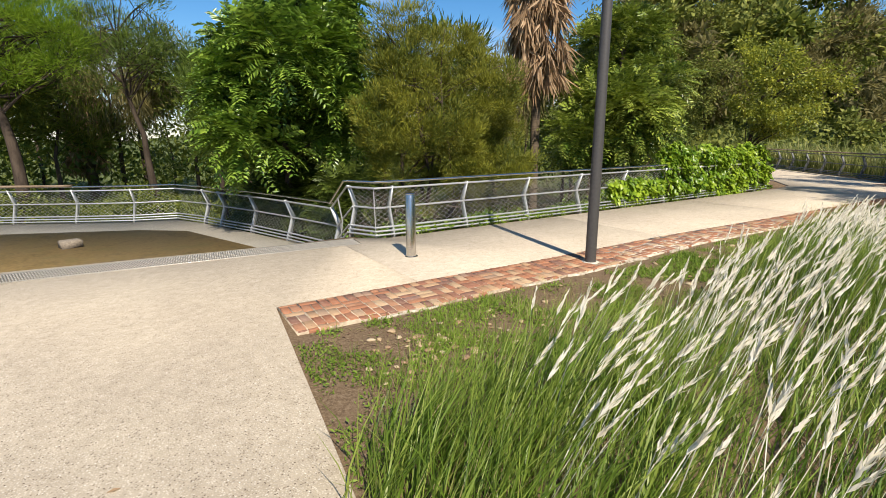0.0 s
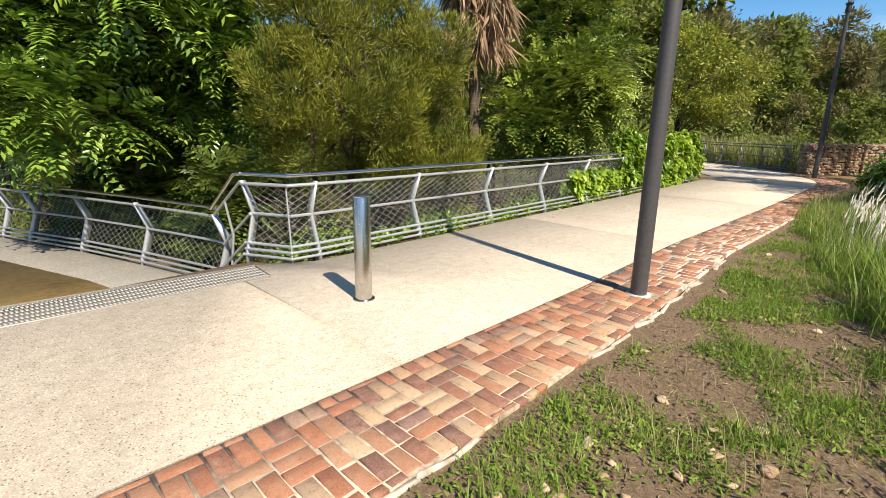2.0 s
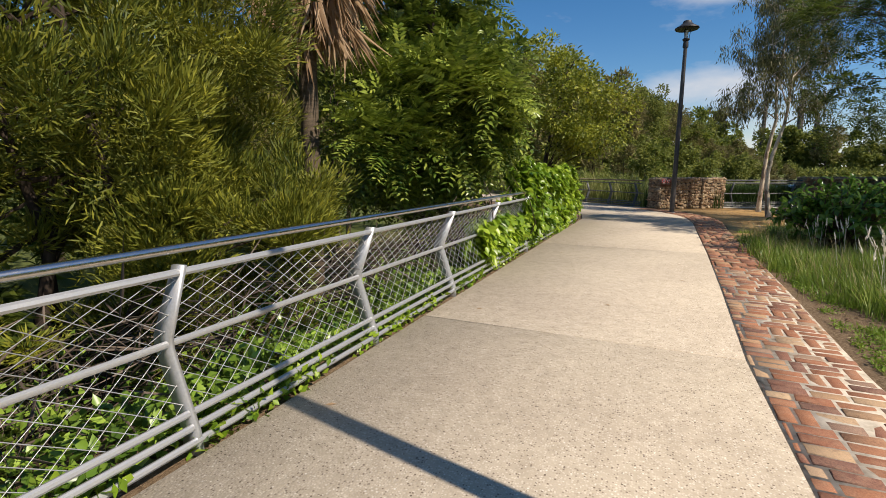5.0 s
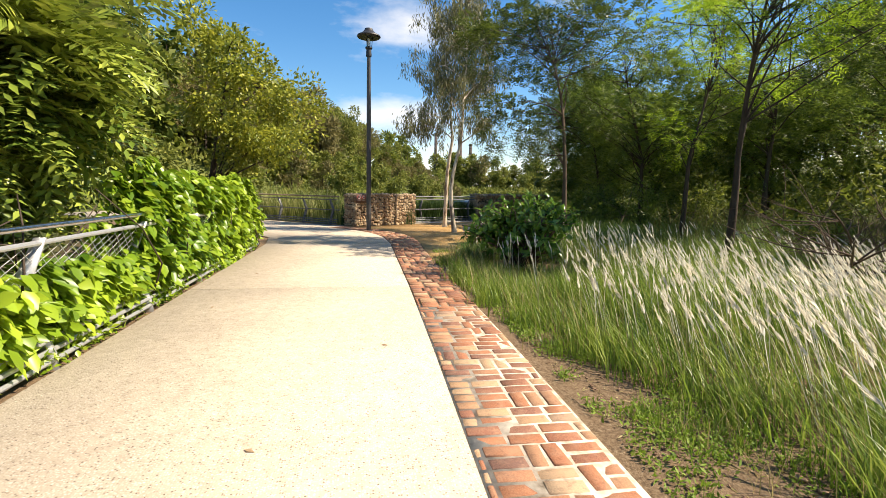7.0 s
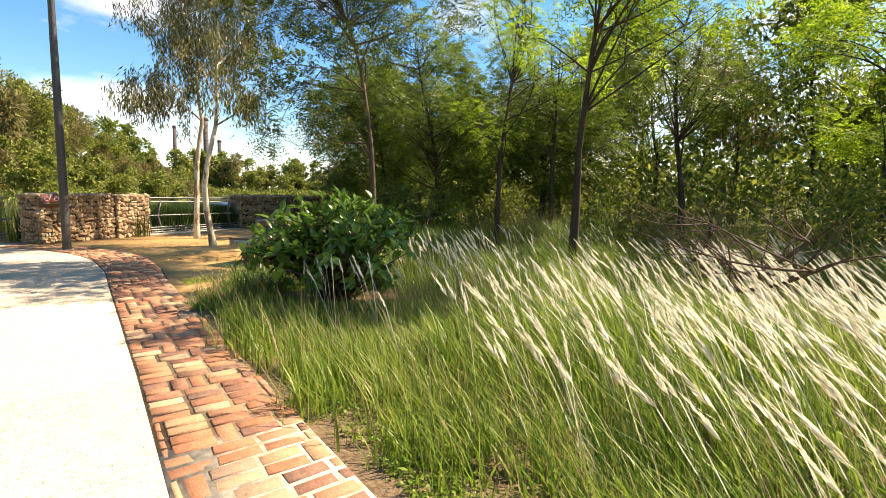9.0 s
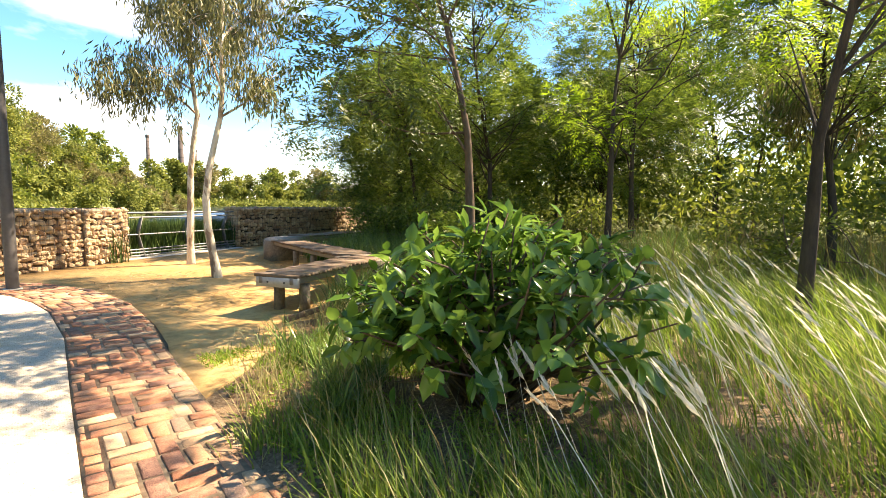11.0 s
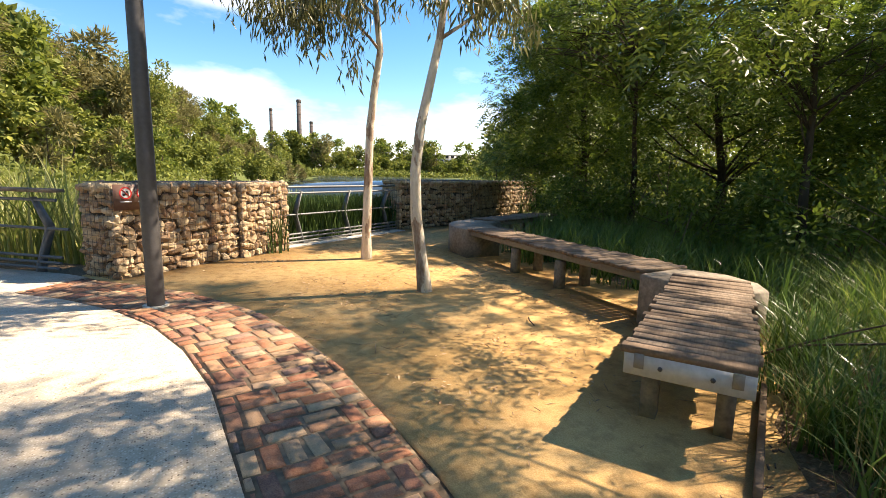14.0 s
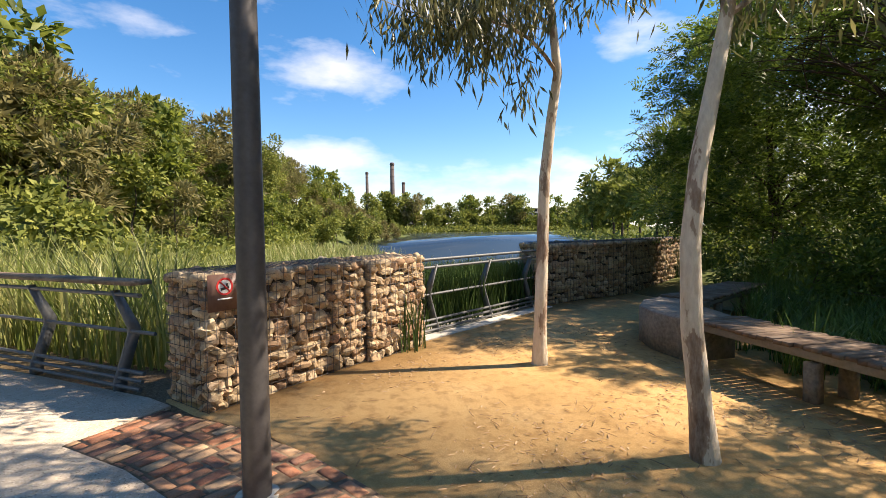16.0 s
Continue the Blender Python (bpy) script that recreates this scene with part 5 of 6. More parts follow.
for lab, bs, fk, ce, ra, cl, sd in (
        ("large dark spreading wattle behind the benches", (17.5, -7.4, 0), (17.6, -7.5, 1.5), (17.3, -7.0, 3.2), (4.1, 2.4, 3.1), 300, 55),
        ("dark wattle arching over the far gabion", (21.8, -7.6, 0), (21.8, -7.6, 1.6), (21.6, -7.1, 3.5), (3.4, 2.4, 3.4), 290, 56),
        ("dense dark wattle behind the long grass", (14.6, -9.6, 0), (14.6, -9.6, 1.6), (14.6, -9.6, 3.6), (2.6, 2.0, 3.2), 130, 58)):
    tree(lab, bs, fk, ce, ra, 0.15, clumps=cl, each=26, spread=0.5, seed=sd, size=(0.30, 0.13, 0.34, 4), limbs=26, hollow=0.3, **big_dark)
for lab, x, y, r, h, sd in (("rounded dark shrub under the wattles", 15.6, -4.0, 1.0, 0.8, 155), ("leafy dark shrub behind the bench", 18.6, -4.4, 1.0, 0.75, 156), ("broad dark shrub filling the shade", 17.2, -5.2, 1.6, 1.2, 154), ("dark shrub crowding the far gabion", 20.9, -6.2, 1.5, 1.3, 153), ("dark leafy shrub under the wattle", 13.9, -4.3, 1.3, 1.0, 152), ("loose green shrub in the long grass", 9.3, -5.4, 1.2, 0.9, 157), ("loose green shrub among the trunks", 12.2, -5.0, 1.1, 0.9, 158), ("dull green shrub by the southern woods", 6.2, -6.6, 1.3, 1.0, 159)):
    tree(lab, (x, y, float(ground_z(x, y))), (x, y, 0.4), (x, y, h), (r, r, h), 0.04, M_BARK_GREY, L_WATTLE if sd < 157 else L_WOODS, "leaf", 60, 40, 0.3, sd, (0.11, 0.045), "understorey shrubs", 10, 0.3, category="shrub", stems=3)

laurel_rg = np.random.default_rng(57)
laurel = thing("shrub", "glossy dark green large-leaved shrub beside the bricks", "shrub", at=(9.35, 0.75, 0))
V, F, S, o = [], [], [], 0
for i in range(190):
    d = unit(laurel_rg.normal(size=3) + np.array((0, 0, 0.35)))
    lobe = i % 4 == 0
    tip = np.array((9.5, 1.35, 0.55) if lobe else (9.3, 0.65, 0.68)) + d * (np.array((0.6, 0.5, 0.4)) if lobe else np.array((1.0, 0.95, 0.60))) * laurel_rg.uniform(0.5, 1.08)
    tip[2] = max(tip[2], 0.26)
    lw = Shape()
    limb(lw, (9.35 + laurel_rg.normal() * 0.1, 0.75 + laurel_rg.normal() * 0.1, 0.0), tip, 0.014, 0.005, laurel_rg, 0.15, 5, 5)
    part("branch", lw, M_BARK_GREY, laurel)
    k = 14
    along = laurel_rg.uniform(-0.34, 0.05, k)[:, None] * d
    turn = unit(laurel_rg.normal(size=(k, 3))) * 0.9 + d * 0.55 + np.array((0, 0, 0.05))
    v, f, s2 = oval_faces(tip + along, turn, np.tile(d * 0.6 + np.array((0, 0, 1.0)), (k, 1)) + laurel_rg.normal(size=(k, 3)) * 0.25, laurel_rg.uniform(0.09, 0.20, k), laurel_rg.uniform(0.042, 0.088, k), 0.16)
    V.append(v), F.append(f + o), S.append(s2)
    o += len(v)
part("foliage", raw_mesh("foliage", np.concatenate(V), np.concatenate(F), np.concatenate(S), L_LAUREL), None, laurel)


def gum(label, pts, r, seed, hang):
    """A smooth gum: patchy pale trunk along pts, light hanging crown."""
    rg = np.random.default_rng(seed)
    t = thing("gum_tree", label, "gum tree", "gum trees in the gravel", at=(pts[0][0], pts[0][1], 0))
    tr = Shape()
    n = len(pts)
    tr.tube(pts, [r * (1.25 if i == 0 else 1.0) * (1 - 0.72 * i / (n - 1)) for i in range(n)], 12)
    part("trunk", tr, M_BARK_GUM, t, "", True)
    V, F, S, o = [], [], [], 0
    for a, tip, lv, spread in hang:
        wood = Shape()
        path = limb(wood, pts[a], tip, r * 0.32, 0.006, rg, 0.14, 7, 6)
        for k in range(lv):
            q = path[rg.integers(3, 7)]
            c = np.array(q) + rg.normal(size=3) * spread * np.array((1, 1, 0.7))
            limb(wood, q, c, 0.007, 0.003, rg, 0.2, 4, 4)
            m = 68
            p = c + rg.normal(size=(m, 3)) * np.array((0.105, 0.105, 0.15))
            w = rg.normal(size=(m, 3)) * 0.35 + np.array((0, 0, -1.0))
            v, f, s2 = leaf_faces(p, w, rg.normal(size=(m, 3)), rg.uniform(0.12, 0.21, m), rg.uniform(0.022, 0.034, m), 0.1)
            V.append(v), F.append(f + o), S.append(s2)
            o += len(v)
        part("branch", wood, M_BARK_GUM, t, "", True)
    part("crown", raw_mesh("crown", np.concatenate(V), np.concatenate(F), np.concatenate(S), L_GUM), None, t)
    return t


gum("slender pale gum with a kinked patchy trunk", [(18.53, 0.47, -0.05), (18.5, 0.48, 0.38), (18.5, 0.45, 1.21), (18.5, 0.42, 2.04), (18.5, 0.33, 2.72), (18.5, 0.25, 3.2), (18.5, 0.31, 3.7), (18.52, 0.36, 4.3), (18.5, 0.3, 5.2), (18.5, 0.2, 6.2), (18.4, 0.2, 7.4)], 0.078, 61,
    [(5, (18.3, 1.75, 3.5), 22, 0.34), (6, (18.6, 1.5, 4.2), 18, 0.4), (7, (18.3, -0.5, 4.6), 18, 0.4), (8, (18.6, 1.2, 5.6), 26, 0.5), (8, (18.9, -0.6, 5.6), 22, 0.5), (9, (18.2, 0.9, 6.8), 26, 0.55), (10, (18.5, 0.1, 7.6), 26, 0.5), (9, (18.6, -0.6, 6.9), 20, 0.5)])
gum("slender pale gum leaning beside the brick band", [(16.23, 0.59, -0.05), (16.23, 0.64, 0.34), (16.23, 0.72, 0.87), (16.23, 0.74, 1.39), (16.23, 0.68, 1.9), (16.23, 0.56, 2.41), (16.23, 0.46, 2.84), (16.2, 0.42, 3.3), (16.25, 0.4, 4.2), (16.3, 0.3, 5.4), (16.3, 0.35, 6.8)], 0.077, 62,
    [(6, (16.4, -0.5, 3.7), 16, 0.35), (7, (16.0, 0.95, 4.3), 14, 0.35), (8, (16.6, -0.5, 4.9), 22, 0.45), (8, (16.2, 1.0, 5.2), 18, 0.45), (9, (16.2, -0.3, 6.2), 24, 0.5), (9, (16.4, 1.0, 6.4), 22, 0.5), (10, (16.2, 0.3, 7.2), 24, 0.5)])

# -- woods all round: four kinds, copied --
woods = []
for i, (lm, style, size, rad) in enumerate(((L_WOODS, "leaf", (0.23, 0.11), (2.7, 2.6, 3.6)), (L_WATTLE, "brush", (0.42, 0.06), (2.5, 2.5, 3.8)), (L_BROWN, "hang", (0.5, 0.035), (2.2, 2.2, 3.8)), (L_WOODS, "brush", (0.44, 0.06), (3.0, 2.9, 3.3)))):
    at = ((-9.5, 27.0), (3.5, 17.5), (15.5, -13.5), (6.5, -16.5))[i]
    z = float(ground_z(*at))
    woods.append(tree(("mid-green woodland tree with a full crown", "dark feathery woodland tree", "brownish casuarina with drooping needles", "dull green spreading woodland tree")[i],
                      (*at, z), (at[0], at[1], z + 2.2), (at[0], at[1], z + 4.6), rad, 0.11, M_BARK_DARK, lm, style, 90, 38, 0.6, 70 + i, size, "woodland trees", 8, 0.3))
rg = np.random.default_rng(80)
spots = [(-15, 27), (-19, 23), (-11, 31), (-22, 17), (-1.2, 14.0), (4.6, 12.6), (2.2, 11.9), (9.2, 12.2), (-13, 23), (-5.5, 24), (-1.5, 21), (-4, 29), (0.5, 15.2), (7, 14), (10.5, 13), (6.5, 20), (11, 19), (14, 15), (17.5, 14), (15, 21), (-8.2, 20.5), (-6.2, 22.0), (-10.3, 21.5), (-3.6, 20.8), (-12.5, 20.8),
         (3.2, -12.4), (15.6, -11.8), (10.9, -16.0), (5.4, -14.2), (8.2, -14.0), (13.2, -14.6), (17.5, -11.5), (20.5, -12.5), (24.5, -11.5), (-1, -13), (8, -17), (19, -17), (25, -18), (30, -16), (13, -18), (1, -19), (28, -11), (33, -21), (-9, -20), (-16, -16), (-18, -6), (-20, 4), (-19, 14)]
for i, (x, y) in enumerate(spots):
    w = woods[(i * 7 + 3) % 4 if y > 0 else (1, 3, 2, 3, 0)[i % 5]]
    z = float(ground_z(x, y))
    copy_thing(w, pose(x, y, z, 0, 0, rg.uniform(0, 360)) @ Matrix.Scale(rg.uniform(0.8, 1.15) * (0.8 if 0 < y < 11 else 1.0), 4))

# the wooded bank and the far shore
fars = []
for i, (lm, size) in enumerate(((L_FAR, (0.62, 0.36)), (L_BROWN, (0.8, 0.22)), (L_WOODS, (0.62, 0.36)))):
    at = ((62, 26), (70, 24), (55, 27))[i]
    z = float(ground_z(*at))
    fars.append(tree(("green tree on the wooded bank", "brownish tree on the wooded bank", "dark green tree on the wooded bank")[i], (*at, z), (at[0], at[1], z + 2.0), (at[0], at[1], z + 4.2), (2.8, 2.8, 3.6), 0.16, M_BARK_DARK, lm, "leaf", 60, 18, 0.68, 90 + i, size, "trees on the far bank", 0, 0.5))
banks = []
for i, lm in enumerate((L_FAR, L_BROWN)):
    at = ((44, 25), (38, 31))[i]
    z = float(ground_z(*at))
    banks.append(tree(("yellow-green tree on the near bank", "brownish tree on the near bank")[i], (*at, z), (at[0], at[1], z + 2.0), (at[0], at[1], z + 4.0), (3.0, 3.0, 3.6), 0.16, M_BARK_DARK, lm, "leaf", 84, 66, 0.66, 94 + i, ((0.19, 0.095), (0.34, 0.05))[i], "trees on the far bank", 0, 0.4))
rg = np.random.default_rng(91)
for i in range(124):
    x = 36 + 150 * rg.random() ** 1.3
    y = 24 - 0.36 * (x - 50) + rg.uniform(-17, 9) - 2
    if i < 30:
        x, y = (rg.uniform(31, 46), rg.uniform(20, 36)) if i < 20 else (rg.uniform(44, 62), rg.uniform(15, 27))
    z = float(ground_z(x, y))
    low2 = 0.5 + 0.6 * float(smoothstep(-14, 0, y - (24 - 0.36 * (x - 50))))
    copy_thing(banks[i % 3 == 1] if i < 30 else fars[rg.choice(3, p=(0.5, 0.3, 0.2))], pose(x, y, z - 0.2, 0, 0, rg.uniform(0, 360)) @ Matrix.Scale(low2 * rg.uniform(0.9, 1.5), 4))
# the crest of the bank: close tall woods, then a lower tail
for lm, lab, sz0, first in ((L_FAR, "dense green woods along the crest of the bank", (0.38, 0.21), 0), (L_BROWN, "brownish casuarina woods along the crest of the bank", (0.62, 0.12), 1)):
    P, W = [], []
    for i in range(first, 120, 2):
        x = 30 + 152 * (i / 120) ** 1.15
        y = 24 - 0.36 * (x - 50) + rg.uniform(-4, 4)
        z = float(ground_z(x, y))
        tall = np.interp(x, [30, 45, 60, 100, 118, 124, 180], [13.5, 14.5, 16.6, 16.2, 15.0, 10.0, 8.5]) + rg.uniform(-1.6, 1.0) - z
        c, p, way = clump_points(rg, (x, y, z + 0.52 * tall), (0.33 * tall, 0.33 * tall, 0.5 * tall), 30, 44, 0.09 * tall, 0.5)
        P.append(p), W.append(way)
    P, W = np.concatenate(P), np.concatenate(W)
    n = len(P)
    stuff("woods", leaf_faces(P, unit(W) + rg.normal(size=(n, 3)) * 0.5, rg.normal(size=(n, 3)), sz0[0] * rg.uniform(0.6, 1.3, n), sz0[1] * np.ones(n)), lm, lab, "woods")
for i in range(84):
    x, y = rg.uniform(300, 345), rg.uniform(-260, 20)
    if i < 34:
        k = rg.random()
        x, y = 48 + 190 * k, -0.62 * (42 + 190 * k) - rg.uniform(4, 14)
    copy_thing(fars[rg.choice(3, p=(0.6, 0.1, 0.3))], pose(x, y, float(ground_z(x, y)) - 0.3, 0, 0, rg.uniform(0, 360)) @ Matrix.Scale(rg.uniform(0.8, 1.5) * (2.3 if x > 290 else 1.35), 4))

P, W = [], []
for i in range(64):
    x, y = rg.uniform(303, 325), -245 + 4.3 * i + rg.uniform(-2, 2)
    tall = rg.uniform(9, 16)
    c, p, way = clump_points(rg, (x, y, 0.5 + 0.5 * tall), (0.42 * tall, 0.42 * tall, 0.52 * tall), 20, 22, 0.13 * tall, 0.5)
    P.append(p), W.append(way)
P, W = np.concatenate(P), np.concatenate(W)
n = len(P)
stuff("woods", leaf_faces(P, unit(W) + rg.normal(size=(n, 3)) * 0.5, rg.normal(size=(n, 3)), 1.9 * rg.uniform(0.6, 1.3, n), 1.1 * np.ones(n)), L_FAR, "unbroken green tree line across the lake", "woods")

# -- grasses --
rg = np.random.default_rng(101)
WIND = (0.40, 0.0)


def long_grass(x, y):
    """Where the tall plumed grass grows, south of the brick band."""
    edge = np.interp(x, [-5.6, -5.05, -4.3, -3.4, -1.5, 0.3, 1.8, 3.0, 4.2, 5.2, 7.0, 8.8, 10.2, 11.3], [-9, 0.2, 0.5, 0.5, 0.65, 0.85, 1.25, 1.6, 1.82, 2.08, 2.34, 2.28, 2.15, 1.9])
    return y < edge + 0.12 * np.sin(x * 3.3) + 0.08 * np.sin(x * 7.9)


def near(x, y):
    """How thickly the tall grass stands: thinner far back and about the big shrub."""
    return 1.0 / (1.0 + 0.16 * np.maximum(0, 1.5 - y) ** 1.4) * np.where((x > 8.3) & (y > 0.4), np.where(x > 9.9, 0.1, 0.7), 1.0)


def bare(x, y):
    """The big shrub's own ground and the tree feet stay freer."""
    return (np.hypot(x - 9.35, y - 0.75) > 0.8) & ~((x > 11.6) & (y > -0.9))


cx, cy = scatter(rg, 12000, -5.2, 13.2, -8.5, 2.4, lambda x, y: long_grass(x, y) & (rg.random(len(x)) < near(x, y)) & bare(x, y) & (x > -4.75 + 0.11 * (y - 2.6)))
x, y = tufts(rg, cx, cy, 13, 0.075)
ok = x > -4.86 + 0.11 * (y - 2.6)
x, y = x[ok], y[ok]
h = rg.uniform(0.36, 0.92, len(x)) * (0.75 + 0.35 * np.sin(x * 1.3 + 0.5) * np.cos(y * 1.1)) * np.where(y > 1.2, 0.82, 1.0) * np.where((x > 2.5) & (y > -2), 0.86, 1.0) * np.where((x > 6.8) & (y > 0.2), 0.72, 1.0) * np.where((x > 9.9) & (y > 0.3), 0.75, 1.0)
v, f, sz, tips = blades(x, y, ground_z(x, y) - 0.01, h, rg.uniform(0.007, 0.015, len(x)), rg, WIND, 0.95)
stuff("tall_grass", (v, f, sz), L_GRASS, "tall green fountain grass in dense tufts", "grass")
x, y = tufts(rg, cx[::2], cy[::2], 4, 0.09)
ok = x > -4.86 + 0.11 * (y - 2.6)
x, y = x[ok], y[ok]
v, f, sz, tips = blades(x, y, ground_z(x, y) - 0.01, rg.uniform(0.2, 0.62, len(x)), rg.uniform(0.004, 0.009, len(x)), rg, WIND, 0.8)
stuff("dry_grass", (v, f, sz), L_DRYGRASS, "straw-coloured dry blades among the tall grass", "grass")
px, py = scatter(rg, 5400, -4.7, 10.5, -6.5, 1.6, lambda x, y: long_grass(x, y + 0.25) & bare(x, y) & (x > -4.45 + 0.11 * (y - 2.6))
                 & (rg.random(len(x)) < np.where((x > 5.6) & (y > 0.9), 0.15, np.where(x < 2.2, 0.9, np.where(x > 6.6, np.where(y > 0.2, 0.14, 0.34), 0.85))) * np.exp(-np.maximum(0, -0.5 - y) * 0.32)))
ph = rg.uniform(0.56, 0.92, len(px)) * np.where(px > 2.5, 0.78, 1.0)
stuff("grass_plumes", plumes(px, py, ground_z(px, py), ph, rg, (0.62, -0.08)), L_PLUME, "cream feathery flower plumes leaning in the wind", "grass")

# short weeds and runners on the bare soil by the bricks
n = 115000
wx = rg.uniform(-5.0, 11.6, n)
wy = 2.45 - np.where(wx < -2.6, 2.9, 1.9) * rg.random(n) ** 1.2


def weed_patch(x, y):
    """Where weeds have spread, in ragged patches of several sizes."""
    return (np.sin(2.1 * x + 0.7 + 1.3 * np.sin(1.7 * y + 0.9 * x)) * np.cos(3.1 * y + 1.1 * np.sin(2.3 * x)) + 0.5 * np.sin(5.3 * x + 4.1 * y)
            + 0.45 * np.sin(7.7 * x - 6.1 * y + 2 * np.sin(3 * x)) + 0.3 * np.sin(13.1 * x + 11.7 * y))


patch = weed_patch(wx, wy)
ok = (patch > rg.uniform(-0.4, 0.8, n) - 0.25) & (wy < np.interp(wx, [-4.6, 0, 2.4, 5, 10, 11.6], [2.42, 2.22, 2.42, 2.30, 2.15, 2.1])) & (wx > -4.69 + 0.11 * (wy - 2.6))
wx, wy = wx[ok], wy[ok]
wp = np.stack((wx, wy, ground_z(wx, wy) + rg.random(len(wx)) * 0.035), 1)
stuff("weeds", leaf_faces(wp, rg.normal(size=(len(wx), 3)) + np.array((0, 0, 0.5)), rg.normal(size=(len(wx), 3)) * 0.5 + np.array((0, 0, 1.0)), rg.uniform(0.014, 0.055, len(wx)), rg.uniform(0.008, 0.02, len(wx))), L_WEED, "low green weeds creeping over the soil", "weeds")
x, y = tufts(rg, *scatter(rg, 3000, -4.6, 11.6, 0.4, 2.4, lambda a, b: (b < np.interp(a, [-4.6, 0, 2.4, 5, 10, 11.6], [2.38, 2.18, 2.36, 2.26, 2.1, 2.0])) & (weed_patch(a, b) > 0.15) & (a > -4.5)), 12, 0.05)
v, f, sz, tips = blades(x, y, ground_z(x, y) - 0.005, rg.uniform(0.06, 0.19, len(x)), rg.uniform(0.003, 0.007, len(x)), rg, (0, 0), 0.9)
stuff("short_grass", (v, f, sz), L_WEED, "short ragged grass on the soil strip", "grass")

x, y = tufts(rg, *scatter(rg, 700, -4.6, 12.0, 0.3, 2.3, lambda a, b: (b < np.interp(a, [-4.6, 0, 2.4, 5, 10, 12.0], [2.3, 2.1, 2.3, 2.2, 2.0, 1.6])) & (np.sin(a * 2.6 + 0.2) * np.cos(b * 2.3 - a) > 0.0) & (a > -4.4)), 9, 0.07)
v, f, sz, tips = blades(x, y, ground_z(x, y) - 0.005, rg.uniform(0.08, 0.26, len(x)), rg.uniform(0.003, 0.006, len(x)), rg, (0, 0), 1.0)
stuff("dry_grass", (v, f, sz), L_DRYGRASS, "thin straw-coloured grass on the soil strip", "grass")
# creeping leaves along the foot of the railing
n = 5200
ex = rg.uniform(-1.6, 12.0, n)
ey = 6.03 - 0.005 * ex + rg.uniform(-0.02, 0.42, n) * rg.random(n) ** 0.5
k = np.sin(ex * 3.7) + 0.7 * np.sin(ex * 9.1 + 1.0) > rg.uniform(-1.4, 0.7, n)
ex, ey = ex[k], ey[k]
n = len(ex)
stuff("creeping_weeds", leaf_faces(np.stack((ex, ey, ground_z(ex, ey) + 0.02 + 0.13 * rg.random(n)), 1), rg.normal(size=(n, 3)) + np.array((0, -0.3, 0.2)), rg.normal(size=(n, 3)) * 0.5 + np.array((0, 0, 1.0)), rg.uniform(0.04, 0.085, n), rg.uniform(0.03, 0.05, n)), L_VINE, "small green leaves creeping along the railing foot", "weeds")

# litter: mulch chips, stones, fallen twigs
chips = Shape()
for i in range(2600):
    x0, y0 = rg.uniform(-4.5, 12.6), rg.uniform(-0.4, 2.3)
    if x0 < -4.6 + 0.11 * (y0 - 2.6) or y0 > np.interp(x0, [-4.6, 0, 2.4, 5, 10, 12.6], [2.4, 2.2, 2.4, 2.28, 2.12, 1.2]):
        continue
    chips.box(pose(x0, y0, float(ground_z(x0, y0)) + 0.012, rg.uniform(-25, 25), rg.uniform(-25, 25), rg.uniform(0, 360)), rg.uniform(0.012, 0.04), rg.uniform(0.006, 0.014), 0.005)
tagged(new("mulch", chips.mesh("mulch", M_MULCH)), "brown bark mulch chips on the soil", "mulch", kind="stuff")
rubble = Shape()
for i in range(130):
    x0, y0 = (rg.normal(-3.9, 0.35), rg.normal(1.35, 0.35)) if i < 60 else ((rg.normal(-2.7, 0.5), rg.normal(1.3, 0.3)) if i < 95 else (rg.uniform(-4.2, 3), rg.uniform(1.1, 2.2)))
    if x0 < -4.45:
        continue
    me = STONES[rg.integers(len(STONES))]
    k = rg.uniform(0.04, 0.11)
    mm = pose(x0, y0, float(ground_z(x0, y0)) + 0.012, rg.uniform(-12, 12), rg.uniform(-12, 12), rg.uniform(0, 360)) @ Matrix.Diagonal((k * 1.3, k, k * 0.45, 1))
    rubble.add([mm @ q.co for q in me.vertices], [tuple(pl.vertices) for pl in me.polygons])
tagged(new("rubble", rubble.mesh("rubble", M_STONE)), "scattered pale stones on the weedy soil", "stones", kind="stuff")

# a tuft at the end of the drain
tuft = thing("grass_tuft", "green strappy grass tuft beside the drain", "grass", at=(-7.75, 6.15, 0))
x, y = -7.75 + rg.normal(size=90) * 0.09, 6.15 + rg.normal(size=90) * 0.09
v, f, sz, tips = blades(x, y, np.zeros(90), rg.uniform(0.3, 0.6, 90), rg.uniform(0.012, 0.022, 90), rg, (0, 0), 0.9)
part("blade_clump", raw_mesh("blade_clump", v, f, sz, L_GRASS), None, tuft)

# grass by the benches and along the back of the seats
x, y = scatter(rg, 1500, 10.9, 24, -9, -1.7, lambda a, b: ~((a > 18.2) & (b > -3.4)) & (b < -1.7 - np.maximum(0, a - 18) * 1.4))
x, y = tufts(rg, x, y, 30, 0.08)
v, f, sz, tips = blades(x, y, ground_z(x, y) - 0.01, rg.uniform(0.3, 0.9, len(x)), rg.uniform(0.010, 0.020, len(x)), rg, (-0.12, 0.14), 1.05)
stuff("strappy_grass", (v, f, sz), L_STRAP, "arching strappy grass behind the benches", "grass")


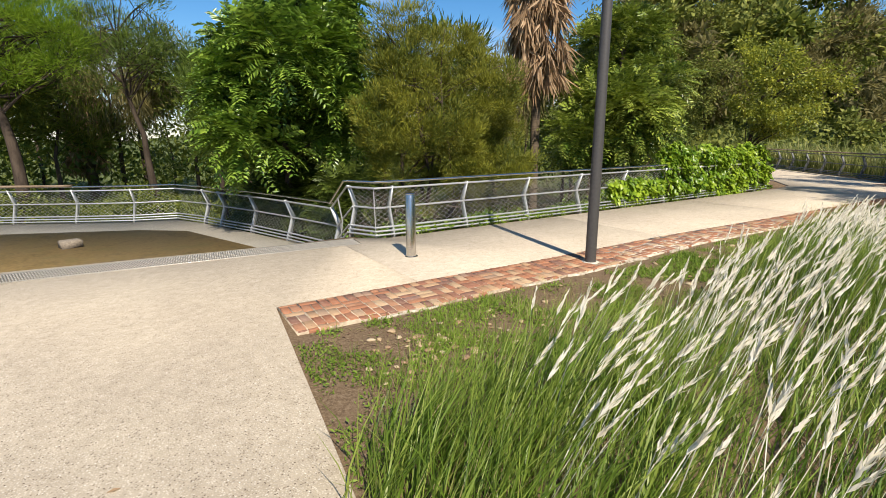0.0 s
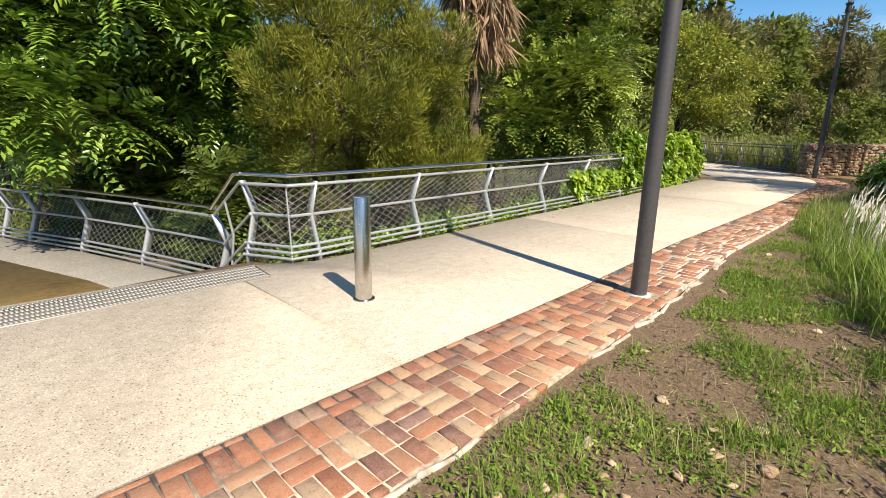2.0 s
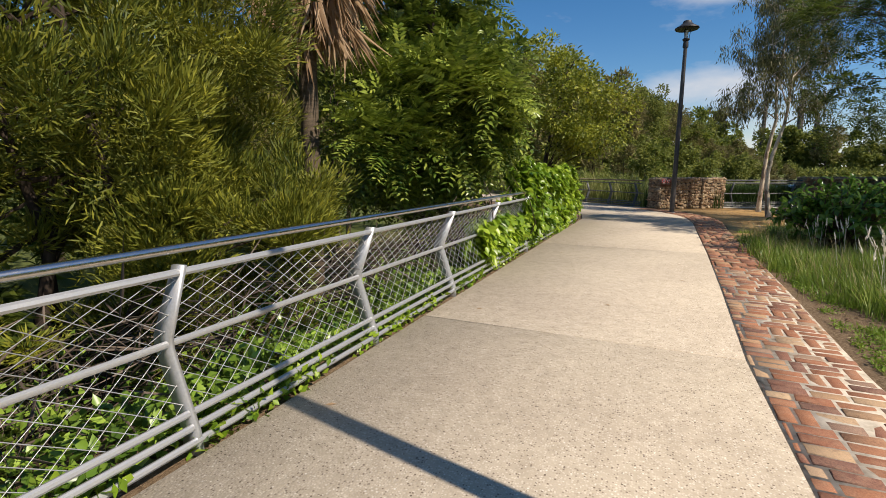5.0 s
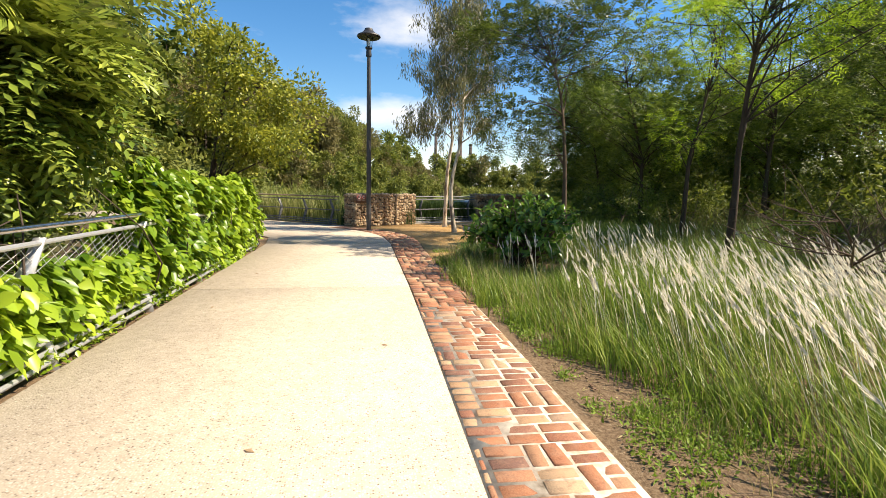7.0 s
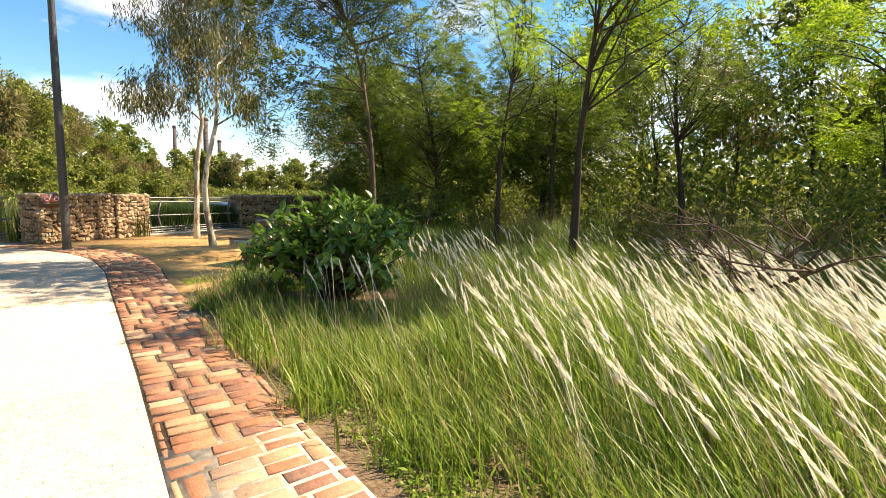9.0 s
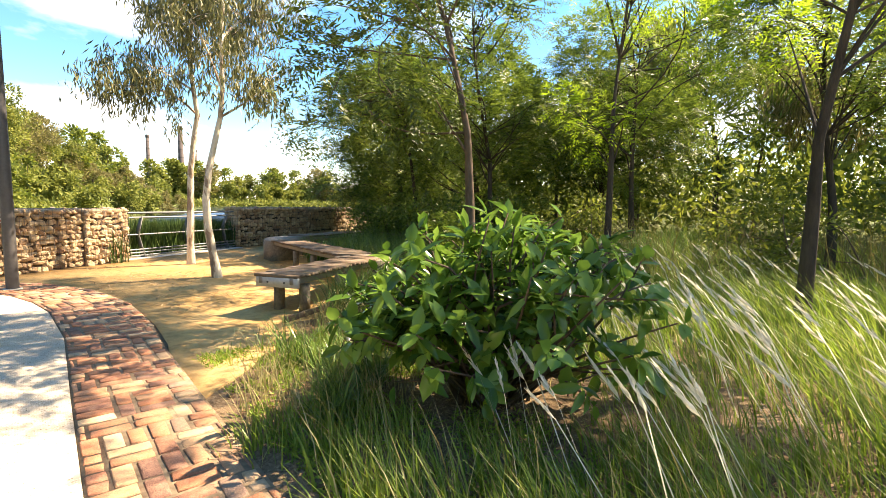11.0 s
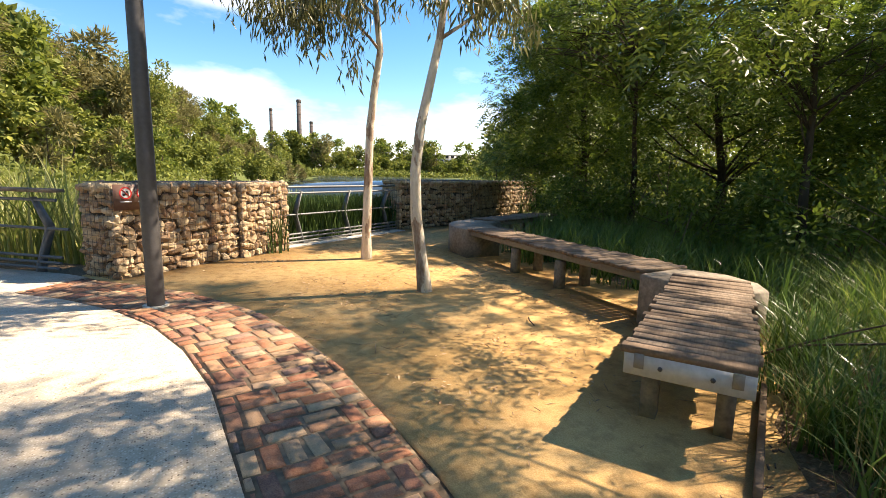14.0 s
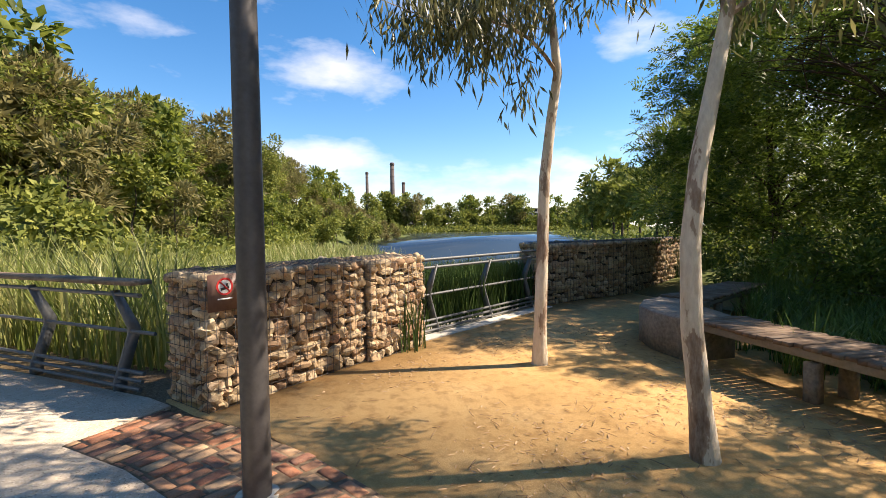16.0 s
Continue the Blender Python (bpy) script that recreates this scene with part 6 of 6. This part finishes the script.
def litter_ground(a, b):
    """The half-bare strip between the big shrub, the bricks and the bench."""
    return (b < np.interp(a, [9.6, 10.6, 11.4, 12.1, 12.6, 13.2], [2.1, 2.15, 1.4, 0.75, 0.1, -1.0])) & (np.hypot(a - 9.3, b - 0.7) > 0.9)


x, y = scatter(rg, 330, 9.7, 13.1, -1.75, 2.15, lambda a, b: litter_ground(a, b) & (np.sin(a * 3.1 + 1.7 * b) + np.sin(b * 4.3 - a) > -0.9 + 0.9 * (b > 0.2)))
x, y = tufts(rg, x, y, 46, 0.065)
v, f, sz, tips = blades(x, y, ground_z(x, y) - 0.01, rg.uniform(0.22, 0.78, len(x)) * np.where(y > 0.4, 0.68, 1.0), rg.uniform(0.007, 0.015, len(x)), rg, (-0.05, 0.08), 1.2, 4)
stuff("strappy_grass", (v, f, sz), L_STRAP, "separate arching grass tufts beside the bench", "grass")
x, y = scatter(rg, 64, 9.7, 13.0, -1.2, 2.1, litter_ground)
x, y = tufts(rg, x, y, 26, 0.07)
v, f, sz, tips = blades(x, y, ground_z(x, y) - 0.01, rg.uniform(0.2, 0.55, len(x)), rg.uniform(0.004, 0.009, len(x)), rg, (0, 0.05), 1.2)
stuff("dry_grass", (v, f, sz), L_DRYGRASS, "straw-coloured dying tufts beside the bench", "grass")
x, y = scatter(rg, 9000, 9.6, 13.2, -1.8, 2.15, litter_ground)
n = len(x)
aw = rg.uniform(0, 2 * math.pi, n)
stuff("leaf_litter", leaf_faces(np.stack((x, y, ground_z(x, y) + 0.005 + 0.02 * rg.random(n)), 1), np.stack((np.cos(aw), np.sin(aw), 0.2 * rg.normal(size=n)), 1), np.stack((0.5 * rg.normal(size=n), 0.5 * rg.normal(size=n), np.ones(n)), 1), rg.uniform(0.03, 0.10, n), rg.uniform(0.006, 0.02, n)), L_LITTER, "reddish brown fallen leaves round the shrub", "litter")
x, y = scatter(rg, 7000, -4.5, 9.6, 0.5, 2.4, lambda a, b: (b < np.interp(a, [-4.6, 0, 2.4, 5, 10], [2.38, 2.2, 2.36, 2.26, 2.1])) & (a > -4.5))
n = len(x)
aw = rg.uniform(0, 2 * math.pi, n)
stuff("leaf_litter", leaf_faces(np.stack((x, y, ground_z(x, y) + 0.004 + 0.012 * rg.random(n)), 1), np.stack((np.cos(aw), np.sin(aw), 0.2 * rg.normal(size=n)), 1), np.stack((0.5 * rg.normal(size=n), 0.5 * rg.normal(size=n), np.ones(n)), 1), rg.uniform(0.02, 0.09, n), rg.uniform(0.003, 0.010, n)), L_DRYGRASS, "straw and dry leaf bits on the soil strip", "litter")

# scrub on the bank, beyond the lake and under the southern woods
rg2 = np.random.default_rng(110)


def scrub(n, x0, x1, y0, y1, tall, leaf, keep, material, label):
    x, y = scatter(rg2, n, x0, x1, y0, y1, keep)
    hh = tall * (0.35 + 0.65 * (0.5 + 0.5 * np.sin(x * 0.8 + 1.1 * np.sin(y * 0.5)) * np.cos(y * 0.7 + 0.9 * np.sin(x * 0.37)))) * rg2.random(len(x)) ** 0.6
    p = np.stack((x, y, ground_z(x, y) + hh), 1)
    return stuff("scrub", leaf_faces(p, rg2.normal(size=(len(x), 3)) + np.array((0, 0, 0.4)), rg2.normal(size=(len(x), 3)), leaf * rg2.uniform(0.6, 1.3, len(x)), leaf * 0.4 * np.ones(len(x))), material, label, "scrub")


scrub(42000, 28, 110, -4, 40, 2.2, 0.55, lambda x, y: (lake_depth(x, y) < -3) & (y > 9 - 0.22 * (x - 28)), L_FAR, "yellow-green scrub on the wooded bank")
scrub(16000, 36, 200, -130, -20, 2.0, 0.8, lambda x, y: (lake_depth(x, y) < -1) & (lake_depth(x, y) > -26), L_FAR, "green scrub along the far lake edge")
scrub(16000, 290, 345, -250, 20, 4.5, 2.2, lambda x, y: lake_depth(x, y) < -1, L_FAR, "green trees and scrub across the lake")
scrub(36000, -12, 34, -26, -7.5, 2.6, 0.26, lambda x, y: (y < -7.5 - 1.5 * np.sin(x * 0.7)) & (lake_depth(x, y) < -2), L_WOODS, "tangled green scrub beneath the southern trees")
scrub(26000, -32, 20, 16, 36, 3.6, 0.34, lambda x, y: y > 18 - 0.3 * x, L_WOODS, "dull green scrub behind the northern trees")

scrub(22000, -16, 46, -36, -17, 6.0, 0.5, lambda x, y: lake_depth(x, y) < -6, L_WOODS, "dense green thicket behind the southern woods")

n = 5200
bx, by = scatter(rg, n, 3.0, 15.0, -11.0, -3.2, lambda a, b: np.sin(a * 1.1 + b) + 0.6 * np.sin(b * 2.3) > -0.4)
v, f, sz, tips = blades(bx, by, ground_z(bx, by), rg.uniform(0.5, 1.5, len(bx)), rg.uniform(0.006, 0.014, len(bx)), rg, (0.1, 0), 0.9)
stuff("dead_stalks", (v, f, sz), L_BROWN, "dead brown stalks and twigs under the acacias", "twigs")


def fallen_branch(label, a, b, seed, count):
    """A bare dead bough lying in the grass with its twigs spread out."""
    rg = np.random.default_rng(seed)
    t = thing("fallen_branch", label, "branch", "dead boughs in the grass", at=(a[0], a[1], 0))
    main = Shape()
    pts = limb(main, a, b, 0.03, 0.008, rg, 0.15, 8, 6)
    part("bough", main, M_BARK_GREY, t, "", True)
    for k in range(count):
        tw = Shape()
        q = pts[1 + k % 6]
        e = q + Vector((rg.normal() * 0.45 + 0.3, rg.normal() * 0.5, abs(rg.normal()) * 0.25 + 0.05))
        mid = limb(tw, q, e, 0.012, 0.003, rg, 0.2, 5, 5)
        for _ in range(3):
            limb(tw, mid[rg.integers(1, 4)], e + Vector(rg.normal(size=3)) * 0.28, 0.005, 0.002, rg, 0.2, 4, 4)
        part("twig", tw, M_BARK_GREY, t)


fallen_branch("grey dead bough lying across the long grass", (6.3, -2.2, 0.35), (4.7, -0.7, 0.95), 301, 14)
fallen_branch("grey dead bough tangled in the long grass", (6.9, -3.4, 0.3), (5.1, -2.3, 1.15), 302, 16)
fallen_branch("thin dead bough propped in the long grass", (7.3, -3.9, 0.2), (6.2, -2.2, 1.2), 303, 12)

# reeds below the rails and round the near shore
rx, ry = scatter(rg, 120000, 18.6, 62, -26, 26, lambda a, b: (east_of_rail(a, b) > 0.75) & (ground_z(a, b) < -0.45) & (lake_depth(a, b) < 2.0) & (rg.random(len(a)) < 1.0 / (1 + 0.02 * (a - 18) ** 1.6)))
h = rg.uniform(1.2, 1.95, len(rx)) * (1 + 0.12 * np.sin(rx * 0.9) * np.cos(ry * 0.7)) + 0.35 * smoothstep(4.0, 6.5, ry - 0.10 * (rx - 20))
front = (ry < 4.4) & (ry > -9) & (rx < 30)
h = np.where(front, np.minimum(h, rg.uniform(1.45, 1.85, len(rx))), h)
nx2, ny2 = scatter(rg, 60000, 18.8, 32, -10, 16, lambda a, b: (east_of_rail(a, b) > 0.45) & (east_of_rail(a, b) < 3.6))
rx, ry = np.concatenate((rx, nx2)), np.concatenate((ry, ny2))
h = np.concatenate((h, np.where(ny2 < 4.4, rg.uniform(0.5, 0.96, len(nx2)) - np.maximum(ground_z(nx2, ny2), LAKE_Z - 0.1), rg.uniform(1.0, 1.95, len(nx2)) + ground_z(nx2, ny2) * -0.2)))
for sel, mat2, lab in (((ry < 4.3) & (rx < 27), L_RUSH, "dark green rushes behind the lakeside railing"), ((ry >= 4.3) | (rx >= 27), L_REED, "tall green and straw reeds along the lake edge")):
    a, c, hh = rx[sel], ry[sel], h[sel]
    v, f, sz, tips = blades(a, c, np.maximum(ground_z(a, c), LAKE_Z - 0.1), hh, rg.uniform(0.016, 0.04, len(a)) * (1 + 0.03 * (a - 18)), rg, (-0.05, 0.02), 0.75 if mat2 is L_REED else 0.4, 4)
    stuff("reeds", (v, f, sz), mat2, lab, "reeds")


# a thick rush bed close behind the lakeside railing
rs, ro = rg.uniform(-0.4, 3.9, 15000), 0.25 + 1.6 * rg.random(15000)
a, c = 20.3 + ld.x * rs - ld.y * ro, 1.35 + ld.y * rs + ld.x * ro
z0 = np.maximum(ground_z(a, c), LAKE_Z - 0.1)
v, f, sz, tips = blades(a, c, z0, rg.uniform(0.62, 1.02, len(a)) - z0, rg.uniform(0.014, 0.028, len(a)), rg, (-0.04, 0.02), 0.25)
stuff("rushes", (v, f, sz), L_RUSH, "dark green upright rushes close behind the railing", "rushes")


# ---- far things across the lake ----
def chimney(az, dist, top, half, label):
    x, y = 13.3 + dist * math.cos(radians(az)), 3.1 + dist * math.sin(radians(az))
    c = thing("chimney", label, "chimney", "old brickworks chimneys", at=(x, y, 0))
    part("shaft", Shape().lathe((x, y, 0), [(half * 1.5, 0), (half * 1.25, top * 0.35), (half, top * 0.97)], 12), M_CHIMNEY, c)
    part("crown_band", Shape().lathe((x, y, top * 0.955), [(half * 1.02, 0), (half * 1.18, 0.6), (half * 1.18, top * 0.03), (half * 0.9, top * 0.045)], 12), M_CHIMNEY, c)
    for k in range(9):
        part("iron_band", Shape().lathe((x, y, top * (0.1 + 0.1 * k)), [(half * (1.47 - 0.45 * (0.1 + 0.1 * k)), 0), (half * (1.47 - 0.45 * (0.1 + 0.1 * k)), 0.35)], 12), M_WIRE, c)


chimney(-9.91, 330, 41.0, 0.95, "thin dark brick chimney beyond the trees")
chimney(-12.9, 320, 46.0, 1.35, "tallest banded brick chimney beyond the lake")
chimney(-14.22, 325, 33.5, 1.1, "short dark brick chimney beyond the lake")
far_house = thing("apartment_building", "pale flat-roofed building behind far trees", "building", at=(290, -150, 0))
part("wall", Shape().box(pose(340, -190, 8, 0, 0, 60), 40, 16, 16), M_FARWALL, far_house)
part("roof", Shape().box(pose(340, -190, 16.4, 0, 0, 60), 42, 17, 0.8), M_KERB, far_house)
for fl in range(5):
    for k in range(9):
        part("window", Shape().box(pose(340, -190, 3 + 3 * fl, 0, 0, 60) @ pose(-17 + 4.2 * k, 8.02, 0), 2.4, 0.1, 1.8).box(pose(340, -190, 3 + 3 * fl, 0, 0, 60) @ pose(-17 + 4.2 * k, 8.1, -1.0), 2.8, 0.3, 0.15), M_INK, far_house)
jetty = thing("jetty", "low timber jetty on the far lake shore", "jetty", at=(150, -23, -1))
part("deck", Shape().box(pose(150, -24, -0.35, 0, 0, 80), 9, 3.0, 0.25), M_PLANK, jetty)
for k in range(5):
    part("pile", Shape().tube([(150 + 0.17 * (k * 2 - 4), -28 + 2 * k, -1.6), (150 + 0.17 * (k * 2 - 4), -28 + 2 * k, 0.5)], 0.12, 8), M_BARK_DARK, jetty)

# ---- brick band along the path ----
BAND = [(-4.62, 3.34)] + EDGE_R[1:]
cum = [0.0]
for p, q in zip(BAND, BAND[1:]):
    cum.append(cum[-1] + (Vector(q) - Vector(p)).length)


def on_band(s, w):
    """The place s metres along the path's edge and w metres out from it, and the heading there."""
    s = min(max(s, 0.0), cum[-1])
    x, y = np.interp(s, cum, [p[0] for p in BAND]), np.interp(s, cum, [p[1] for p in BAND])
    a, b = max(s - 0.35, 0), min(s + 0.35, cum[-1])
    dx = np.interp(b, cum, [p[0] for p in BAND]) - np.interp(a, cum, [p[0] for p in BAND])
    dy = np.interp(b, cum, [p[1] for p in BAND]) - np.interp(a, cum, [p[1] for p in BAND])
    n = math.hypot(dx, dy)
    dx, dy = dx / n, dy / n
    return x + dy * w, y - dx * w, math.degrees(math.atan2(dy, dx))


def band_width(s):
    return float(np.interp(s, [0, 1.5, 7, 13, 17.0, 18.2, 20.5, 23.5], [0.86, 0.88, 0.74, 0.70, 0.72, 0.80, 0.86, 0.72]))


brick_band = thing("brick_paving", "reclaimed red and tan brick band edging the path", "brick paving", kind="structure")
for b0, b1, bm in ((0.0, 4.6, M_TANJOINT), (4.61, 11.2, M_MORTAR), (11.21, cum[-1], M_DARKJOINT)):
    bed = [on_band(q, 0.004)[:2] for q in np.linspace(b0, b1, 40)] + [on_band(q, band_width(q))[:2] for q in np.linspace(b1, b0, 40)]
    part("bedding", Shape().prism(bed, -0.12, -0.002 if 4 < b0 < 6 else -0.006), bm, brick_band, "pale mortar bedding" if 4 < b0 < 6 else "brown sand bedding")
rg = np.random.default_rng(7)
U = 0.109
brick_meshes = {}


def worn_brick(shape, m, lx, ly):
    """A brick with its top at m, its corners knocked about."""
    shape.box(m @ pose(0, 0, -0.03), lx, ly, 0.06, 0.007)
    for i in range(len(shape.v) - 8, len(shape.v)):
        x, y, z = shape.v[i]
        shape.v[i] = (x + rg.uniform(-0.004, 0.004), y + rg.uniform(-0.004, 0.004), z + rg.uniform(-0.0025, 0.001))
    return shape


def brick_mesh(lx, ly):
    key = (round(lx, 2), round(ly, 2), int(rg.integers(5)))
    if key not in brick_meshes:
        brick_meshes[key] = worn_brick(Shape(), pose(0, 0, 0), key[0], key[1]).mesh("brick", M_BRICK)
    return brick_meshes[key]


joined, singles = Shape(), 0
def brick_cells():
    """Strips two bricks deep, each filled with pairs laid across or single bricks laid along, in no strict order."""
    for a in range(int(cum[-1] / (2 * U)) + 1):
        s, w = a * 2 * U, -U * float(rg.choice((0.0, 0.5, 1.0, 1.5)))
        while w < 1.0:
            if rg.random() < (0.72 if s < 12 else 0.6):
                yield s, s + U, w, w + 2 * U
                yield s + U, s + 2 * U, w, w + 2 * U
                w += 2 * U
            else:
                yield s, s + 2 * U, w, w + U
                w += U


for a, (s0, s1, w0, w1) in enumerate(brick_cells()):
    if s0 < cum[-1]:
        lim = band_width(s0) + 0.014 * math.sin(s0 * 9.7)
        s0, s1, w0, w1 = max(s0, 0.0), min(s1, cum[-1]), max(w0, 0.004), min(w1, lim)
        if s1 - s0 < 0.045 or w1 - w0 < 0.04:
            continue
        x, y, head = on_band((s0 + s1) / 2, (w0 + w1) / 2)
        if math.hypot(x + 0.18, y - 2.735) < 0.13 or math.hypot(x - 16.78, y - 3.34) < 0.13:
            continue
        m = pose(x, y, 0.003 + rg.uniform(-0.004, 0.004), rg.uniform(-1.1, 1.1), rg.uniform(-1.1, 1.1), head + rg.uniform(-2.2, 2.2))
        gap = 0.007 if s0 < 4.6 else (0.013 if s0 < 11.2 else 0.017)
        lx, ly = s1 - s0 - gap - rg.uniform(0.0, 0.009), w1 - w0 - gap - rg.uniform(0.0, 0.009)
        if singles < 300 and (s0 < 6.6 or 8 < s0 < 10.5):
            ob = part("brick", brick_mesh(lx, ly), None, brick_band)
            ob.matrix_basis = m
            singles += 1
        else:
            worn_brick(joined, m, lx, ly)
tagged(part("brick_field", joined, M_BRICK, brick_band), kind="stuff")
haunch = Shape()
s = 0.0
while s < 6.6:
    ln = rg.uniform(0.12, 0.34)
    if rg.random() < 0.4:
        x, y, head = on_band(s + ln / 2, band_width(s) + 0.022)
        haunch.box(pose(x, y, -0.03, rg.uniform(-8, 8), rg.uniform(-2, 2), head + rg.uniform(-9, 9)), ln, rg.uniform(0.02, 0.06), rg.uniform(0.03, 0.05), 0.012)
        for i in range(len(haunch.v) - 12, len(haunch.v)):
            haunch.v[i] = tuple(c + rg.uniform(-0.008, 0.008) for c in haunch.v[i])
    s += ln
part("edge_mortar", haunch, M_MORTAR, brick_band, "broken pale mortar edging")

# ---- litter on the paving and gravel ----
rg = np.random.default_rng(19)
n = 9000
gx, gy = rg.uniform(12.9, 20.2, n), rg.uniform(-1.2, 3.2, n)
drift = np.sin(gx * 2.3 + 0.8 * gy) + 0.7 * np.sin(gy * 3.9 - gx) + 0.8 * (gy < -0.2)
ok = (gy < np.interp(gx, [12.9, 14.4, 16.7, 18, 20.2], [1.7, 1.95, 2.6, 3.0, 3.0])) & (gx < 17.75 + 0.73 * (3.78 - gy)) & (drift > rg.uniform(-0.6, 1.9, n)) & (gy > 0.95 - 1.82 * (gx - 13.0))
gx, gy = gx[ok], gy[ok]
n = len(gx)
aw = rg.uniform(0, 2 * math.pi, n)
stuff("gravel_litter", leaf_faces(np.stack((gx, gy, -0.003 + 0.008 * rg.random(n)), 1), np.stack((np.cos(aw), np.sin(aw), 0.1 * rg.normal(size=n)), 1), np.stack((0.4 * rg.normal(size=n), 0.4 * rg.normal(size=n), np.ones(n)), 1), rg.uniform(0.025, 0.08, n), rg.uniform(0.006, 0.016, n)), L_DEADFROND, "fallen brown gum leaves strewn over the gravel", "litter")
bits = Shape()
rg = np.random.default_rng(9)
for i in range(420):
    x0, y0 = rg.uniform(12.8, 21.5), rg.uniform(-1.2, 3.0)
    if y0 > np.interp(x0, [12.8, 14.4, 16.7, 18], [2.0, 2.05, 2.7, 3.3]) or x0 > 19.5 - 0.7 * (y0 - 1.5):
        continue
    bits.tube([(x0, y0, 0.0), (x0 + rg.normal() * 0.06, y0 + rg.normal() * 0.06, 0.012)], rg.uniform(0.001, 0.0025), 4)
tagged(new("leaf_litter", bits.mesh("leaf_litter", M_MULCH)), "dry leaf litter and twigs on the gravel", "litter", kind="stuff")
for i, (x0, y0) in enumerate(((-6.1, 0.9), (2.9, 5.55), (3.6, 4.4), (6.7, 5.4), (8.9, 5.3), (5.2, 3.6), (14.6, 0.3), (0.6, 5.7))):
    l = thing("fallen_leaf", "curled dry brown leaf lying on the path" if x0 < 13 else "small dry stick lying on the gravel", "leaf" if x0 < 13 else "stick", "fallen leaves", at=(x0, y0, 0))
    if x0 < 13:
        v, f, sz = leaf_faces(np.array([[x0, y0, 0.004]]), np.array([[math.cos(i * 2.1), math.sin(i * 2.1), 0.05]]), np.array([[0, 0, 1.0]]), np.array([0.07]), np.array([0.03]), 0.2)
        part("blade", raw_mesh("blade", v, f, sz, L_DEADFROND), None, l)
    else:
        part("twig", Shape().tube([(x0, y0, 0.005), (x0 + 0.1, y0 - 0.03, 0.02), (x0 + 0.2, y0 - 0.1, 0.012)], 0.006, 6), M_BARK_DARK, l)
